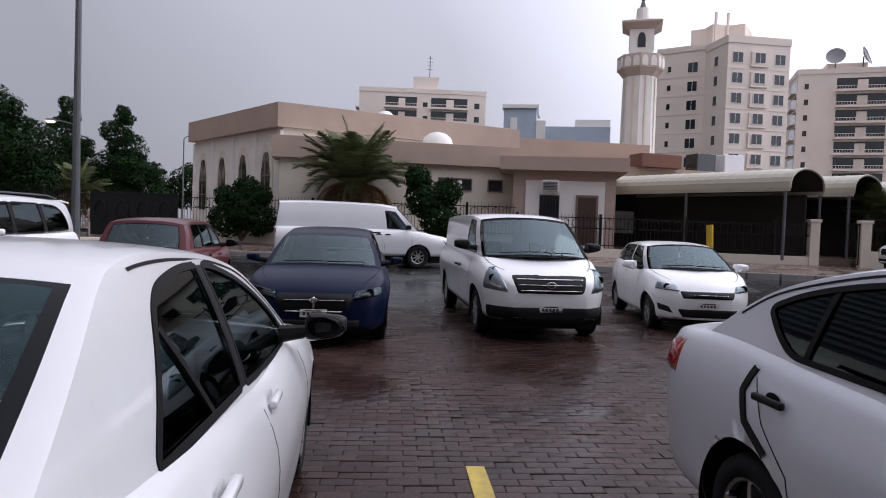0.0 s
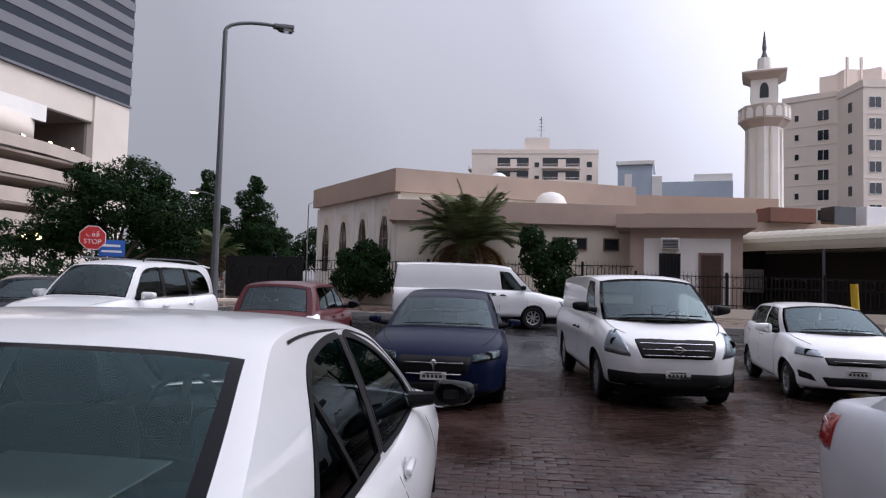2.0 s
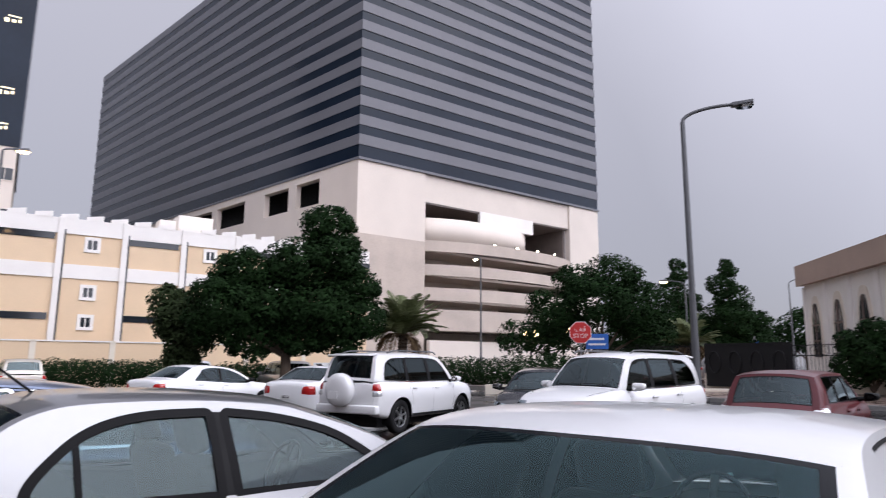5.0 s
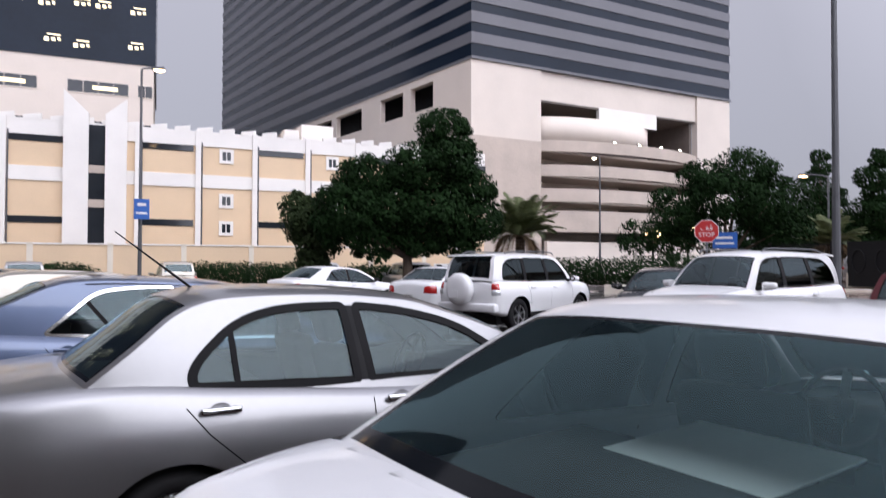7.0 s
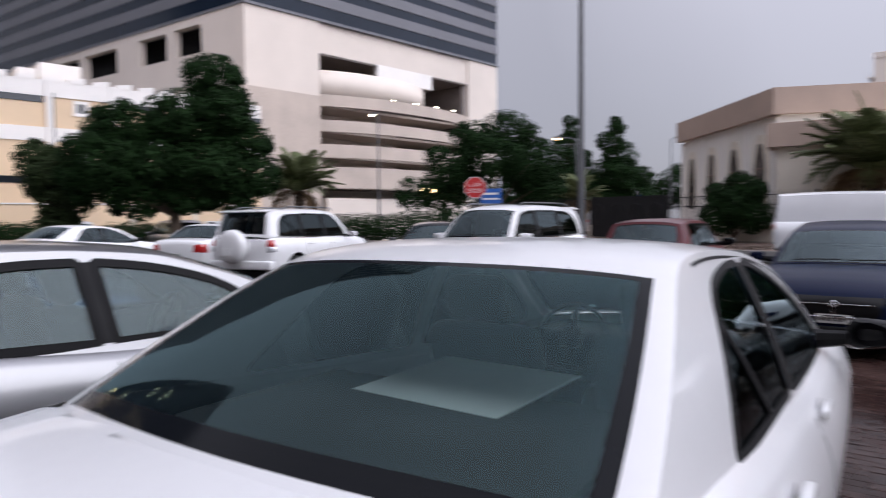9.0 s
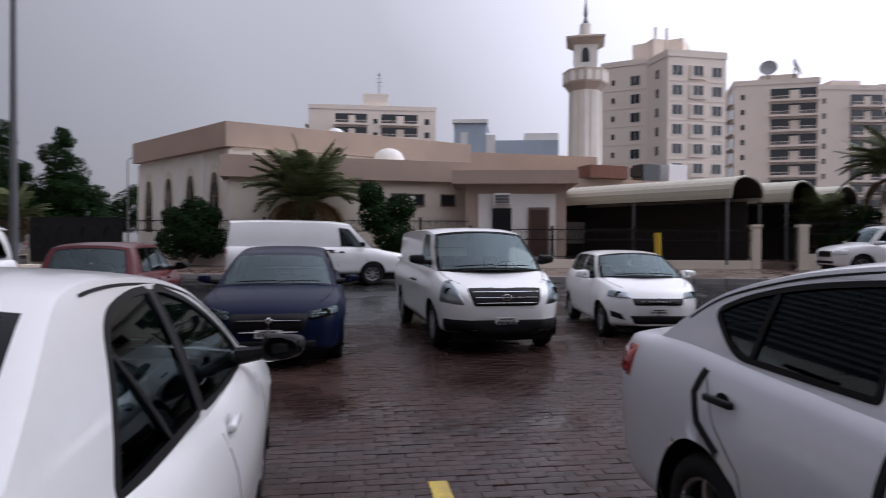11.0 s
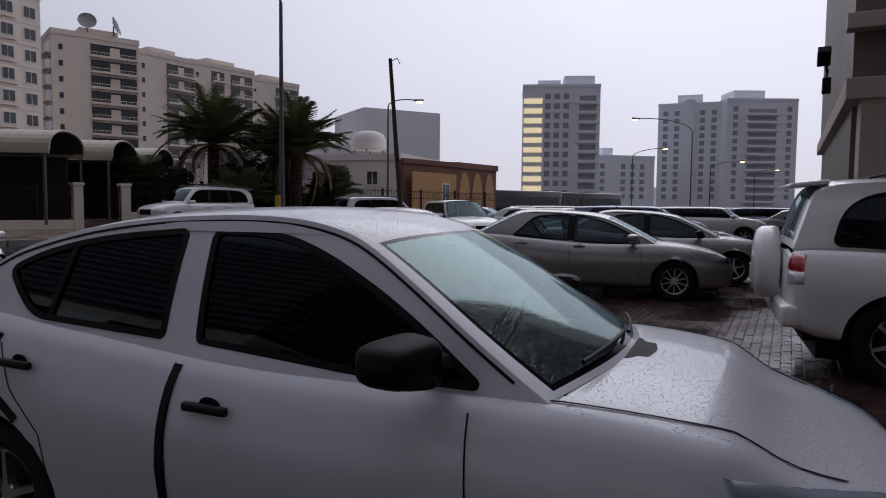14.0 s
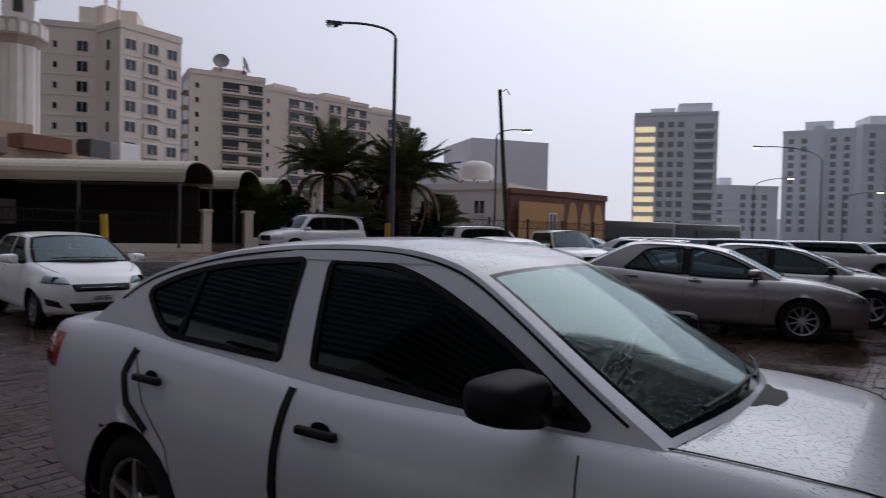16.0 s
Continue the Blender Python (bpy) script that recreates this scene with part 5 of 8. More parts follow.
E_SPEC = dict(wb=3.43, r=0.36, arch=1.14,
              plan=[(-2.75, 0.93), (-2.7, 0.97), (-2.5, 0.99), (0.5, 1.0), (1.7, 0.99), (2.4, 0.95), (2.72, 0.86), (2.85, 0.76)],
              top=[(-2.75, 1.2), (-2.6, 1.22), (1.0, 1.20), (1.75, 1.16), (2.3, 1.05), (2.7, 0.98), (2.85, 0.90)],
              bot=[(-2.75, 0.42), (-2.3, 0.36), (2.3, 0.36), (2.85, 0.42)],
              cols=[(1.72, 1.02, 0), (1.45, 0.86, 0), (0.72, 0.62, 1), (0.60, 0.52, 0), (-1.0, -1.0, 0), (-2.55, -2.5, 0), (-2.72, -2.62, 0)],
              rail_z=[(1.02, 1.88), (0.4, 1.95), (-1.5, 1.97), (-2.62, 1.93)], rail_y=[(1.02, 0.74), (0.0, 0.78), (-2.62, 0.78)], roof_crown=0.09, bulge=0.1, rbulge=0.02, top_rbulge=0.02, rg0=0.15, rg1=0.8, rg_u=0.8, h1=0.82,
              seams=[[(1.50, 1.15), (1.50, 0.5), (1.2, 0.42)], [(0.62, 1.19), (0.62, 0.42)], [(0.55, 1.19), (0.55, 0.42)], [(-0.65, 1.2), (-0.65, 0.42)]],
              handles=[(0.72, 1.05), (0.42, 1.05)], handle_mat=M_PLASTIC, mirror=(1.35, 1.30), mirror_mat=M_PLASTIC, side_trim=[[(0.5, 1.10), (-1.4, 1.12), 0.04]],
              headlamp=[(0.66, 0.72), (0.90, 0.74), (0.90, 0.92), (0.68, 0.92)], taillamp=[([(0.88, 1.0), (0.97, 1.0), (0.97, 1.35), (0.88, 1.35)], M_REDLAMP)],
              front_panels=[([(-0.9, 0.44), (0.9, 0.44), (0.92, 0.64), (-0.92, 0.64)], M_PLASTIC, "front_bumper"), ([(-0.62, 0.66), (0.62, 0.66), (0.62, 0.95), (-0.62, 0.95)], M_PLASTIC, "grille")],
              plate=(0.54, 0), rear_seat=False, seat_x=0.9, shelf=False, wheel=dict(rim=0.60, spokes=8, spoke_w=0.14))
long_van, _ = build_car("cargo_van", E_SPEC, M_WHITE, place(-1.1, 21.7, 10.0), "long white cargo van with black bumper parked by the kerb", "van")
P_SPEC = suv_spec()


def spare_wheel(car_, x, y, z, mat):
    cover = moved(lathe([(0.001, 0.235), (0.10, 0.235), (0.22, 0.228), (0.33, 0.20), (0.37, 0.15), (0.375, 0.04), (0.36, 0.0), (0.001, 0.0)], 32), pose(x, y, z, 0, -90, 0))
    c = part("spare_wheel_cover", cover, mat, car_, "round hard cover over the spare wheel", True)
    part("cover_band", moved(box(-0.20, -0.07, 0.234, -0.03, 0.22, 0.242, 0.003), pose(x, y, z, 0, -90, 0)), mat, c)


def roof_rails(car_, sh, spec):
    rz, ry = curve1(spec["rail_z"]), curve1(spec["rail_y"])
    for sd in (1, -1):
        pts = [(0.45, sd * ry(0.4), rz(0.4) + 0.03)] + [(0.35 - 0.25 * i, sd * ry(0.3), rz(0.35 - 0.25 * i) + 0.075) for i in range(8)] + [(-1.65, sd * ry(-1.6), rz(-1.6) + 0.03)]
        part("roof_rail", tube(pts, 0.017, 6), M_STEEL, car_)


def suv(x, y, h, label, spare=True, paint=M_WHITE, spec=None, fine=True, lift=0.0):
    spec = spec or P_SPEC
    c, sh = build_car("suv", spec, paint, pose(0, 0, lift) @ place(x, y, h), label, "car", fine=fine, glass=M_GLASS_DARK)
    if spare:
        spare_wheel(c, sh.xr - 0.02, 0.12, 0.98, paint)
    roof_rails(c, sh, spec)
    spo = moved(box(-0.20, -0.60, -0.02, 0.12, 0.60, 0.02, 0.015), pose(sh.xr + 0.20, 0, 1.765, 0, -6, 0))
    part("spoiler", spo, paint, c, "", True)
    part("rear_bumper", box(sh.xr - 0.06, -0.85, 0.46, sh.xr + 0.12, 0.85, 0.66, 0.04), paint, c, "", True)
    return c


suv(-12.99, 11.18, 104.0, "white off-road wagon with a covered spare wheel on its tailgate")
suv(-7.35, 11.85, -91.0, "white off-road wagon facing the lane", spare=False)
suv(7.75, -2.35, -84.0, "white off-road wagon with a covered spare wheel and roof rails")
D_SPEC = sedan_spec(wheel=dict(rim=0.68, spokes=10, spoke_w=0.07))
build_car("sedan", D_SPEC, M_GREYMET, place(11.77, 3.0, -76.0), "grey metallic sedan with alloy wheels")

# black edge guards on the small sedan's doors
nsh = Shell(N_SPEC)
for sd in (1, -1):
    for ln in ([(-0.335, 0.955), (-0.36, 0.6), (-0.345, 0.3)], [(-1.29, 0.99), (-1.33, 0.88), (-1.28, 0.76), (-1.13, 0.66)]):
        part("door_edge_guard", nsh.side_line(ln, sd, 0.032, 0.010), M_PLASTIC, small_sedan, "black rubber door edge guard")
    part("side_repeater", moved(lathe([(0.001, 0.016), (0.022, 0.012), (0.032, 0.0)], 12, "y"), pose(1.02, sd * (nsh.side_y(1.02, 0.70) - 0.002), 0.70)), M_LENS, small_sedan)
part("crossbar", Shell(C_SPEC).end_patch([(-0.025, 0.46), (0.025, 0.46), (0.025, 0.68), (-0.025, 0.68)], True, 0.024, 4, 4), M_CHROME, navy_sedan)

# cars across the lanes
RED_SPEC = suv_spec(rail=None, L=4.25, W=1.75, H=1.52, wb=2.5, fo=0.85, r=0.32,
                    top=[(-2.15, 0.86), (-2.1, 0.93), (-1.9, 0.99), (-0.8, 0.98), (0.9, 0.95), (1.2, 0.95), (1.7, 0.86), (1.95, 0.78), (2.1, 0.66)], plan=[(-2.15, 0.70), (-2.1, 0.79), (-1.95, 0.85), (-1.0, 0.875), (0.8, 0.875), (1.6, 0.83), (1.95, 0.7), (2.1, 0.55)],
                    bot=[(-2.15, 0.40), (-1.8, 0.28), (1.8, 0.26), (2.1, 0.34)], cols=[(1.05, 0.45, 0), (0.82, 0.3, 0), (-0.05, -0.1, 1), (-0.15, -0.2, 0), (-0.95, -0.95, 1), (-1.05, -1.02, 0), (-1.7, -1.5, 1), (-2.1, -1.8, 0)],
                    rail_z=[(0.45, 1.40), (0.0, 1.45), (-1.2, 1.45), (-1.8, 1.40)], rail_y=[(0.45, 0.58), (-0.6, 0.6), (-1.8, 0.57)], handles=[(0.05, 0.84), (-0.9, 0.86)], mirror=(0.78, 1.03), sill=0.3,
                    headlamp=[(0.45, 0.62), (0.78, 0.64), (0.76, 0.78), (0.48, 0.76)], taillamp=[([(0.55, 0.74), (0.83, 0.74), (0.81, 0.95), (0.60, 0.95)], M_REFLECT), ([(0.53, 0.68), (0.84, 0.68), (0.84, 0.735), (0.53, 0.735)], M_REDLAMP)],
                    front_panels=[([(-0.4, 0.5), (0.4, 0.5), (0.4, 0.64), (-0.4, 0.64)], M_PLASTIC, "grille")], bars=[(0.4, 0.57, 0.01)], plate=(0.45, 0.72), mirror_mat=M_PLASTIC,
                    seams=[[(0.84, 0.93), (0.8, 0.35)], [(-0.1, 0.97), (-0.1, 0.35)], [(-1.0, 0.98), (-0.9, 0.6)]])
build_car("hatchback", RED_SPEC, M_RED, place(-4.25, 13.0, 95.0), "dark red hatchback seen from behind", glass=M_GLASS, fine=True)
build_car("sedan", D_SPEC, M_BLACKCAR, place(-10.2, 13.3, -62.0), "black sedan parked between two white wagons", fine=True)
build_car("sedan", W_SPEC, M_WHITE, place(-16.9, 11.9, 112.0), "white sedan with red tail lamps under the tree", fine=True)
build_car("sedan", W_SPEC, M_WHITE, place(-20.3, 9.6, 105.0), "older white sedan under the tree", fine=False)
BLUE_SPEC = sedan_spec(frame_mat=M_CHROME, L=4.9, W=1.86, H=1.45, wb=2.85)
build_car("sedan", BLUE_SPEC, M_BLUE, place(-6.85, 1.55, 84.0), "steel blue sedan with chrome window trim")
build_car("sedan", D_SPEC, M_BEIGECAR, place(-9.6, 1.2, 84.0), "pale gold sedan in the parking row", fine=False)
build_car("sedan", D_SPEC, M_BLACKCAR, place(-12.4, 0.6, 84.0), "black sedan in the parking row", fine=False)
EST_SPEC = suv_spec(rail=None, L=4.7, W=1.8, H=1.6, wb=2.7)
for x, y, h, pt, lb in ((-35.0, 7.6, 172, M_BEIGECAR, "pale gold estate by the wall"), (-34.5, 1.2, 178, M_GREYMET, "grey estate by the wall"), (-33.5, 14.6, 170, M_WHITE, "white estate beyond the hedge"), (-30.0, 18.2, 165, M_GREYMET, "grey estate near the roundabout")):
    build_car("estate_car", P_SPEC, pt, pose(x, y, -0.2, 0, 0, h), lb, fine=False, glass=M_GLASS_DARK)
build_car("estate_car", P_SPEC, M_BLACKCAR, pose(-14.5, 24.5, 0.0, 0, 0, 160), "dark wagon passing the roundabout", fine=False, glass=M_GLASS_DARK)
build_car("suv", P_SPEC, M_GREYMET, pose(-17.5, 42.0, 0.3, 0, 0, 100), "grey wagon far down the road", fine=False, glass=M_GLASS_DARK)
# rows in the lot across
build_car("sedan", W_SPEC, M_GREYMET, place(14.9, 2.3, -78.0), "silver-grey sedan in the second row", fine=True)
build_car("sedan", S_SPEC, M_BLACKCAR, place(19.0, 2.9, -80.0), "black sedan in the third row", fine=True)
build_car("sedan", W_SPEC, M_WHITE, place(14.8, 8.6, -120.0), "pale sedan across the lane", fine=True)
suv(19.4, 21.4, 170.0, "white off-road wagon by the fence", spare=False, fine=False, lift=0.24)
suv(26.5, 16.9, -30.0, "white wagon by the far fence", spare=False, fine=False)
pickup, psh = build_car("pickup_truck", suv_spec(rail=None, L=5.1, H=1.75, wb=3.0, cols=[(1.12, 0.62, 0), (0.92, 0.46, 0), (0.0, -0.06, 1), (-0.10, -0.15, 0), (-0.85, -0.82, 1), (-1.0, -0.92, 0)], rail_z=[(0.62, 1.66), (0.2, 1.69), (-0.92, 1.67)], rail_y=[(0.62, 0.64), (-0.92, 0.64)]), M_WHITE, place(21.4, 10.6, -125.0), "white double-cab pickup truck", fine=False, glass=M_GLASS)
random.seed(11)
lot_paints = [M_WHITE, M_WHITE, M_WHITE, M_GREYMET, M_SILVER, M_BLACKCAR, M_BEIGECAR, M_BLUE]
protos = {}
for row, (bx, by, dx, dy, n) in enumerate(((24.5, 4.4, 2.0, 1.6, 5), (31.0, 14.5, 2.75, -1.2, 4), (30.0, 3.0, 0.5, 2.7, 4), (38.0, 12.5, 2.4, -1.0, 5), (36.0, -1.0, 0.5, 2.8, 5), (43.0, 4.0, 2.6, -0.8, 5), (45.0, 15.5, 2.7, -0.6, 6), (55.0, -1.0, 1.0, 2.9, 5), (66.0, 0.0, 1.0, 2.9, 5), (62.0, 18.5, 2.8, -0.3, 4))):
    for k in range(n):
        pt = random.choice(lot_paints)
        kind = random.choice(("sedan", "sedan", "suv"))
        m_ = pose(bx + dx * k + random.uniform(-0.2, 0.2), by + dy * k + random.uniform(-0.3, 0.3), 0.0, 0, 0, random.choice((-82, -80, 98)) + random.uniform(-3, 3))
        if (kind, pt.name) in protos:
            copy_thing(protos[(kind, pt.name)], m_)
        else:
            protos[(kind, pt.name)] = build_car(kind, D_SPEC if kind == "sedan" else EST_SPEC, pt, m_, pt.name.replace("_paint", "").replace("_", " ") + (" sedan parked in the far rows" if kind == "sedan" else " wagon parked in the far rows"), group="cars in the far rows", fine=False, glass=M_GLASS_DARK)[0]
for x, y in ((62.0, 24.0), (74.0, 20.5)):
    bus = thing("bus", pose(x, y, 0, 0, 0, -28), "dark parked coach at the end of the lot", "bus")
    part("body", box(-5, -1.25, 0.4, 5, 1.25, 3.1, 0.15), M_BLACKCAR, bus, "", True)
    part("window_band", join(box(-4.6, -1.27, 1.5, 4.6, -1.245, 2.5), box(4.99, -1.1, 1.3, 5.02, 1.1, 2.7)), M_DARKWIN, bus)
    for q in (-3.2, 3.2):
        for sd in (-1, 1):
            part("wheel", moved(lathe([(0.001, -0.14), (0.45, -0.14), (0.5, -0.08), (0.5, 0.08), (0.45, 0.14), (0.001, 0.14)], 18, "y"), pose(q, sd * 1.1, 0.5)), M_TYRE, bus)

# ---- buildings ----
def facing(p0, p1, z=0.0):
    """A frame whose x runs along a front from its left end to its right end, y into the building."""
    return pose(p0[0], p0[1], z, 0, 0, math.degrees(math.atan2(p1[1] - p0[1], p1[0] - p0[0])))


def span(p0, p1):
    return math.hypot(p1[0] - p0[0], p1[1] - p0[1])


SHARED = {}


def piece(name, key, geo, mat, parent, loc, rz=0.0, label=""):
    """A part on shared mesh data at a place of its parent."""
    if key not in SHARED:
        me = bpy.data.meshes.new(name)
        v, f = geo()
        me.from_pydata([tuple(q) for q in v], [], f)
        me.materials.append(mat)
        SHARED[key] = me
    ob = new(name, SHARED[key])
    ob.parent, ob.location, ob.rotation_euler = parent, loc, (0, 0, radians(rz))
    if label:
        ob["label"] = label
    return ob


def frame_geo(w, h, t, d, out=0.05):
    """A rectangular frame standing round a window of w by h, front at -y."""
    return join(box(-w / 2 - t, -out, -t, -w / 2, d, h + t), box(w / 2, -out, -t, w / 2 + t, d, h + t), box(-w / 2, -out, -t, w / 2, d, 0), box(-w / 2, -out, h, w / 2, d, h + t))


def window(parent, x, y, z, w, h, frame_mat=M_WHITEBAND, pane_mat=M_DARKWIN, rz=0.0, split=1, t=0.08):
    key = ("win", round(w, 2), round(h, 2), frame_mat.name, round(t, 2), split)
    fr = piece("window", key, lambda: join(frame_geo(w, h, t, 0.06), *[box(-w / 2 + w * (i + 1) / (split + 1) - 0.03, -0.035, 0, -w / 2 + w * (i + 1) / (split + 1) + 0.03, 0.04, h) for i in range(split)]), frame_mat, parent, (x, y, z), rz)
    piece("pane", ("pane", round(w, 2), round(h, 2), pane_mat.name), lambda: box(-w / 2, -0.012, 0, w / 2, 0.03, h), pane_mat, fr, (0, 0, 0))
    return fr


def slab_building(name, label, p0, p1, depth, z0, z1, wall_mat, category="building", roof=None):
    b = thing(name, facing(p0, p1, z0), label, category)
    w = span(p0, p1)
    part("wall", box(0, 0, 0, w, depth, z1 - z0), wall_mat, b)
    if roof:
        part("parapet", join(box(-0.1, -0.12, z1 - z0 - roof, w + 0.1, 0.2, z1 - z0 + 0.05), box(-0.1, depth - 0.2, z1 - z0 - roof, w + 0.1, depth + 0.1, z1 - z0 + 0.05),
                             box(-0.12, 0.2, z1 - z0 - roof, 0.15, depth - 0.2, z1 - z0 + 0.05), box(w - 0.15, 0.2, z1 - z0 - roof, w + 0.12, depth - 0.2, z1 - z0 + 0.05)), wall_mat, b)
    return b, w


# pavement, kerb and raised forecourt of the mosque
KERB = [(-26.0, 27.5), (-16.0, 26.0), (-6.3, 25.0), (5.0, 22.8), (13.9, 20.8), (24.0, 18.4), (44.0, 14.0)]
FENCE = [(-22.0, 33.0), (-14.0, 31.4), (-7.0, 30.0), (5.0, 27.2), (16.5, 24.9), (18.1, 24.2), (26.0, 22.4), (44.0, 18.6)]


def line_at(line, x):
    for (xa, ya), (xb, yb) in zip(line, line[1:]):
        if xa <= x <= xb:
            return ya + (yb - ya) * (x - xa) / (xb - xa)
    return line[0][1] if x < line[0][0] else line[-1][1]


px_ = [-26 + i * 2 for i in range(36)]
v_, f_ = [], []
for x in px_:
    k, e = line_at(KERB, x), line_at(FENCE, x)
    v_ += [(x, k, 0.12), (x, k, 0.33), (x, e, 0.50), (x, e + 0.02, 0.50)]
for i in range(len(px_) - 1):
    for j in range(3):
        f_.append((i * 4 + j, (i + 1) * 4 + j, (i + 1) * 4 + j + 1, i * 4 + j + 1))
tagged(mesh_object("pavement", v_, f_, M_SIDEWALK), "wet brown tiled pavement by the road", "pavement", kind="structure")
kerb_root = thing("kerb", Matrix.Identity(4), "row of worn concrete kerb stones along the road", "kerb", kind="structure")
for i in range(60):
    x = -25.5 + i * 1.05
    y = line_at(KERB, x)
    a = math.degrees(math.atan2(line_at(KERB, x + 0.5) - line_at(KERB, x - 0.5), 1.0))
    piece("kerb_stone", ("kerbstone",), lambda: box(-0.505, -0.15, 0.0, 0.505, 0.0, 0.25, 0.02), M_KERB, kerb_root, (x, y, 0.10), a)
forecourt = prism([(-22, 33.2), (-14, 31.6), (-7, 30.2), (5, 27.4), (16.3, 25.1), (30, 22.2), (44, 19.0), (60, 60), (-30, 60)], 0.3, 0.80)
tagged(mesh_object("forecourt", forecourt[0], forecourt[1], M_SIDEWALK), "raised paved forecourt behind the iron fence", "pavement", kind="structure")

# iron fence on a rendered plinth
def fence_run(p0, p1, label, zb=0.48, plinth=0.66, rail=1.35, plinth_mat=M_CREAM, pickets=True, step=0.15):
    w = span(p0, p1)
    f = thing("fence", facing(p0, p1, zb), label, "fence")
    part("plinth", box(0, -0.12, 0, w, 0.12, plinth, 0.015), plinth_mat, f, "cream rendered plinth")
    for z in (plinth + 0.12, plinth + rail - 0.55, plinth + rail - 0.12):
        part("rail", box(0, -0.02, z, w, 0.02, z + 0.035), M_IRON, f)
    n = int(w / step)
    for i in range(n):
        piece("picket", ("picket", rail, plinth), lambda: join(tube([(0, 0, plinth), (0, 0, plinth + rail - 0.1), (0, 0, plinth + rail + 0.08)], [0.011, 0.011, 0.002], 5)), M_IRON, f, (step * (i + 0.5), 0, 0))
    m = int(w / 0.45)
    for i in range(m):
        piece("iron_loop", ("loop", rail, plinth), lambda: tube([(0.15 * math.cos(t * math.pi / 8), 0, plinth + rail - 0.33 + 0.19 * math.sin(t * math.pi / 8)) for t in range(17)], 0.012, 5, False), M_IRON, f, (0.45 * (i + 0.5), -0.025, 0))
    for i in range(int(w / 3.4) + 1):
        piece("post", ("fpost", rail, plinth), lambda: box(-0.05, -0.05, plinth, 0.05, 0.05, plinth + rail + 0.06, 0.008), M_IRON, f, (min(w - 0.06, 0.06 + i * 3.4), 0, 0))
    return f


for a, b, ph in zip(FENCE[1:4], FENCE[2:5], (0.70, 0.70, 0.36)):
    fence_run(a, b, plinth=ph, label="black wrought-iron fence on a cream plinth before the mosque")
gate_sheet = thing("sheet_gate", facing((-13.8, 31.25), (-9.7, 30.4), 0.5), "black sheet-metal gate with iron scrolls", "gate")
part("infill_panel", box(0, -0.2, 0.1, 4.2, -0.16, 2.0), M_IRON, gate_sheet)
for k in range(4):
    part("scroll", tube([(0.5 + k * 1.05 + 0.3 * math.cos(t * math.pi / 8), -0.24, 1.2 + 0.5 * math.sin(t * math.pi / 8)) for t in range(17)], 0.025, 5), M_IRON, gate_sheet)
part("gate_rail", box(0, -0.23, 1.98, 4.2, -0.14, 2.06), M_IRON, gate_sheet)
fence_run(FENCE[5], FENCE[6], "black wrought-iron fence beyond the gate", step=0.18)
fence_run(FENCE[6], FENCE[7], "black wrought-iron fence along the far forecourt", step=0.22)
fence_run((-21.5, 33.4), (-14.2, 31.6), "black iron gate panels by the roundabout", step=0.12, plinth=0.2, rail=1.9, plinth_mat=M_KERB)
for x, y in ((16.5, 24.9), (18.1, 24.2)):
    gp = thing("gate_post", pose(x, y, 0.45, 0, 0, -13), "cream rendered gate post with a flat cap", "post", "gate posts")
    part("shaft", box(-0.18, -0.18, 0, 0.18, 0.18, 1.75, 0.015), M_CREAM, gp)
    part("cap", box(-0.22, -0.22, 1.75, 0.22, 0.22, 1.87, 0.015), M_CREAM, gp)
gl = thing("gate_leaf", pose(17.9, 24.2, 0.5, 0, 0, 75), "black iron gate leaf standing open", "gate")
for i in range(11):
    piece("bar", ("gbar",), lambda: tube([(0, 0, 0.1), (0, 0, 1.75)], 0.011, 5), M_IRON, gl, (0.05 + i * 0.13, 0, 0))
part("gate_frame", join(box(0, -0.02, 0.08, 1.4, 0.02, 0.13), box(0, -0.02, 1.65, 1.4, 0.02, 1.70), box(0, -0.02, 0.08, 0.05, 0.02, 1.8), box(1.36, -0.02, 0.08, 1.4, 0.02, 1.8)), M_IRON, gl)

# mosque: tall hall, lower wing, gatehouse
def fascia(parent, w, d, z0, z1, over, mat=M_BAND):
    return part("fascia", join(box(-over, -over, z0, w + over, d + over, z1), box(-over + 0.25, -over + 0.25, z1, w + over - 0.25, d + over - 0.25, z1 + 0.06)), mat, parent, "tan rendered fascia band")


def arch_outline(w, h, n=8):
    """A pointed arch w wide, h high."""
    pts = [(-w / 2, 0), (w / 2, 0), (w / 2, h * 0.62)]
    for i in range(1, n):
        t = i / n
        pts.append((w / 2 * (1 - t) ** 0.6 if t < 1 else 0, h * 0.62 + h * 0.38 * math.sin(t * math.pi / 2)))
    pts.append((0, h))
    return pts + [(-x, z) for x, z in reversed(pts[2:-1])]


def extrude_xz(outline, y0, y1):
    n = len(outline)
    v = [(x, y0, z) for x, z in outline] + [(x, y1, z) for x, z in outline]
    return v, [tuple(range(n)), tuple(reversed(range(n, 2 * n)))] + [(i, i + n, (i + 1) % n + n, (i + 1) % n) for i in range(n)]


HALL_C, HALL_L, HALL_R = (-5.45, 30.4), (-11.9, 38.6), (6.6, 35.6)
hall = thing("mosque_hall", pose(0, 0, 0), "cream mosque hall with pointed windows and a tan roof band", "mosque")
hl_w, hr_w = span(HALL_L, HALL_C), span(HALL_C, HALL_R)
back = (HALL_L[0] + HALL_R[0] - HALL_C[0], HALL_L[1] + HALL_R[1] - HALL_C[1])
cx_, cy_ = (HALL_L[0] + HALL_R[0]) / 2, (HALL_L[1] + HALL_R[1]) / 2


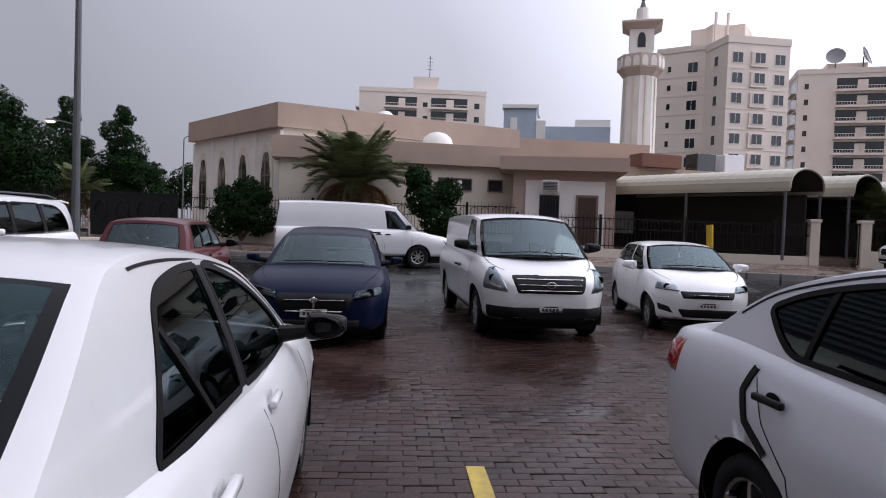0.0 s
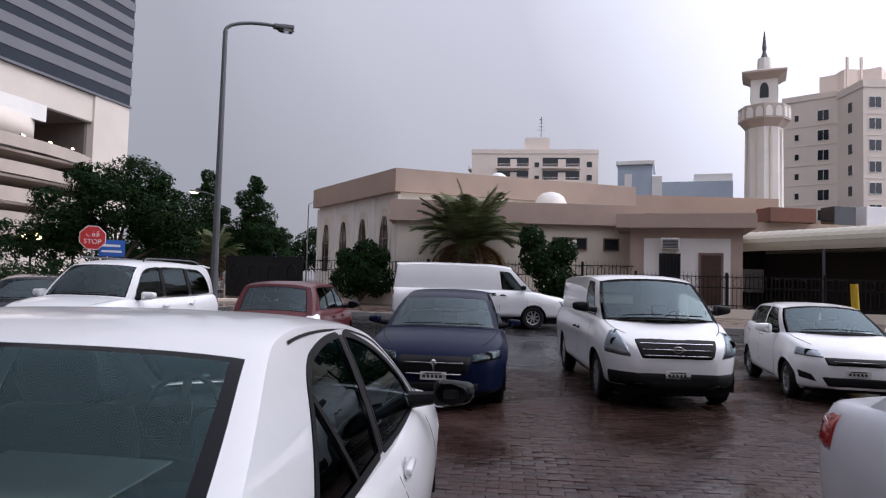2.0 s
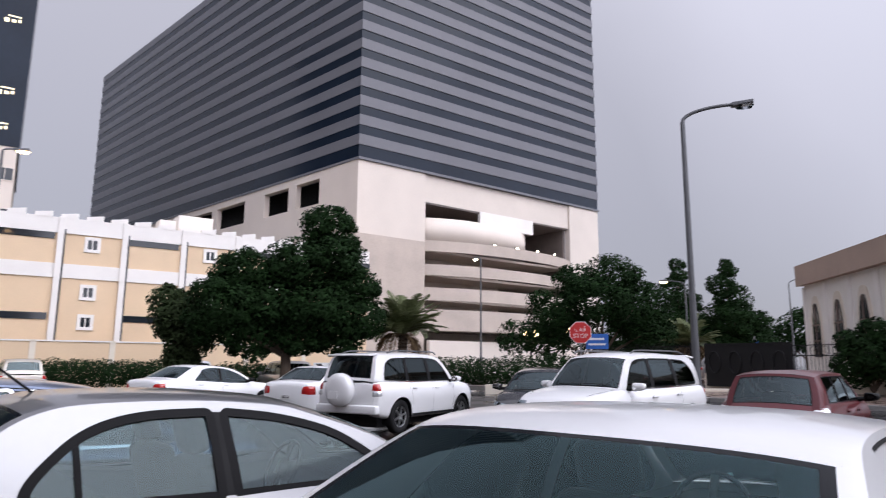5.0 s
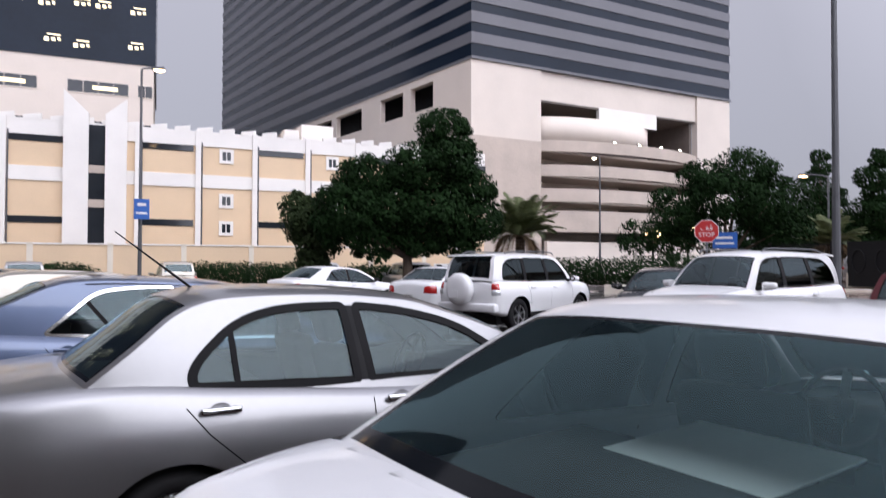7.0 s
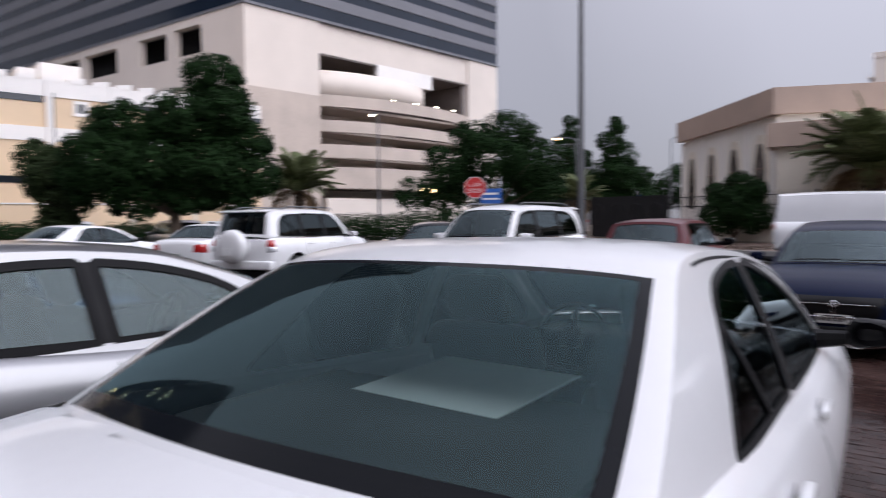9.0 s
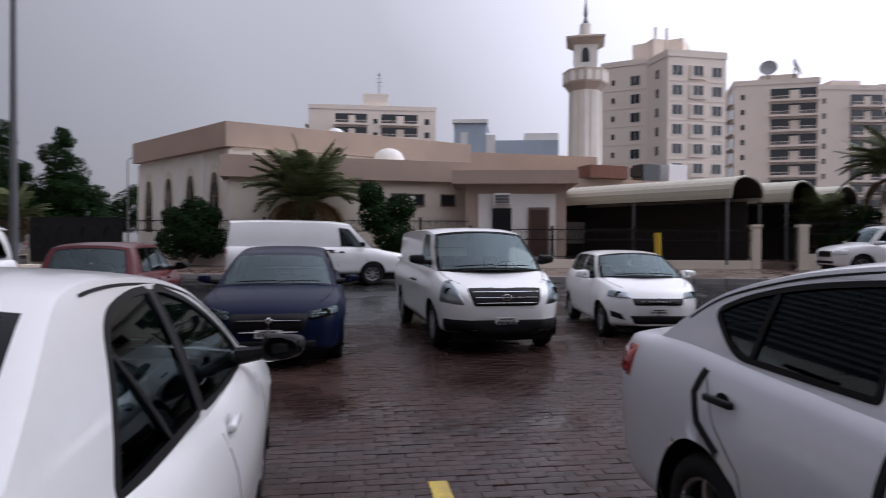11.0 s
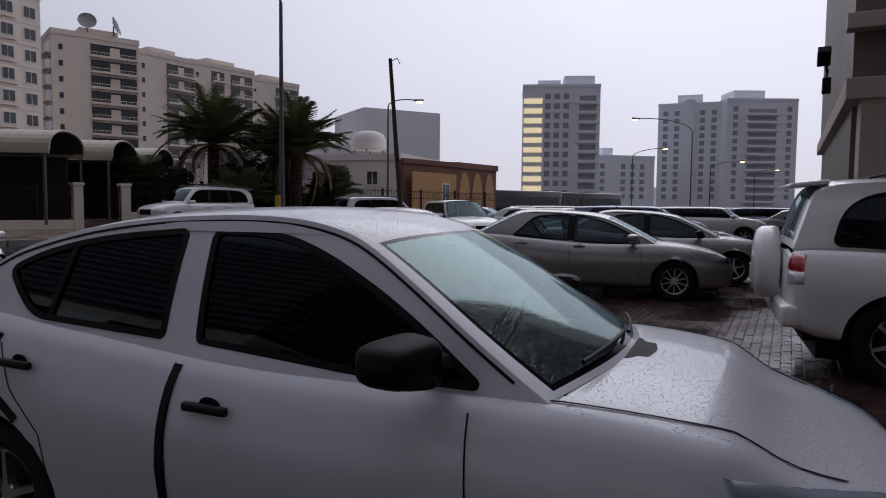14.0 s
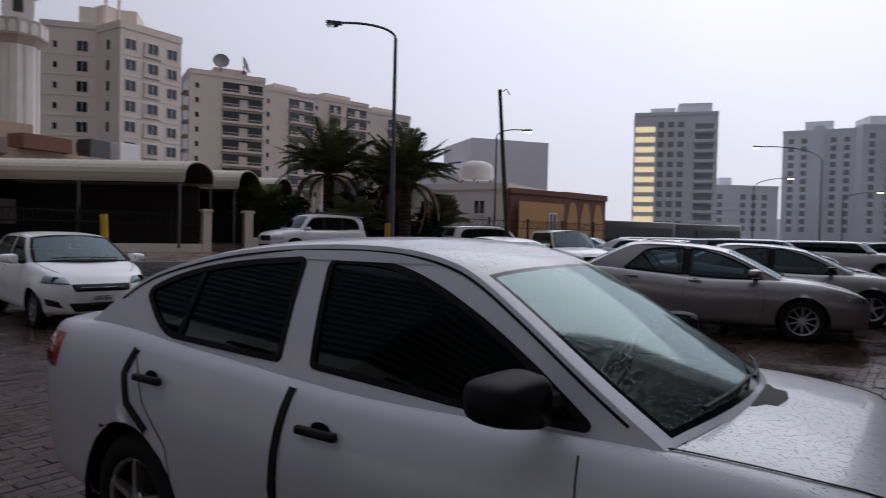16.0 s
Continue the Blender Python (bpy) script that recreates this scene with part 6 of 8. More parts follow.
def grown(pts, d):
    c = Vector((sum(p[0] for p in pts) / len(pts), sum(p[1] for p in pts) / len(pts)))
    return [tuple(c + (Vector(p) - c) * (1 + d / (Vector(p) - c).length)) for p in pts]


plan_ = [HALL_C, HALL_R, back, HALL_L]
part("wall", prism(grown(plan_, -0.45), 0.7, 5.84), M_OFFWHITE, hall)
part("fascia", prism(plan_, 5.80, 6.90), M_BAND, hall, "tan rendered fascia band")
part("roof", prism(grown(plan_, -0.5), 6.90, 6.96), M_CREAM, hall)
lf = facing(HALL_L, HALL_C)
for i in range(4):
    x = hl_w * (0.14 + 0.235 * i)
    p = lf @ Vector((x, 0.40, 2.0))
    rz = math.degrees(math.atan2(HALL_C[1] - HALL_L[1], HALL_C[0] - HALL_L[0]))
    su = piece("arch_surround", ("asur",), lambda: extrude_xz(arch_outline(1.25, 3.15), -0.10, 0.05), M_CREAM, hall, p, rz)
    piece("arch_window", ("awin",), lambda: extrude_xz(arch_outline(0.85, 2.75), -0.13, -0.10), M_DARKWIN, su, (0, 0, 0))
    piece("window_bar", ("abar",), lambda: join(box(-0.03, -0.16, 0, 0.03, -0.13, 2.7), box(-0.42, -0.16, 0.8, 0.42, -0.13, 0.86), box(-0.42, -0.16, 1.6, 0.42, -0.13, 1.66)), M_DARKTRIM, su, (0, 0, 0))
for i in range(5):
    p = lf @ Vector((hl_w * (0.025 + 0.235 * i), 0.38, 0.7))
    piece("pilaster", ("pil",), lambda: box(-0.16, -0.12, 0, 0.16, 0.1, 5.0, 0.01), M_WHITEBAND, hall, p, rz)

wing = thing("mosque_wing", facing((-5.5, 29.3), (5.6, 30.3)), "low cream mosque wing with small barred windows", "mosque")
part("wall", box(0.35, 0.35, 0.7, 11.2, 3.2, 4.35), M_CREAM, wing)
part("fascia", box(0, 0, 4.33, 11.6, 3.3, 5.28), M_BAND, wing, "tan rendered fascia band")
part("coping", box(0.25, 0.25, 5.28, 11.3, 3.2, 5.32), M_CREAM, wing)
for x, w in ((8.25, 1.5), (10.15, 0.62)):
    window(wing, x, 0.33, 3.25, w, 0.48, M_DARKTRIM, split=2 if w > 1 else 0, t=0.05)
win_ac = part("window_air_unit", box(8.15, 0.18, 3.3, 8.55, 0.42, 3.66, 0.02), M_WHITEBAND, wing)

kiosk = thing("gatehouse", facing((4.95, 27.9), (9.15, 27.0)), "small cream gatehouse with tan fascia, door and barred window", "gatehouse")
part("wall", box(0, 0, 0.7, 4.3, 3.4, 4.05), M_BAND, kiosk)
part("front_panel", box(0.55, -0.04, 0.7, 3.85, 0, 3.62), M_WHITEBAND, kiosk, "white rendered panel")
part("fascia", box(-0.55, -0.55, 4.02, 4.75, 3.9, 4.58), M_BAND, kiosk, "tan rendered fascia band")
kd = part("door", box(2.75, -0.075, 0.95, 3.50, -0.02, 2.95, 0.01), M_WOODDOOR, kiosk, "dark brown door")
part("door_frame", join(box(2.66, -0.09, 0.95, 2.75, 0, 3.04), box(3.5, -0.09, 0.95, 3.59, 0, 3.04), box(2.75, -0.09, 2.95, 3.5, 0, 3.04)), M_DARKTRIM, kd)
part("door_handle", box(2.82, -0.12, 1.9, 2.86, -0.07, 2.02), M_STEEL, kd)
kw = part("window", join(box(1.15, -0.07, 1.75, 1.98, -0.02, 3.0)), M_DARKWIN, kiosk)
for i in range(7):
    piece("window_bar", ("kbar",), lambda: box(-0.012, -0.03, 0, 0.012, 0, 1.3), M_IRON, kw, (1.18 + i * 0.13, -0.08, 1.72))
ac = part("air_conditioner", box(1.22, -0.42, 3.16, 1.92, 0.02, 3.62, 0.02), M_WHITEBAND, kiosk, "boxy window air conditioner")
for i in range(6):
    piece("louvre", ("louvre",), lambda: box(0, -0.02, 0, 0.60, 0.01, 0.035), M_STEEL, ac, (1.27, -0.43, 3.21 + i * 0.06))

rear = thing("mosque_rear_block", facing((5.2, 39.0), (15.2, 40.0)), "tan flat-roofed block behind the mosque wing", "building")
part("wall", box(0, 0, 0.7, 10.0, 6, 6.3), M_CREAM, rear)
part("fascia", box(-0.3, -0.3, 5.9, 10.3, 6.3, 6.95), M_BAND, rear)
rear2 = thing("mosque_rear_block", facing((9.0, 33.0), (23.0, 35.5)), "long low tan roofed block behind the canopy", "building")
part("wall", box(0, 0, 0.7, 17.0, 6, 4.3), M_CREAM, rear2)
part("fascia", box(-0.2, -0.2, 4.2, 17.2, 6.2, 4.95), M_BAND, rear2)
part("tiled_slope", moved(prism([(0, 0), (6, 0), (6, 4), (0, 4)], 0, 0.12), pose(1.0, 1.0, 5.0, 8, 0, 0)), M_ORANGE, rear2, "faded terracotta tiled roof")
for i, (x, y, z, sx, sy, sz, mt, lb) in enumerate(((13.5, 33.8, 4.95, 2.4, 1.2, 0.7, M_BRICKBROWN, "rusty rooftop duct unit"), (16.6, 35.2, 4.95, 1.2, 1.0, 1.0, M_DARKWIN, "dark rooftop water tank box"), (18.4, 35.6, 4.95, 1.3, 1.0, 1.05, M_GREYWALL, "grey boxed rooftop air unit"))):
    u = thing("rooftop_unit", pose(x, y, z, 0, 0, 12), lb, "rooftop unit")
    part("casing", box(-sx / 2, -sy / 2, 0, sx / 2, sy / 2, sz, 0.04), mt, u)
    part("feet", join(box(-sx / 2 + 0.1, -sy / 2, -0.02, -sx / 2 + 0.2, sy / 2, 0.03), box(sx / 2 - 0.2, -sy / 2, -0.02, sx / 2 - 0.1, sy / 2, 0.03)), M_STEEL, u)
for x, y, z, r, mt, nm, lb in ((1.9, 31.9, 5.32, 0.75, M_WHITEBAND, "roof_dome", "small white roof dome"), (-0.7, 34.5, 6.96, 0.45, M_GREYWALL, "roof_tank", "grey round roof water tank"), (-4.0, 35.0, 6.96, 0.55, M_CREAM, "roof_tank", "cream round roof water tank")):
    d = thing(nm, pose(x, y, z), lb, "dome" if "dome" in nm else "tank")
    part("shell", lathe([(r, 0), (r * 0.99, r * 0.3), (r * 0.86, r * 0.62), (r * 0.55, r * 0.87), (0.2 * r, r * 0.97), (0.001, r)], 20), mt, d, "", True)

# minaret
mi_ = thing("minaret", pose(20.75, 56.25, 0.6, 0, 0, 25), "tall off-white minaret with a gallery and lantern", "minaret")


def octagon(r, z0, z1, r2=None):
    return lathe([(0.001, z0), (r, z0), (r2 or r, z1), (0.001, z1)], 8)


part("shaft", octagon(1.55, 0, 14.9, 1.42), M_OFFWHITE, mi_)
for a in range(8):
    c, s_ = math.cos(a * math.pi / 4 + math.pi / 8), math.sin(a * math.pi / 4 + math.pi / 8)
    part("shaft_groove", box(-0.09, -0.03, 5, 0.09, 0.03, 14.2), M_CREAM, mi_).matrix_basis = pose(c * 1.40, s_ * 1.40, 0, 0, 0, math.degrees(a * math.pi / 4 + math.pi / 8) + 90)
part("gallery", join(octagon(1.42, 14.3, 14.9, 1.9), octagon(1.98, 14.9, 16.1)), M_CONCRETE, mi_, "stained concrete gallery with arches")
for a in range(8):
    an = a * math.pi / 4 + math.pi / 8
    for dx in (-0.38, 0.38):
        part("gallery_arch", extrude_xz(arch_outline(0.52, 0.85), -0.04, 0.02), M_OFFWHITE, mi_).matrix_basis = pose(math.cos(an) * 1.845 - math.sin(an) * dx, math.sin(an) * 1.845 + math.cos(an) * dx, 15.05, 0, 0, math.degrees(an) + 90)
part("lantern", lathe([(0.001, 16.1), (1.42, 16.1), (1.42, 18.5), (0.001, 18.5)], 4), M_OFFWHITE, mi_)
for a in range(4):
    an = a * math.pi / 2 + math.pi / 4
    part("lantern_window", extrude_xz(arch_outline(0.66, 1.25), -0.03, 0.02), M_DARKWIN, mi_).matrix_basis = pose(math.cos(an) * 1.012, math.sin(an) * 1.012, 16.75, 0, 0, math.degrees(an) + 90)
part("canopy", lathe([(0.001, 18.3), (1.5, 18.3), (2.35, 18.75), (2.35, 18.88), (0.8, 19.3), (0.001, 19.3)], 4), M_CONCRETE, mi_)
part("finial_base", octagon(0.55, 19.1, 20.3, 0.5), M_OFFWHITE, mi_)
part("finial", tube([(0, 0, 20.3), (0, 0, 20.9), (0, 0, 21.2), (0, 0, 22.6)], [0.3, 0.12, 0.18, 0.04], 8), M_STEEL, mi_)

# ribbed barrel canopies
def canopy(p0, axis_deg, length, width, zc, rise, label):
    c = thing("parking_canopy", pose(p0[0], p0[1], 0, 0, 0, axis_deg), label, "canopy", "barrel canopies")
    n = int(length / 0.45)
    for i in range(n):
        def rib():
            def fn(u, v):
                t = math.pi * u
                bulge = 0.035 * math.sin(math.pi * v)
                return 0.45 * v, -math.cos(t) * width / 2, zc + (rise + bulge) * math.sin(t) ** 0.8
            return join(grid(fn, 14, 4))
        piece("roof_sheet", ("rib", width, zc, rise), rib, M_CANOPY, c, (i * 0.45, 0, 0))
    # soffit and screens hold the canopy's inner shade in their dark colour
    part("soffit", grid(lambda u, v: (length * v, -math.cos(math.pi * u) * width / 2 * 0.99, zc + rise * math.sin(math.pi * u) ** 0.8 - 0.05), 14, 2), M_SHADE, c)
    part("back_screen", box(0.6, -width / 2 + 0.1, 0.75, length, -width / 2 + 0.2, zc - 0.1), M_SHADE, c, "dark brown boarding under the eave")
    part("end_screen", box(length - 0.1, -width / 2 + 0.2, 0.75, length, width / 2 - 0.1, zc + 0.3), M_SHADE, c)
    part("end_rim", tube([(0, -math.cos(math.pi * k / 16) * width / 2, zc + rise * math.sin(math.pi * k / 16) ** 0.8) for k in range(17)], 0.05, 6), M_CANOPY, c)
    for sd in (-1, 1):
        part("eave_beam", box(0, sd * width / 2 - 0.05, zc - 0.12, length, sd * width / 2 + 0.05, zc + 0.04), M_CANOPY, c)
        for k in range(int(length / 4.2) + 1):
            piece("column", ("ccol", zc), lambda: tube([(0, 0, 0.7), (0, 0, zc - 0.1)], 0.06, 8), M_STEEL, c, (0.15 + k * 4.1, sd * width / 2, 0))
    return c


canopy((15.9, 24.5), 124, 9.3, 3.0, 3.42, 0.82, "cream ribbed barrel canopy over parking bays")
canopy((19.5, 26.0), 124, 9.3, 3.0, 3.42, 0.82, "cream ribbed barrel canopy over parking bays")
canopy((23.1, 27.8), 124, 9.3, 3.0, 3.42, 0.82, "cream ribbed barrel canopy over parking bays")
# wall colour paints the shade at the back of the canopies
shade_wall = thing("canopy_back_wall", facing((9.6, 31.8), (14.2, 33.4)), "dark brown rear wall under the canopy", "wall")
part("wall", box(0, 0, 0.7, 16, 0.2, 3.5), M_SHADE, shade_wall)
part("notice_board", box(1.0, -0.06, 1.5, 2.9, 0, 2.6, 0.01), M_GREYWALL, shade_wall)

# striped office tower over a parking podium
TC, TR, TL = (-59.9, 45.2), (-54.5, 88.1), (-147.8, 42.6)
TB = (TR[0] + TL[0] - TC[0], TR[1] + TL[1] - TC[1])
tower = thing("office_tower", pose(0, 0, 0), "office tower with navy and grey bands over a cream parking podium", "tower")
rf, lfm = facing(TC, TR), facing(TL, TC)
rw, lw = span(TC, TR), span(TL, TC)
quad = [TC, TR, TB, TL]
zt = 25.35
part("band_base", prism(grown(quad, 0.25), zt - 0.3, zt), M_STRIPE_L, tower)
i = 0
while zt < 60:
    dk = 1.55 if i == 0 else 1.15
    part("glass_band", prism(grown(quad, 0.0), zt, zt + dk), M_STRIPE_D, tower, "dark navy glass band" if i == 0 else "")
    part("spandrel_band", prism(grown(quad, 0.12), zt + dk, zt + dk + 1.28), M_STRIPE_L, tower, "grey spandrel band" if i == 0 else "")
    zt += dk + 1.28
    i += 1
# podium as wall pieces round the ramp opening
pod = thing("parking_podium", rf, "cream clad parking podium with curved ramp decks", "building")
R0, R1 = 9.8, 36.6
for g_ in (box(0, 0, 0, R0, 1.0, 25.05), box(R1, 0, 0, rw, 1.0, 25.05), box(R0, 0.3, 21.5, R1, 1.0, 25.05)):
    part("wall", g_, M_PODIUM, pod)
part("lower_cladding", join(box(0.05, -0.05, 0, R0 - 0.02, 0, 16.3)), M_CONCRETE, pod, "weathered lower cladding")
# dark stone colour on inner walls and soffit paints the ramp opening's shade
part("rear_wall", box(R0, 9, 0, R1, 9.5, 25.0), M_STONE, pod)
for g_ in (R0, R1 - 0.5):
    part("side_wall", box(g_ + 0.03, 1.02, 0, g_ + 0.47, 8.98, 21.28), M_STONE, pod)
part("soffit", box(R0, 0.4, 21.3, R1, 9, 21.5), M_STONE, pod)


def ramp_band(z0, z1, slope=0.0, bulge=2.6, mat=M_CONCRETE, s0=R0, s1=R1, y_in=0.2, t=0.35):
    def ring(y_off):
        def fn(u, v):
            b = bulge * (1 - abs(2 * u - 1) ** 2.4)
            return s0 + (s1 - s0) * u, y_in - b + y_off, z0 + (z1 - z0) * v + slope * u
        return grid(fn, 28, 1)
    outer, inner = ring(0.0), ring(t)
    n = len(outer[0])
    v = outer[0] + inner[0]
    f = outer[1] + [tuple(reversed([k + n for k in q])) for q in inner[1]]
    for k in range(28):
        f += [(2 * k + 1, 2 * k + 3, 2 * k + 3 + n, 2 * k + 1 + n), (2 * k, 2 * k + n, 2 * k + 2 + n, 2 * k + 2)]
    f += [(0, 1, 1 + n, n), (56, 56 + n, 57 + n, 57)]
    return v, f


for z0, z1, nm in ((15.2, 16.6, ""), (12.2, 13.6, ""), (9.1, 10.7, ""), (5.4, 8.0, "")):
    part("ramp_parapet", ramp_band(z0, z1), M_CONCRETE, pod, "", False)
    part("ramp_deck", box(R0, 0.5, z0, R1, 9, z0 + 0.3), M_CONCRETE, pod)
part("curved_wall", ramp_band(16.6, 19.6, 0, 2.2, M_PODIUM, R0 + 0.2, R1 - 8.5, 0.9), M_PODIUM, pod, "white curved upper ramp wall", True)
part("upper_panel", box(R0 + 9.3, 0.25, 19.6, R1 - 7.5, 0.8, 21.6), M_WHITEBAND, pod)
part("core_wall", join(box(R0 + 2, 5.5, 0, R1 - 9.5, 6, 16.5)), M_PODIUM, pod)
part("ground_wall", join(box(R0, -1.2, 0, R1, -0.6, 4.2)), M_PODIUM, pod)
podl = thing("parking_podium", lfm, "cream podium side with dark parking openings", "building")
holes = sorted([(lw - b, lw - a) for a, b in ((7.5, 12.6), (14.3, 20.1), (25.3, 33.4), (34.9, 42.0))])
xs_, geos = 0.0, []
for a, b in holes:
    geos.append(box(xs_, 0, 20.9, a, 0.8, 24.1))
    xs_ = b
geos += [box(xs_, 0, 20.9, lw, 0.8, 24.1), box(0, 0, 24.1, lw, 0.8, 25.05), box(0, 0, 0, lw, 0.8, 20.9)]
for g_ in geos:
    part("wall", g_, M_PODIUM, podl)
# black sheet that puts shade behind the parking openings
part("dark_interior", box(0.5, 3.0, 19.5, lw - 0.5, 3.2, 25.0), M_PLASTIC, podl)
part("deck", box(0.5, 0.8, 20.0, lw - 0.5, 3.0, 20.3), M_CONCRETE, podl)
for k in range(4):
    fl = thing("floodlight", rf @ pose(R0 + 10 + 3.8 * k, -2.2 + 0.35 * abs(k - 1.5), 16.62), "lit white floodlight on the ramp parapet", "lamp", "ramp floodlights")
    part("housing", box(-0.24, -0.16, 0.0, 0.24, 0.1, 0.22, 0.03), M_STEEL, fl)
    part("lens", box(-0.22, -0.185, 0.02, 0.22, -0.165, 0.20), M_LAMPWHITE, fl)

# blue glass office with lit windows, far left
bo = thing("office_block", facing((-95.0, -40.0), (-83.6, 15.9)), "dark blue glass office block with lit windows over cream floors", "building")
bw_ = span((-95.0, -40.0), (-83.6, 15.9))
part("wall", box(0, 0, 0, bw_, 24, 24.8), M_PODIUM, bo)
part("glass_front", box(0.1, -0.1, 24.8, bw_ + 0.2, 24, 62), M_STRIPE_D, bo, "dark blue glass storeys")
random.seed(5)
for r_, z in enumerate((26.3, 30.6, 34.9, 39.2, 43.5)):
    for k in range(14):
        if random.random() < 0.75:
            piece("lit_window", ("lit", r_ % 2), lambda: join(box(-0.8, -0.03, 0.0, -0.35, 0, 0.5), box(-0.1, -0.03, 0.1, 0.3, 0, 0.45), box(-0.5, -0.03, 0.75, 0.8, 0, 0.9), box(0.5, -0.03, 0.2, 0.8, 0, 0.55)), M_LITWIN, bo, (bw_ - 2.2 - k * 2.9 + random.uniform(-0.5, 0.5), -0.12, z + random.uniform(-0.3, 0.3)))
for z in (21.0, 16.4, 12.0):
    for k in range(6):
        window(bo, bw_ - 5.8 - k * 9.2, -0.02, z, 6.2, 1.35, M_PODIUM, M_DARKWIN, split=3)
        piece("lit_window", ("lit2",), lambda: box(-1.4, -0.03, 0.3, 1.2, 0, 0.75), M_LITWIN, bo, (bw_ - 5.0 - k * 9.2, -0.08, z + 0.1))
    window(bo, bw_ - 0.9, -0.02, z, 1.5, 1.35, M_PODIUM, M_DARKWIN)

# peach and white building with notched parapet
SA, SB = (-50.6, -10.0), (-42.6, 33.4)
school = thing("school_building", facing(SA, SB), "peach rendered building with white pilasters and notched parapet", "building")
sw_ = span(SA, SB)
S0 = span(SA, (-48.1, 3.5))
part("wall", box(0, 0, 0, sw_, 14, 9.7), M_PEACH, school)
part("top_band", box(-0.05, -0.10, 9.55, sw_, 0.05, 10.55), M_WHITEBAND, school, "white rendered band")
part("middle_band", box(-0.05, -0.08, 6.7, sw_, 0.04, 7.6), M_WHITEBAND, school, "white rendered band")
for k in range(int(sw_ / 1.45)):
    piece("merlon", ("merlon",), lambda: ([(0, -0.12, 0), (1.0, -0.12, 0), (1.0, -0.12, 0.42), (0, -0.12, 0.26), (0, 0.15, 0), (1.0, 0.15, 0), (1.0, 0.15, 0.42), (0, 0.15, 0.26)], [(0, 1, 2, 3), (5, 4, 7, 6), (3, 2, 6, 7), (0, 3, 7, 4), (1, 5, 6, 2)]) if True else None, M_WHITEBAND, school, (0.2 + k * 1.45, 0, 10.5))
for k in range(-6, 12):
    x = S0 + 8.3 + k * 3.75
    if 0 < x < sw_ and not (S0 - 0.5 < x < S0 + 4.5):
        piece("pilaster", ("spil",), lambda: box(-0.17, -0.22, 0, 0.17, 0, 10.6, 0.01), M_WHITEBAND, school, (x, 0, 0))
        piece("drain_pipe", ("sdr",), lambda: tube([(0, 0, 0), (0, 0, 9.8)], 0.05, 6), M_STEEL, school, (x + 0.24, -0.1, 0))
        if k % 2 == 0 and k >= -1:
            for z in (9.0, 5.9, 4.0):
                window(school, x + 1.85, -0.02, z - 0.35, 0.55, 0.6, M_WHITEBAND, t=0.2)
        else:
            for z in (9.15, 4.05):
                piece("slot_window", ("slot",), lambda: box(-1.6, -0.03, 0, 1.6, 0.02, 0.42), M_DARKWIN, school, (x + 1.85, -0.02, z))
part("tower_pier", join(extrude_xz([(S0 + 0.3, 0), (S0 + 1.7, 0), (S0 + 1.7, 11.1), (S0 + 0.3, 12.5)], -0.5, 0), extrude_xz([(S0 + 2.65, 0), (S0 + 3.9, 0), (S0 + 3.9, 12.2), (S0 + 2.65, 11.1)], -0.5, 0)), M_WHITEBAND, school, "white stair tower piers")
part("stair_window", box(S0 + 1.7, -0.25, 2.4, S0 + 2.65, 0, 10.4), M_DARKWIN, school)
for z in (5.1, 7.3):
    part("stair_spandrel", box(S0 + 1.7, -0.3, z, S0 + 2.65, -0.2, z + 0.5), M_CONCRETE, school)
part("roof_unit", join(box(S0 + 16.0, 3, 9.7, S0 + 18.5, 5, 12.3), box(S0 + 14.5, 2, 9.7, S0 + 15.6, 3.5, 11.6)), M_WHITEBAND, school)
bwall = thing("boundary_wall", facing((-45.6, -12.0), (-39.0, 29.0)), "cream panelled boundary wall", "wall")
bl_ = span((-45.6, -12.0), (-39.0, 29.0))
part("wall", box(0, 0, 0, bl_, 0.25, 2.6), M_PEACH, bwall)
part("coping", box(-0.02, -0.05, 2.6, bl_, 0.3, 2.68), M_WHITEBAND, bwall)
for k in range(int(bl_ / 4)):
    piece("wall_pier", ("wpier",), lambda: box(-0.15, -0.06, 0, 0.15, 0.27, 2.7), M_CREAM, bwall, (2 + 4 * k, 0, 0))


# flats behind the mosque and to the right
def balcony_block(name, label, p0, p1, depth, z1, floors, fh, bays, mat=M_APT, zb=0.0):
    b, w = slab_building(name, label, p0, p1, depth, zb, z1, mat, roof=0.9)
    for k in range(floors):
        z = z1 - zb - 1.4 - (k + 1) * fh
        for x0, x1 in bays:
            a, c = x0 * w, x1 * w
            key = ("bal", name, round(c - a, 2), round(fh, 2))
            bl = piece("balcony", key, lambda: join(box(0, -1.0, 0, c - a, 0, 0.18), box(0, -1.0, 0.18, c - a, -0.92, 0.42), box(0, -0.98, 0.92, c - a, -0.93, 1.0), *[box(q * 0.45, -0.97, 0.4, q * 0.45 + 0.05, -0.94, 0.95) for q in range(int((c - a) / 0.45) + 1)]), mat, b, (a, 0, z))
            # flat dark panel on the uncut wall paints the balcony recess's shade
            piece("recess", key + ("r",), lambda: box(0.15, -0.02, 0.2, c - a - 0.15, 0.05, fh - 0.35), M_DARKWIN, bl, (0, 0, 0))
            piece("balcony_door", key + ("d",), lambda: box((c - a) * 0.42, -0.06, 0.2, (c - a) * 0.62, -0.02, fh - 0.7), mat, bl, (0, 0, 0))
    return b, w


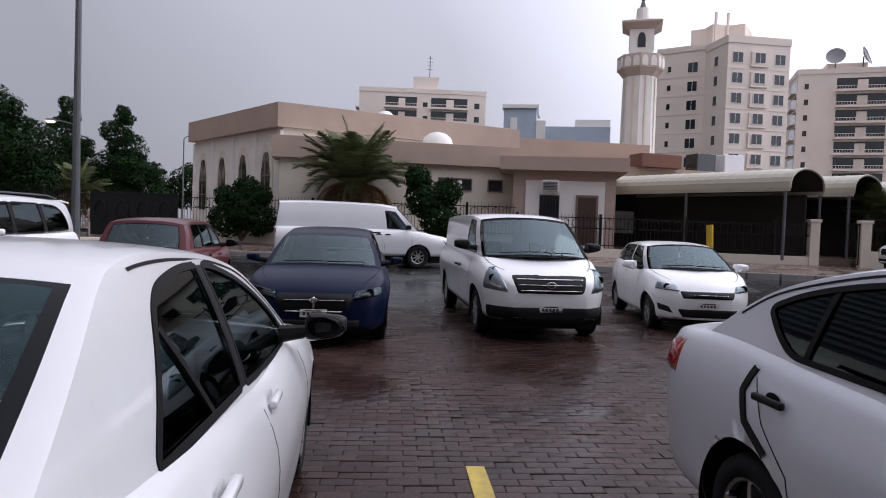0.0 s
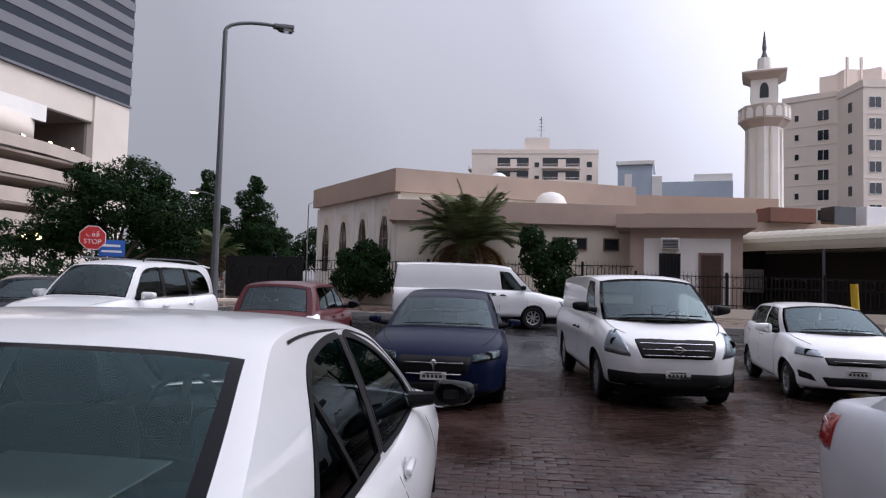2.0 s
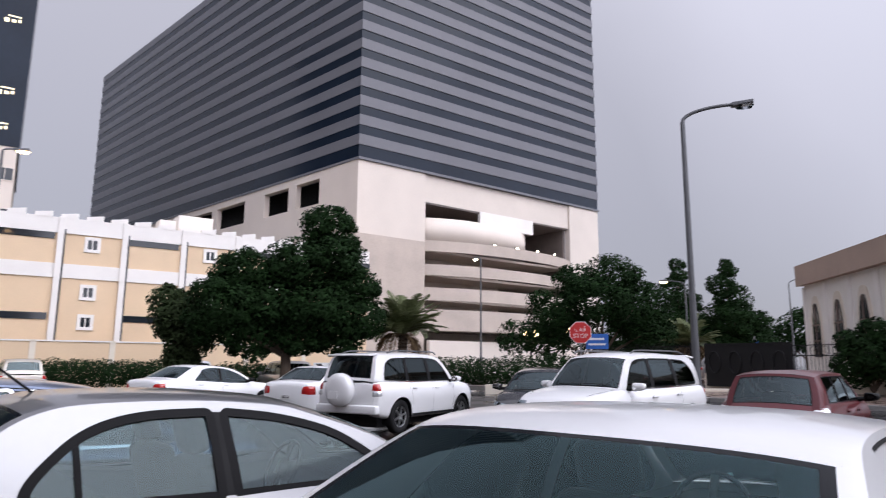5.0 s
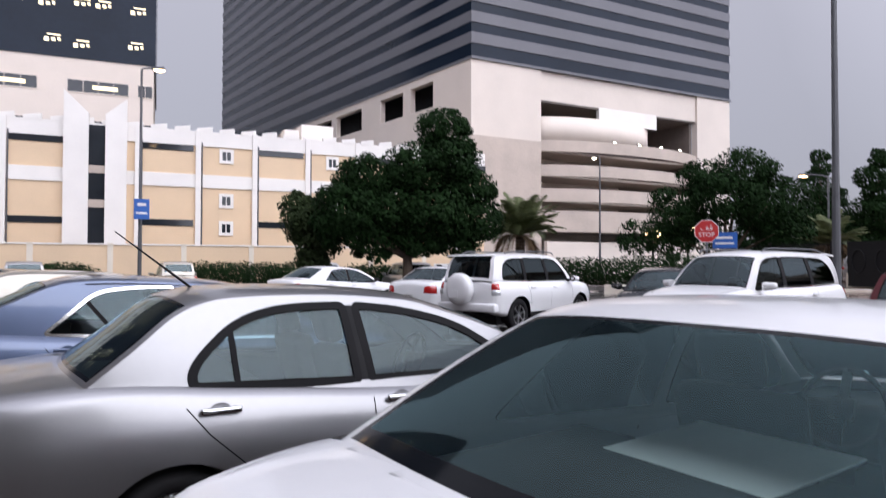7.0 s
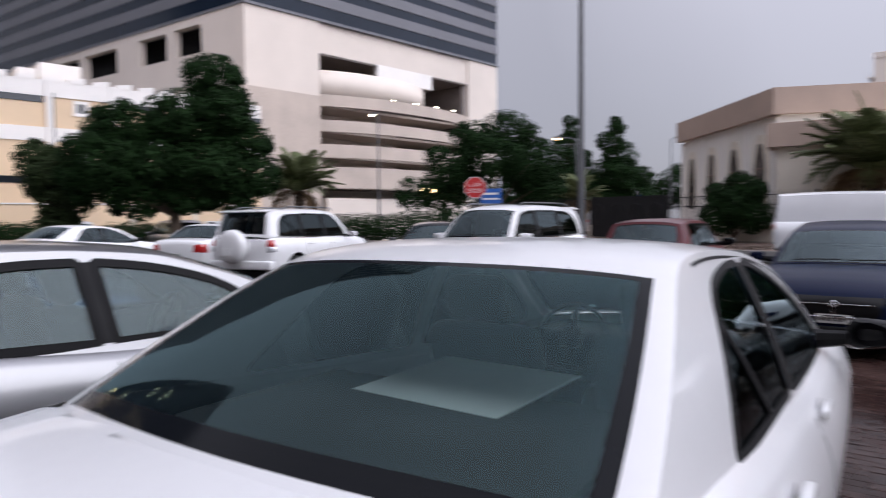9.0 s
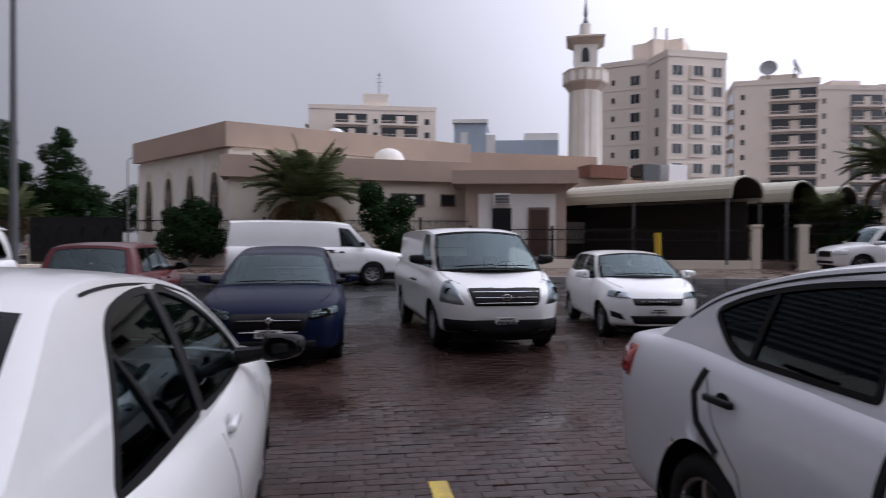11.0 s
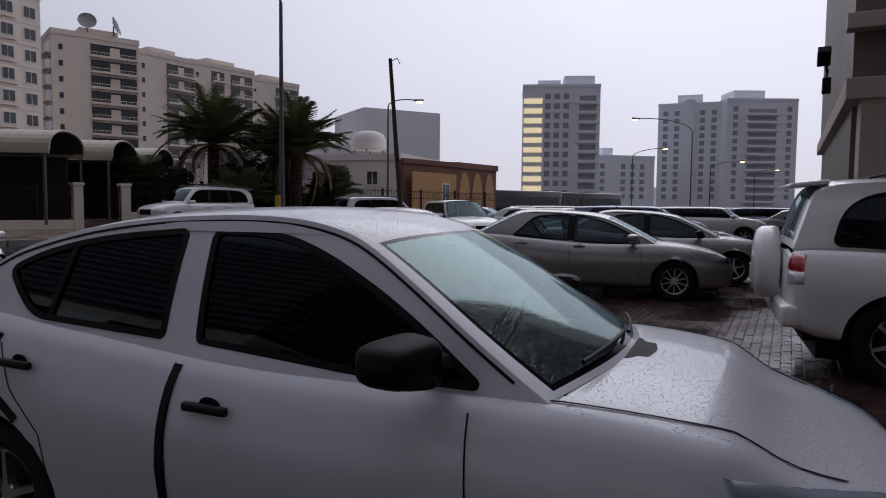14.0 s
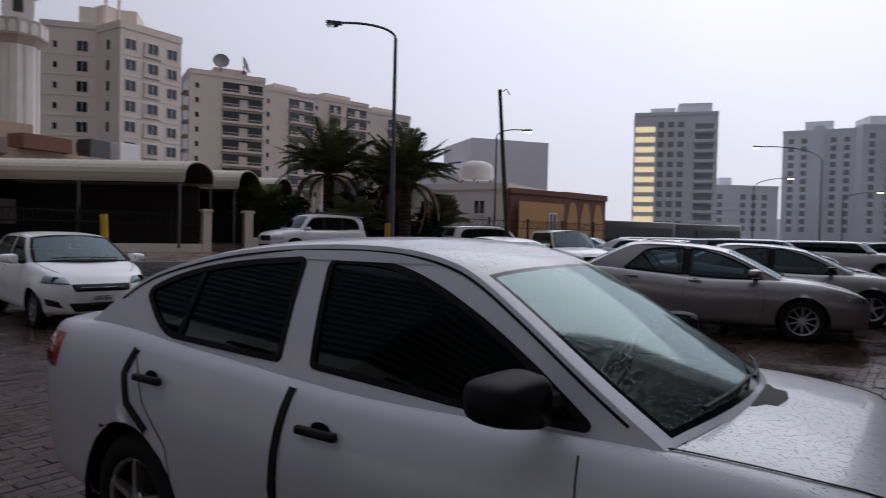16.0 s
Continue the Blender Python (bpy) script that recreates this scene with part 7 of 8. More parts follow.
def side_balconies(b, floors, fh, z1, y0, y1, mat):
    for k in range(floors):
        z = z1 - 1.4 - (k + 1) * fh
        bl = piece("balcony", ("sbal", round(fh, 2), y0, y1), lambda: join(box(-0.9, y0, 0, 0, y1, 0.18), box(-0.9, y0, 0.18, -0.82, y1, 0.45), box(-0.88, y0, 0.9, -0.84, y1, 0.98)), mat, b, (0, 0, z))
        # shade of the side balconies, painted as a flat dark panel
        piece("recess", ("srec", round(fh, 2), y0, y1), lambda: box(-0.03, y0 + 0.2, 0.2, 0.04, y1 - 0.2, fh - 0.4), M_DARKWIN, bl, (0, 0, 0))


flats = thing("rooftop_mast", pose(6.5, 146.0, 33.3), "thin lattice mast on a rooftop", "mast")
part("pole", tube([(0, 0, 0), (0, 0, 5.5)], 0.09, 5), M_STEEL, flats)
part("arm", join(*[box(-0.8 + 0.1 * q, -0.03, 2.5 + q * 0.8, 0.8 - 0.1 * q, 0.03, 2.56 + q * 0.8) for q in range(4)]), M_STEEL, flats)
ap, apw = balcony_block("apartment_block", "pale apartment block with stacked balconies", (-8.5, 142.2), (18.5, 141.3), 14, 30.6, 7, 2.85, ((0.20, 0.46), (0.56, 0.86)), M_HOTEL)
part("roof_core", box(apw * 0.42, 1, 30.0, apw * 0.62, 6, 33.4), M_HOTEL, ap)
side_balconies(ap, 7, 2.85, 30.6, 1.0, 5.0, M_HOTEL)
for k in range(7):
    window(ap, apw * 0.52, -0.02, 26.8 - k * 2.85, 1.0, 1.0, M_HOTEL, split=0)
    window(ap, apw * 0.93, -0.02, 26.8 - k * 2.85, 1.1, 1.2, M_HOTEL, split=0)
gb_, gw = slab_building("glass_office", "blue glass office with a white frame", (20.8, 128.3), (40.3, 123.6), 12, 0, 21.5, M_BLUEGLASS, "building")
part("side_tower", box(-0.3, -0.6, 0, 6.0, 11, 25.2), M_BLUEGLASS, gb_)
part("white_pier", join(box(1.0, -0.9, 0, 2.3, -0.5, 23.0), box(6.0, -0.9, 0, 7.8, -0.5, 22.5), box(-0.6, -1.2, 24.8, 6.4, 11, 25.5)), M_WHITEBAND, gb_)
for k in range(6):
    part("mullion", box(7.8, -0.1, 3 + 3 * k, gw, 0.02, 3.3 + 3 * k), M_WHITEBAND, gb_)
part("roof_frame", box(13.5, 1, 21.5, gw, 8, 23.0), M_WHITEBAND, gb_)

HA, HB, HC = (41.2, 104.1), (48.2, 98.6), (57.2, 94.0)
h1, h1w = slab_building("apartment_tower", "tall beige apartment tower with rows of windows", HA, HB, 14, 0, 31.0, M_HOTEL, "tower", roof=0.8)
h2, h2w = slab_building("apartment_tower", "tall beige apartment tower front with bay windows", (47.4, 93.4), HC, 14, 0, 30.7, M_HOTEL, "tower", roof=1.0)
part("roof_core", join(box(h1w * 0.45, 4, 30.5, h1w + 3.2, 10, 34.6)), M_HOTEL, h1)
part("roof_core", join(box(h2w * 0.2, 8, 30.5, h2w * 0.75, 13, 34.8), box(1.2, 6, 30.5, 1.5, 6.3, 36), box(3.2, 6, 30.5, 3.5, 6.3, 36)), M_HOTEL, h2)
for k in range(9):
    z = 26.9 - k * 2.95
    window(h1, h1w * 0.22, -0.02, z + 0.3, 0.55, 0.9, M_HOTEL, split=0)
    window(h1, h1w * 0.62, -0.02, z, 1.45, 1.5, M_WHITEBAND, split=1)
    part("string_course", box(0, -0.06, z - 0.65, h1w, 0.02, z - 0.53), M_HOTEL, h1)
    for q, x in enumerate((0.16, 0.5, 0.84)):
        window(h2, h2w * x, -0.02 if q != 1 else -0.32, z, 1.6, 1.45, M_WHITEBAND, split=1)
    part("bay_sill", box(h2w * 0.36, -0.3, z - 0.55, h2w * 0.64, 0, z - 0.08), M_HOTEL, h2)
    part("bay", box(h2w * 0.37, -0.28, z - 0.1, h2w * 0.63, 0, z + 1.6), M_HOTEL, h2)
    s_w = window(h2, -0.02, 3.0, z, 1.0, 1.4, M_WHITEBAND, split=0, rz=-90)
    part("string_course", box(0, -0.05, z - 0.9, h2w, 0.02, z - 0.78), M_HOTEL, h2)

def terrace(name, p0, p1, z1, floors, bays, side=False):
    b, w = balcony_block(name, "grey-beige apartment block with long balconies", p0, p1, 12, z1, floors, 2.85, bays)
    part("roof_core", box(w * 0.35, 3, z1 - 0.5, w * 0.8, 8, z1 + 1.6), M_APT, b)
    if side:
        side_balconies(b, floors, 2.85, z1, 0.5, 6.5, M_APT)
    for k in range(floors):
        window(b, w * 0.10, -0.02, z1 - 3.6 - k * 2.85, 0.7, 1.0, M_APT, split=0)
    return b


terrace("apartment_block_a", (72.8, 116.8), (86.3, 111.1), 32.4, 8, ((0.42, 0.98),), True)
terrace("apartment_block_b", (87.8, 113.7), (100.8, 112.3), 31.7, 8, ((0.48, 0.99),))
terrace("apartment_block_c", (103.0, 116.1), (119.3, 113.3), 32.9, 8, ((0.30, 0.52), (0.60, 0.98)))
terrace("apartment_block_d", (122.2, 117.5), (136.6, 114.2), 32.7, 8, ((0.5, 0.98),))
for nm in ("a", "b", "c", "d"):
    bpy.data.objects["apartment_block_" + nm].name = "apartment_block"
for x, y, z, rr, tilt in ((79.6, 116.5, 35.0, 1.6, -35), (84.0, 115.0, 35.0, 1.75, 40)):
    ds = thing("satellite_dish", pose(x, y, z - 1.9, 0, 0, tilt), "large grey satellite dish on a rooftop", "dish", "roof dishes")
    part("reflector", moved(lathe([(0.001, 0.0), (rr * 0.5, 0.12), (rr * 0.85, 0.36), (rr, 0.52), (rr * 0.98, 0.55)], 20), pose(0, 0, 1.9, 70, 0, 0)), M_DISH, ds, "", True)
    part("mount", tube([(0, 0.1, -0.9), (0, 0.1, 1.9)], 0.12, 6), M_STEEL, ds)

# low buildings past the palms, towers across the lot
gy_, _ = slab_building("warehouse", "plain grey windowless box building", (62.6, 42.9), (70.7, 37.4), 10, 0, 12.6, M_GREYWALL)
part("side_wing", box(-9, 2, 0, 0, 8, 8.5), M_GREYWALL, gy_)
wb_, wbw = slab_building("low_house", "low white building with flat roof", (38.2, 31.8), (39.4, 23.9), 10, 0, 5.1, M_WHITEBAND, roof=0.4)
for k in range(3):
    window(wb_, 1.5 + k * 2.2, -0.02, 3.0, 0.8, 0.9, M_GREYWALL)
tk = thing("water_tank", pose(41.0, 27.6, 5.1), "round white domed water tank on a frame", "tank")
part("tank_shell", lathe([(0.001, 0.5), (1.25, 0.5), (1.3, 0.7), (1.3, 1.25), (1.1, 1.65), (0.6, 1.85), (0.001, 1.9)], 20), M_WHITEBAND, tk, "", True)
for a in (0.5, 2.0, 3.6, 5.2):
    part("leg", tube([(1.2 * math.cos(a), 1.2 * math.sin(a), 0), (1.0 * math.cos(a), 1.0 * math.sin(a), 0.55)], 0.05, 5), M_STEEL, tk)
for x, y, z, r, mt, lb in ((33.5, 33.5, 5.2, 0.85, M_CREAM, "cream round rooftop water tank"), (35.8, 31.0, 5.0, 0.8, M_TANKBLUE, "blue round rooftop water tank")):
    t_ = thing("water_tank", pose(x, y, z - 0.6), lb, "tank")
    part("tank_shell", lathe([(0.001, 0.4), (r, 0.4), (r * 1.02, 0.8), (r, 1.3), (r * 0.6, 1.6), (0.001, 1.65)], 18), mt, t_, "", True)
    part("stand", box(-r, -r, -4.0, r, r, 0.42), M_STEEL, t_)
rb_, rbw = slab_building("villa_wall", "red-brown walled villa front", (39.4, 23.6), (45.0, 22.3), 8, 0, 4.75, M_BRICKBROWN, roof=0.3)
ob_, obw = slab_building("arcade_building", "ochre building with arched recesses", (45.0, 22.3), (50.6, 21.4), 8, 0, 4.8, M_BRICKBROWN, roof=0.4)
for k in range(3):
    part("arch_panel", extrude_xz([(x * 1.0, z) for x, z in arch_outline(1.35, 3.6)], -0.06, 0.0), M_ORANGE, ob_).location = (1.05 + 1.75 * k, 0, 0.5)
part("pier_panel", join(box(-5.4, -0.14, 0.3, -0.2, -0.08, 3.9)), M_ORANGE, ob_)
window(ob_, -1.6, -0.16, 1.6, 0.8, 1.5, M_WHITEBAND)


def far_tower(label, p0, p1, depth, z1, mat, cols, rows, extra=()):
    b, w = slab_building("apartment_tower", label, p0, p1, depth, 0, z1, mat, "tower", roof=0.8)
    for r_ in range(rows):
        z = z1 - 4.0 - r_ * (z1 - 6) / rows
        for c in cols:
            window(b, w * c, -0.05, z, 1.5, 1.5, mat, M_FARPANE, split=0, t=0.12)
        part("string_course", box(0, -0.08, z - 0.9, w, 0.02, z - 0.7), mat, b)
    for a, c, dz in extra:
        part("roof_core", box(a * w, depth * 0.3, z1 - 0.5, c * w, depth * 0.8, z1 + dz), mat, b)
    return b, w


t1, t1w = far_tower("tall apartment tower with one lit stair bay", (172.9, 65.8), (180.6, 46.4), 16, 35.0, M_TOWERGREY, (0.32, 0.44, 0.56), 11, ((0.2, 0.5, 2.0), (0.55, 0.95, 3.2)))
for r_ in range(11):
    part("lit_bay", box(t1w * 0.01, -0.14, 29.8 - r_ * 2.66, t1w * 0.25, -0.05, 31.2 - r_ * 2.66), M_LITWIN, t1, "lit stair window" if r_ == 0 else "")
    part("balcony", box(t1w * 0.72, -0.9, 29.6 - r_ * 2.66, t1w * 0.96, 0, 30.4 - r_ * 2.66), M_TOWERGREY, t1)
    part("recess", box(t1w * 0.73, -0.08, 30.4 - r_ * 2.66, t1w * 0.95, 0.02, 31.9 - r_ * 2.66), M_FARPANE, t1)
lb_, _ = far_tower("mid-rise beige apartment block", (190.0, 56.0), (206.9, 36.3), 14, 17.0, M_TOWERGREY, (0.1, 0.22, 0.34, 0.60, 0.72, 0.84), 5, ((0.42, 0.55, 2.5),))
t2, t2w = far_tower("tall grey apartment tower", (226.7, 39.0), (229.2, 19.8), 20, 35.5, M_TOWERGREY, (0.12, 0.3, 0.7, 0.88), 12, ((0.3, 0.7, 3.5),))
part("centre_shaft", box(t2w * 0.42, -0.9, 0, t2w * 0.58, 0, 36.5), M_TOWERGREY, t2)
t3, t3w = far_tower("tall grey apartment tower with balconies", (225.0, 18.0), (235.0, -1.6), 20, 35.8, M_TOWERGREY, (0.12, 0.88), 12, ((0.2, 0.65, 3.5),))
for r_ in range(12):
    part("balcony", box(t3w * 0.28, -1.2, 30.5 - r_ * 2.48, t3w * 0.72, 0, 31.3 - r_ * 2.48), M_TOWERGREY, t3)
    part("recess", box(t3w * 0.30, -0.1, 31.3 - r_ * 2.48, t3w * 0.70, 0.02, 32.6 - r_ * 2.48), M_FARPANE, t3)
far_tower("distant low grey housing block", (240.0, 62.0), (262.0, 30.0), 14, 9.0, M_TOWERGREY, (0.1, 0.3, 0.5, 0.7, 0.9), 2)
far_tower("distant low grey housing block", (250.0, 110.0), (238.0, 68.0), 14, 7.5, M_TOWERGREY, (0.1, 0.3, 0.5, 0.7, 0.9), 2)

# stone-clad building close by at the lot's edge
sb = thing("stone_building", pose(20.0, -1.0, 0), "dark stone-clad building with a projecting upper storey", "building")
part("wall", box(1.6, -40, 0, 20, -0.6, 4.6), M_STONE, sb)
part("upper_wall", join(box(0.35, -40, 4.9, 20, -0.5, 24.0)), M_STONE, sb)
part("canopy_slab", join(box(0.0, -40, 4.35, 20, -0.35, 4.9, 0.03), box(-0.15, -40, 6.1, 0.4, -0.3, 6.5, 0.03)), M_CONCRETE, sb)
part("column", join(box(0.1, -1.5, 0, 1.2, -0.7, 4.4, 0.03)), M_CONCRETE, sb)
for k in range(7):
    part("stone_course", box(0.30, -40, 7.2 + k * 1.3, 0.345, -0.55, 7.24 + k * 1.3), M_SEAL, sb)
part("floodlight", moved(box(-0.3, -0.15, -0.1, 0.2, 0.15, 0.1, 0.03), pose(-0.75, 0.2, 5.3, 0, 35, 0)), M_PLASTIC, sb, "black floodlight on a bracket")
part("bracket", moved(join(tube([(-0.2, 0.05, 0.2), (0.0, 0, 0.0), (0.85, 0, -0.05)], 0.035, 6), box(0.1, -0.1, -0.5, 0.35, 0.1, -0.1, 0.02)), pose(-0.4, 0.1, 5.0)), M_PLASTIC, sb)
# added wing behind the camera, unseen: blocks southern sky and darkens reflections
blocker_wing = thing("stone_building", pose(0, 0, 0), "stone-clad building wing along the parking row", "building")
part("wall", box(-26, -30, 0, 20.3, -10.5, 4.6), M_STONE, blocker_wing)
part("upper_wall", box(-26, -30, 4.9, 20.3, -9.2, 18.0), M_STONE, blocker_wing)
part("canopy_slab", box(-26.2, -30, 4.35, 20.3, -8.8, 4.9, 0.03), M_CONCRETE, blocker_wing)
for k in range(9):
    part("column", box(-22 + k * 5, -9.9, 0, -21.4 + k * 5, -9.3, 4.35, 0.03), M_CONCRETE, blocker_wing)
    part("upper_window", box(-23.2 + k * 5, -9.21, 6.4, -20.2 + k * 5, -9.17, 8.2), M_DARKWIN, blocker_wing)
    part("upper_window", box(-23.2 + k * 5, -9.21, 10.4, -20.2 + k * 5, -9.17, 12.2), M_DARKWIN, blocker_wing)

# ---- trees, palms, hedges ----
def leaf_cloud(rng, blobs, n, size, flat=0.75):
    """Many small leaves on the outer parts of overlapping clumps."""
    v, f = [], []
    wts = np.array([b[3] ** 2 for b in blobs])
    wts = wts / wts.sum()
    pick = rng.choice(len(blobs), n, p=wts)
    for k in pick:
        bx, by, bz, r = blobs[k]
        d = rng.normal(size=3)
        d /= np.linalg.norm(d)
        q = r * (0.55 + 0.5 * rng.random() ** 0.6)
        p = Vector((bx + d[0] * q, by + d[1] * q, bz + d[2] * q * flat))
        face = (Vector(d) + Vector(rng.normal(size=3)) * 0.45 + Vector((0, 0, 0.25))).normalized()
        a = face.cross(Vector(rng.normal(size=3))).normalized()
        b = face.cross(a)
        s = size * (0.6 + 0.8 * rng.random())
        i = len(v)
        v += [tuple(p - a * s), tuple(p + b * s * 0.45 + a * s * 0.1), tuple(p + a * s), tuple(p - b * s * 0.45 + a * s * 0.1)]
        f.append((i, i + 1, i + 2, i + 3))
    return v, f


def tree(x, y, z, trunk_h, crown, n, seed, label, leaf=0.10, mat=M_LEAF, r=0.22):
    """crown: clumps (dx, dy, height, radius)."""
    rng = np.random.default_rng(seed)
    t = thing("tree", pose(x, y, z), label, "tree")
    geos = [tube([(0, 0, -0.1), (0.05, 0.02, trunk_h * 0.5), (-0.05, 0.05, trunk_h)], [r * 1.3, r, r * 0.8], 9)]
    for bx, by, bz, br in crown:
        geos.append(tube([(-0.04, 0.04, trunk_h * 0.9), (bx * 0.45, by * 0.45, trunk_h + (bz - trunk_h) * 0.5), (bx * 0.9, by * 0.9, bz)], [r * 0.55, r * 0.32, r * 0.1], 6))
    part("trunk", join(*geos), M_BARK, t)
    small = []
    for bx, by, bz, br in crown:
        for _ in range(15):
            d = rng.normal(size=3)
            d /= np.linalg.norm(d)
            k = 0.70 + 0.22 * rng.random()
            small.append((bx + d[0] * br * k, by + d[1] * br * k, bz + d[2] * br * k * 0.85, br * (0.18 + 0.20 * rng.random())))
    part("crown", leaf_cloud(rng, small + list(crown), n, leaf), mat, t, "dense dark green leaves")
    return t


# the big spreading tree (its frame looks back along the lot: x there runs across the view)
ax_ = Vector((0.52, 0.85))
def across(u, w, z, r):
    return (ax_.x * u - ax_.y * w, ax_.y * u + ax_.x * w, z, r)


tree(-26.6, 16.1, 0.0, 2.0, [across(-2.6, 0, 4.0, 1.9), across(-0.9, 0.4, 4.2, 2.0), across(1.4, 0, 4.0, 2.0), across(3.2, 0.3, 3.7, 1.5), across(0.4, 0, 6.0, 1.7), across(2.0, 0, 6.3, 1.6), across(1.6, 0.2, 8.0, 1.25), across(-1.8, 0, 5.4, 1.5), across(2.9, 0, 5.0, 1.4), across(-3.3, 0, 3.2, 1.1), across(0.6, 0.5, 3.0, 1.5), across(2.4, 0.4, 2.8, 1.3), across(-1.6, 0.3, 2.9, 1.4)], 72000, 1, "large spreading tree with dense dark foliage", r=0.25)
tree(-30.3, 12.7, 0.0, 1.6, [(0, 0, 3.6, 1.35), (0.3, 0.5, 2.5, 1.2), (-0.3, -0.4, 4.3, 0.95), (0.1, 0.2, 1.7, 0.9)], 11000, 2, "small round tree beside the boundary wall", mat=M_LEAF2)
tree(-20.4, 32.2, 0.0, 1.8, [(0, 0, 5.2, 2.2), (-2.0, -1.0, 4.4, 1.8), (2.0, 1.0, 4.6, 1.9), (0.8, 0.3, 6.6, 1.5), (-1.0, -0.4, 6.2, 1.4), (2.4, 1.3, 3.2, 1.5), (-2.6, -1.2, 3.0, 1.4)], 26000, 3, "broad dark tree by the roundabout")
CONE = [(0, 0, 2.8, 1.9), (1.3, 0.4, 3.4, 1.7), (-1.3, -0.4, 3.5, 1.7), (0.8, -0.5, 4.8, 1.7), (-0.7, 0.4, 5.2, 1.6), (0.4, 0.2, 6.4, 1.45), (-0.3, -0.1, 7.6, 1.15), (0.2, 0.0, 8.7, 0.75)]
tree(-20.4, 50.5, 0.0, 2.2, CONE + [(1.9, 0.5, 4.6, 1.2), (0.1, 0, 9.2, 0.5)], 24000, 4, "tall conical dark tree", leaf=0.12)
tree(-24.4, 50.8, 0.0, 2.2, CONE + [(0.0, 0.1, 9.6, 0.7)], 22000, 5, "tall conical dark tree", leaf=0.12)
tree(-28.2, 50.0, 0.0, 2.2, CONE, 18000, 15, "dark tree in the row along the road", leaf=0.12)
tree(-25.0, 84.0, 0.0, 2.5, [(0, 0, 5.5, 3.2), (-3.0, 0.5, 4.5, 2.4), (3.0, 0.5, 4.8, 2.5)], 4000, 6, "distant round dark tree", leaf=0.3)
tree(-33.0, 45.0, 0.0, 2.0, [(0, 0, 4.5, 2.2), (-2.5, -1.0, 3.8, 1.8), (2.0, 1.0, 3.8, 1.8)], 4000, 16, "dark tree before the parking podium", leaf=0.15)


def bush(x, y, z, clumps, n, seed, label, mat=M_LEAF):
    rng = np.random.default_rng(seed)
    b = thing("bush", pose(x, y, z), label, "bush")
    part("stem", join(*[tube([(0, 0, -0.1), (c[0] * 0.5, c[1] * 0.5, c[2] * 0.5), (c[0], c[1], c[2])], [0.05, 0.035, 0.012], 6) for c in clumps]), M_BARK, b)
    part("foliage", leaf_cloud(rng, clumps, int(n * 1.7), 0.085, 0.95), mat, b)


bush(-6.6, 28.9, 0.7, [(0, 0, 1.3, 0.95), (-0.6, 0, 0.8, 0.8), (0.7, 0.1, 0.9, 0.8), (0.2, 0, 2.1, 0.65), (0.8, 0, 1.9, 0.5), (-0.7, 0, 1.8, 0.5)], 4500, 7, "round green bush before the mosque fence")
bush(1.75, 26.2, 0.6, [(0, 0, 1.2, 0.8), (0.5, 0, 0.7, 0.7), (-0.6, 0.1, 2.0, 0.8), (-0.9, 0, 2.8, 0.55), (0.3, 0, 2.3, 0.6)], 4000, 8, "leaning dark bush behind the vans")


for q, (x, y, hh) in enumerate(((20.9, 24.4, 1.5), (22.2, 22.6, 1.7), (23.6, 22.4, 1.9), (25.3, 21.9, 1.8), (26.8, 20.9, 1.5), (21.4, 25.6, 1.6))):
    bush(x, y, 0.55, [(0, 0, 0.8 * hh, 0.8 * hh / 1.5), (0.7, 0.2, 0.6 * hh, 0.75), (-0.7, -0.1, 0.65 * hh, 0.75), (0.2, 0, 1.35 * hh, 0.6)], 2600, 40 + q, "dark shrub under the palms by the fence")


def frond_geo(seed, length, droop, width=0.36, n=30):
    rng = random.Random(seed)
    v, f = [], []
    pts = []
    for i in range(n + 1):
        t = i / n
        pts.append(Vector((length * (t - 0.18 * droop * t * t), 0, length * (0.55 * t - droop * 0.75 * t * t))))
    rv, rf = tube(pts, [0.022 * (1 - 0.8 * i / n) + 0.003 for i in range(n + 1)], 4)
    v += rv
    f += rf
    for i in range(3, n + 1):
        t = i / n
        w = width * math.sin(math.pi * min(1.0, 0.18 + 0.82 * t)) ** 0.6 + 0.08
        d = (pts[i] - pts[i - 1]).normalized()
        for sd in (1, -1):
            for q in (0.0, 0.5):
                p = pts[i] - d * q * length / n
                tip = p + Vector((0.55 * w * 1.3 * d.x, sd * w * 1.25, 0.55 * w * d.z + 0.10 * w - rng.uniform(0.0, 0.32) * w))
                s = Vector((0.024, 0, 0.012))
                k = len(v)
                v += [tuple(p - s), tuple(p + s), tuple(tip + s * 0.25), tuple(tip - s * 0.25)]
                f.append((k, k + 1, k + 2, k + 3))
    return v, f


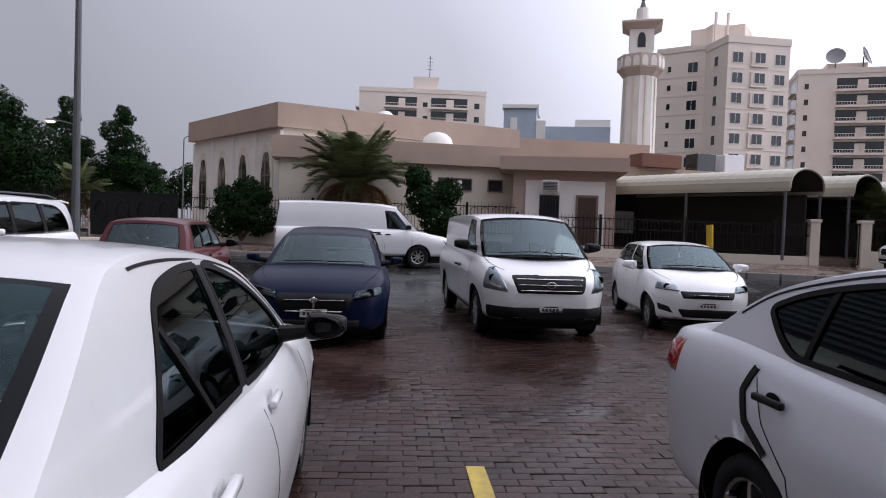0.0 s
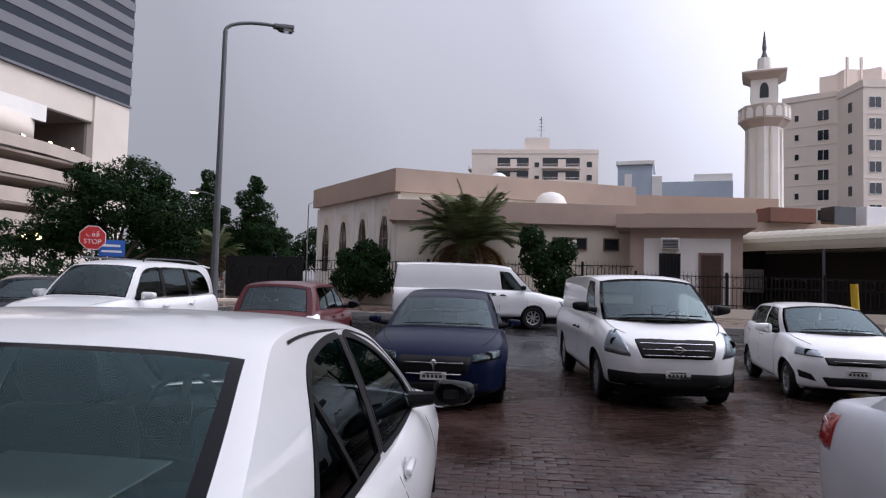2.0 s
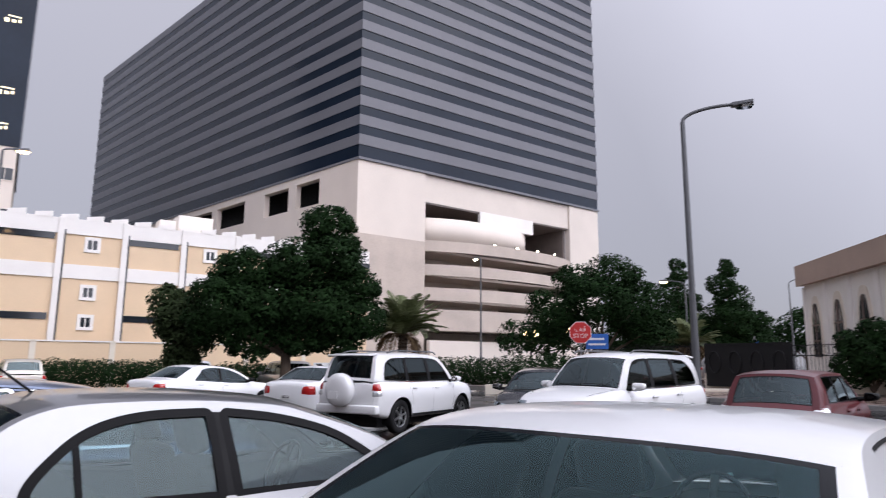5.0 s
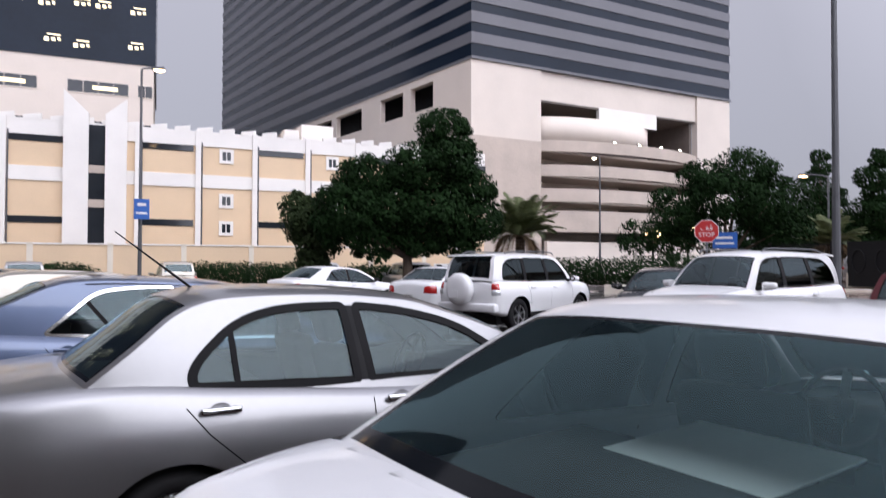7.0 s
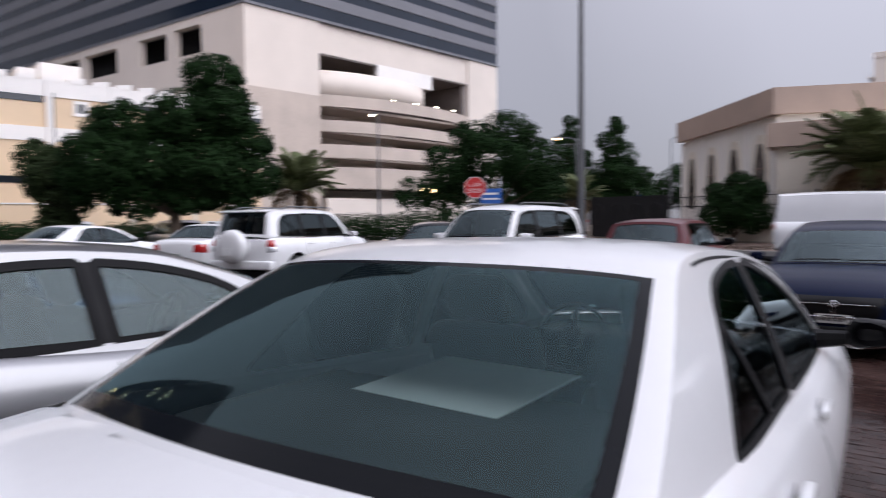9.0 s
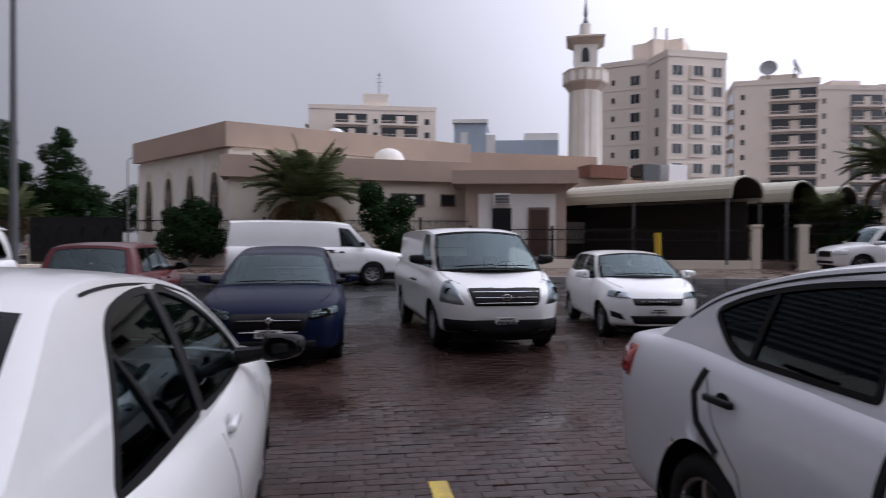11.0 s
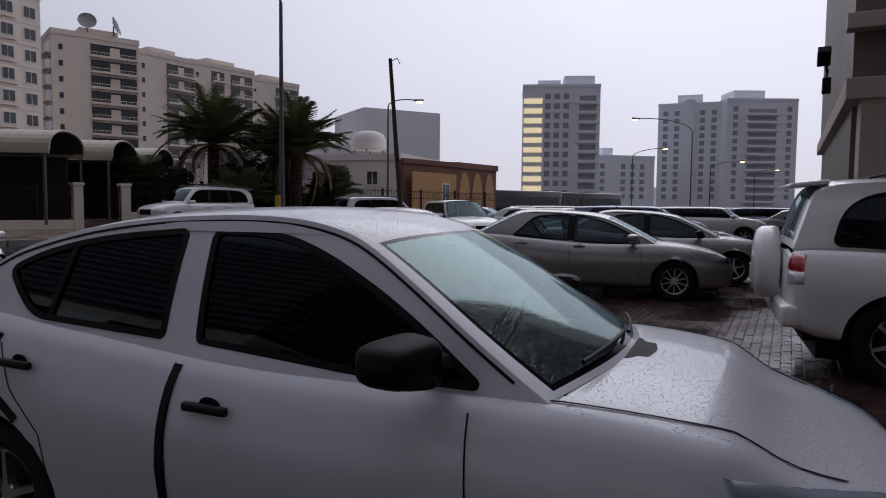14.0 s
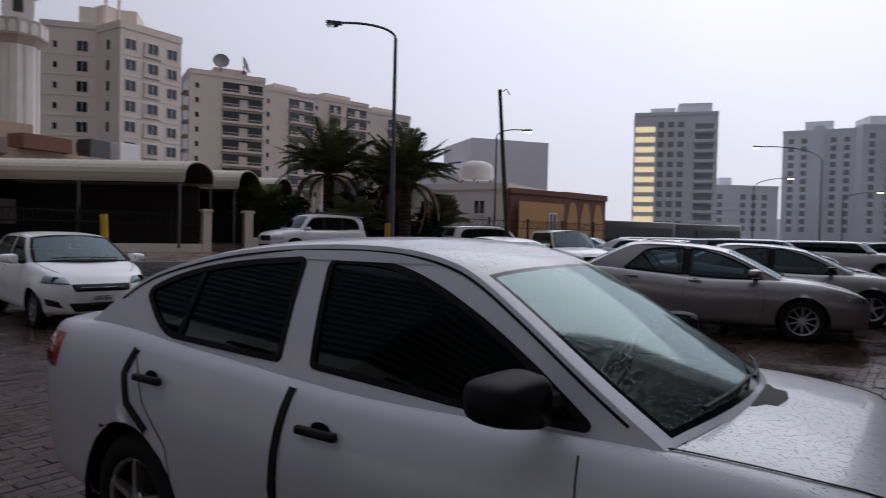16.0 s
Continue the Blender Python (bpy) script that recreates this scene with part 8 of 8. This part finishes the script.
def palm(x, y, z, h, length, label, dry=12, green=42, seed=1, r=0.26):
    rng = random.Random(seed)
    p = thing("palm_tree", pose(x, y, z), label, "palm tree")
    prof = []
    k = 0
    while k * 0.09 < h:
        prof += [(r * (1.12 if k % 2 else 0.92) * (1.0 + 0.25 * max(0, 1 - k * 0.09 / 0.6)), k * 0.09)]
        k += 1
    part("trunk", lathe(prof + [(r * 1.3, h + 0.1), (0.05, h + 0.35)], 12), M_BARK, p)
    for i in range(green + dry):
        isdry = i >= green
        var = i % 4
        key = ("frond", round(length, 1), var, isdry)
        droops = (0.36, 0.54, 0.74, 0.95) if not isdry else (1.3, 1.5, 1.6, 1.8)
        fr = piece("frond" if not isdry else "dry_frond", key, lambda: frond_geo(var + 3, length * (0.9 if isdry else 1.0), droops[var]), M_DRYFROND if isdry else M_FROND, p, (0, 0, h + 0.15))
        lift = rng.uniform(-38, 4) if not isdry else rng.uniform(8, 40)
        if not isdry and i < 10:
            lift = rng.uniform(-62, -35)
        fr.rotation_euler = (0, radians(lift), radians(i * 137.5 + rng.uniform(-12, 12)))
    return p


palm(-1.75, 27.9, 0.7, 2.25, 3.0, "date palm with a brown skirt of dead fronds", 22, 60, 1, 0.36)
palm(-27.2, 23.7, 0.0, 2.9, 2.7, "date palm by the roundabout", 10, 48, 2)
palm(22.6, 23.9, 0.5, 3.6, 3.0, "date palm by the far fence", 10, 60, 3)
palm(24.6, 20.6, 0.5, 3.2, 3.0, "date palm by the far fence", 10, 60, 4)
palm(25.9, 23.0, 0.5, 3.2, 2.3, "date palm behind the fence", 8, 34, 5)
palm(20.6, 26.5, 0.5, 1.6, 1.9, "young date palm by the canopies", 6, 30, 6)
palm(-20.5, 44.0, 0.0, 2.6, 2.4, "date palm in the median", 14, 30, 7)
palm(22.0, 21.6, 0.5, 0.9, 1.9, "low young date palm by the fence", 4, 30, 8)
palm(28.0, 21.0, 0.5, 1.2, 1.9, "low young date palm by the fence", 4, 30, 9)


def hedge(p0, p1, h, d, label, seed):
    w = span(p0, p1)
    hg = thing("hedge", facing(p0, p1), label, "hedge")
    rng = np.random.default_rng(seed)
    n = int(w * 2.2)
    blobs = [((i + 0.5) / n * w, d / 2 + rng.uniform(-0.1, 0.1), h * 0.55 + rng.uniform(-0.08, 0.08), h * 0.5) for i in range(n)]
    part("foliage", leaf_cloud(rng, blobs, int(w * 1500), 0.08, 0.95), M_LEAF, hg, "clipped green leaves")
    part("stems", join(*[tube([(b[0], b[1], 0), (b[0] + 0.05, b[1], h * 0.5)], 0.04, 5) for b in blobs]), M_BARK, hg)


hedge((-39.6, 9.0), (-37.2, 15.5), 1.6, 0.9, "clipped hedge along the boundary wall", 21)
hedge((-38.8, 1.5), (-39.0, 4.5), 1.5, 0.9, "clipped round shrubs along the wall", 22)
hedge((-34.0, 16.6), (-31.4, 18.8), 1.5, 0.9, "clipped hedge at the roundabout", 23)
hedge((-28.5, 27.0), (-25.2, 29.2), 1.9, 1.0, "clipped hedge by the ramp", 24)
hedge((-22.4, 26.0), (-16.8, 29.4), 2.0, 1.0, "clipped hedge behind the stop sign", 25)

# ---- street furniture ----
def lamp_post(x, y, z, h, reach, az, label, lit=None, lean=0.0, r=0.09):
    """A tapered column with a curved arm; az: way of the arm in degrees."""
    lp = thing("street_lamp", pose(x, y, z, 0, lean, az), label, "street lamp")
    part("pole", tube([(0, 0, 0), (0, 0, h * 0.4), (0, 0, h)], [r, r * 0.75, r * 0.55], 10), M_STEEL, lp)
    part("base_plate", box(-0.18, -0.18, 0, 0.18, 0.18, 0.04, 0.005), M_STEEL, lp)
    pts = [(reach * (1 - math.cos(t / 10 * math.pi / 2)), 0, h + reach * 0.30 * math.sin(t / 10 * math.pi / 2)) for t in range(11)]
    part("arm", tube(pts, r * 0.42, 8), M_STEEL, lp)
    e = pts[-1]
    hd = part("lamp_head", moved(box(-0.32, -0.13, -0.05, 0.32, 0.13, 0.08, 0.04), pose(e[0] + 0.25, 0, e[2], 0, -6, 0)), M_STEEL, lp)
    part("lens", moved(lathe([(0.001, -0.13), (0.11, -0.10), (0.15, 0.0), (0.001, 0.0)], 12), pose(e[0] + 0.3, 0, e[2] - 0.05) @ Matrix.Diagonal((2.0, 0.9, 1, 1))), lit or M_LENS, hd)
    return lp


lamp_post(-8.8, 18.85, 0.12, 8.9, 1.5, 32, "tall grey street lamp, unlit", r=0.13)
lamp_post(19.85, 17.3, 0.1, 9.1, 2.3, 118, "tall dark street lamp, unlit", r=0.12)
lamp_post(35.5, 22.4, 0.3, 7.4, 2.2, -22, "street lamp with a lit white head", M_LAMPWHITE)
lamp_post(59.6, 7.3, 0, 7.9, 4.4, 100, "street lamp in the far lot", M_LAMPWHITE)
lamp_post(73.5, 15.1, 0, 7.0, 3.0, -80, "street lamp in the far lot", M_LAMPGLOW)
lamp_post(82.0, 8.0, 0, 6.0, 3.0, -80, "street lamp in the far lot", M_LAMPGLOW)
lamp_post(120.0, 5.0, 0, 7.0, 3.0, -80, "street lamp far across the lot", M_LAMPGLOW)
lamp_post(-35.7, 6.1, 0, 11.2, 0.5, 75, "street lamp glowing orange by the wall", M_LAMPGLOW, r=0.1)
lamp_post(-30.2, 33.4, 0, 8.6, 0.9, 150, "street lamp before the parking podium", M_LAMPWHITE)
lamp_post(-22.0, 47.0, 0, 7.4, 1.2, 200, "street lamp down the road, lit", M_LAMPGLOW)
lamp_post(-19.5, 62.0, 0, 8.6, 1.6, 0, "street lamp down the road, lit", M_LAMPWHITE)
lamp_post(-21.5, 80.0, 0, 9.0, 1.6, 0, "street lamp down the road, lit", M_LAMPWHITE)
for x, y, hh in ((-24.6, 31.6, 3.6), (-23.4, 33.2, 3.8)):
    ll = thing("lantern_post", pose(x, y, 0), "low twin lantern glowing orange", "lamp", "path lanterns")
    part("pole", tube([(0, 0, 0), (0, 0, hh)], 0.06, 8), M_IRON, ll)
    part("crossbar", tube([(-0.55, 0.3, hh - 0.25), (0, 0, hh - 0.1), (0.55, -0.3, hh - 0.25)], 0.04, 6), M_IRON, ll)
    for sd in (-1, 1):
        part("lantern", lathe([(0.02, -0.16), (0.17, -0.10), (0.19, 0.04), (0.05, 0.18)], 10), M_LAMPGLOW, ll).location = (sd * 0.55, -sd * 0.3, hh - 0.30)

stick = thing("leaning_pole", pose(18.9, 11.2, 0, 0, -4.5, -59), "bare dark pole leaning in the lot", "pole")
part("shaft", tube([(0, 0, 0), (0, 0, 3.2), (0.02, 0, 6.35)], [0.08, 0.075, 0.06], 8), M_BARK, stick)
part("hook", tube([(0.02, 0, 6.25), (0.25, 0, 6.35), (0.33, 0, 6.15)], 0.018, 5), M_STEEL, stick)

bol = thing("bollard", pose(7.05, 14.15, 0.0, 0, -3, 0), "yellow steel bollard post at the lane edge", "bollard")
part("post", tube([(0, 0, 0), (0, 0, 1.78)], 0.075, 12), M_YELLOW, bol)
part("foot", box(-0.16, -0.16, 0, 0.16, 0.16, 0.05, 0.01), M_STEEL, bol)
bol2 = copy_thing(bol, pose(14.0, 12.3, 0.0, 0, 0, 0))

stop = thing("stop_sign", pose(-13.75, 20.4, 0, 0, 0, 33), "red octagonal stop sign on a grey post", "sign")
part("post", tube([(0, 0.03, 0), (0, 0.03, 2.9)], 0.035, 8), M_STEEL, stop)
octo = [(0.40 * math.cos(math.pi / 8 + k * math.pi / 4), 2.71 + 0.40 * math.sin(math.pi / 8 + k * math.pi / 4)) for k in range(8)]
octo_w = [(x * 1.06, 2.71 + (z - 2.71) * 1.06) for x, z in octo]
part("sign_border", extrude_xz(octo_w, -0.012, -0.002), M_SIGNWHITE, stop)
part("sign_face", extrude_xz(octo, -0.018, -0.013), M_REDSIGN, stop)


def lettering(name, text, size, parent, m, mat, extrude=0.002):
    c = bpy.data.curves.new(name, "FONT")
    c.body, c.size, c.align_x, c.align_y, c.extrude = text, size, "CENTER", "CENTER", extrude
    c.materials.append(mat)
    tmp = bpy.data.objects.new(name, c)
    scene.collection.objects.link(tmp)
    me = bpy.data.meshes.new_from_object(tmp.evaluated_get(bpy.context.evaluated_depsgraph_get()))
    bpy.data.objects.remove(tmp)
    ob = new(name, me)
    ob.parent, ob.matrix_basis = parent, m
    return ob


lettering("lettering", "STOP", 0.22, stop, pose(0, -0.022, 2.58, 90, 0, 0), M_SIGNWHITE)
lettering("lettering", "\ufed2\ufed7", 0.26, stop, pose(0, -0.022, 2.83, 90, 0, 0), M_SIGNWHITE)
bs = thing("street_sign", pose(-13.5, 21.1, 0, 0, 0, 30), "blue street sign with two white lines of lettering bars", "sign")
part("post", tube([(0, 0.03, 0), (0, 0.03, 2.7)], 0.03, 8), M_STEEL, bs)
part("panel", box(-0.40, -0.015, 2.12, 0.40, 0.0, 2.68, 0.004), M_BLUESIGN, bs)
part("text_bar", box(-0.3, -0.019, 2.45, 0.25, -0.0155, 2.53), M_SIGNWHITE, bs)
part("text_bar", box(-0.32, -0.019, 2.26, 0.3, -0.0155, 2.33), M_SIGNWHITE, bs)
bs2 = thing("street_sign", pose(-35.3, 6.1, 0, 0, 0, 80), "blue parking sign fixed to the lamp column", "sign")
part("panel", box(-0.35, -0.16, 3.7, 0.35, -0.13, 4.7, 0.004), M_BLUESIGN, bs2)
part("text_bar", box(-0.2, -0.165, 4.35, 0.2, -0.161, 4.5), M_SIGNWHITE, bs2)
part("text_bar", box(-0.25, -0.165, 3.95, 0.25, -0.161, 4.05), M_SIGNWHITE, bs2)
part("bracket", box(-0.03, -0.13, 0, 0.03, -0.08, 4.6), M_STEEL, bs2)
bs3 = thing("street_sign", pose(-19.8, 55.0, 0, 0, 0, 18), "blue direction sign far down the road", "sign")
part("panel", box(-0.8, -0.03, 2.6, 0.8, 0.0, 3.5), M_BLUESIGN, bs3)
part("post", tube([(0, 0.03, 0), (0, 0.03, 3.4)], 0.05, 6), M_STEEL, bs3)
chev = thing("chevron_sign", pose(-24.6, 17.6, 0, 0, 0, 60), "black and white chevron board at the roundabout", "sign")
part("panel", box(-1.1, 0, 0.9, 1.1, 0.03, 1.55), M_SIGNWHITE, chev)
part("post", join(tube([(-0.8, 0.05, 0), (-0.8, 0.05, 1.5)], 0.03, 6), tube([(0.8, 0.05, 0), (0.8, 0.05, 1.5)], 0.03, 6)), M_STEEL, chev)
for k in range(4):
    part("chevron", extrude_xz([(-1.0 + k * 0.52, 0.94), (-0.76 + k * 0.52, 0.94), (-0.56 + k * 0.52, 1.225), (-0.76 + k * 0.52, 1.51), (-1.0 + k * 0.52, 1.51), (-0.8 + k * 0.52, 1.225)], -0.008, -0.002), M_INK, chev)
rwall = thing("planter_wall", facing((-22.0, 24.5), (-9.0, 30.6)), "low cream planter wall by the roundabout", "wall")
part("wall", box(0, 0, 0, 14.3, 0.35, 0.55, 0.02), M_CREAM, rwall)
yl = mesh_object("parking_line", *box(0.50, 2.4, 0.004, 0.62, 4.15, 0.0105), M_YLINE)
tagged(yl, "worn yellow parking line painted on the pavers", "road marking", kind="structure")

# ---- wet clay pavers ----
PAVE = (-1.2, 4.6, 1.4, 12.4)
bed = mesh_object("paving_bed", *box(-14.0, -9.0, -0.02, 15.0, 12.4, -0.006), M_JOINT)
tagged(bed, "wet sand joints between clay pavers", "pavement", kind="structure")
pave_root = thing("paving", Matrix.Identity(4), "wet reddish clay block paving in running bond", "pavement", kind="structure")
pav_me = []
rng = np.random.default_rng(4)
for q in range(4):
    v_, f_ = box(-0.0985, -0.0485, -0.02, 0.098, 0.048, 0.0)
    top = [(-0.094, -0.044, 0.002), (0.094, -0.044, 0.002), (0.094, 0.044, 0.002), (-0.094, 0.044, 0.002)]
    base = [(-0.0985, -0.0485, -0.001), (0.0985, -0.0485, -0.001), (0.0985, 0.0485, -0.001), (-0.0985, 0.0485, -0.001)]
    low = [(x, y, -0.02) for x, y, z in base]
    vv = [(x, y, z + rng.uniform(-0.0015, 0.0015)) for x, y, z in top] + base + low
    ff = [(0, 1, 2, 3)] + [(4 + i, 4 + (i + 1) % 4, (i + 1) % 4, i) for i in range(4)] + [(8 + i, 8 + (i + 1) % 4, 4 + (i + 1) % 4, 4 + i) for i in range(4)]
    me = bpy.data.meshes.new("paver")
    me.from_pydata(vv, [], ff)
    me.materials.append(M_PAVER)
    pav_me.append((me, vv, ff))
rest_v, rest_f = [], []
singles = 0
j = 0
y = -5.0
while y < 12.3:
    x = -3.4 + (0.1 if j % 2 else 0.0)
    while x < 13.2:
        q = int(rng.integers(4))
        dz, tilt = rng.uniform(-0.0035, 0.003), rng.uniform(-0.012, 0.012)
        if 0.0 < x < 1.6 and 2.9 < y < 4.75 and singles < 300:
            ob = new("paver", pav_me[q][0])
            ob.parent, ob.location, ob.rotation_euler = pave_root, (x, y, dz), (tilt, tilt * 0.6, 0)
            singles += 1
        else:
            k = len(rest_v)
            ja, jb = rng.uniform(-0.003, 0.003, 2)
            rest_v += [(x + a + ja, y + b + jb, c + dz + tilt * b) for a, b, c in pav_me[q][1]]
            rest_f += [tuple(i + k for i in t) for t in pav_me[q][2]]
        x += 0.2
    y += 0.1
    j += 1
rest = mesh_object("paver_field", rest_v, rest_f, M_PAVER, pave_root)
rest["kind"] = "stuff"
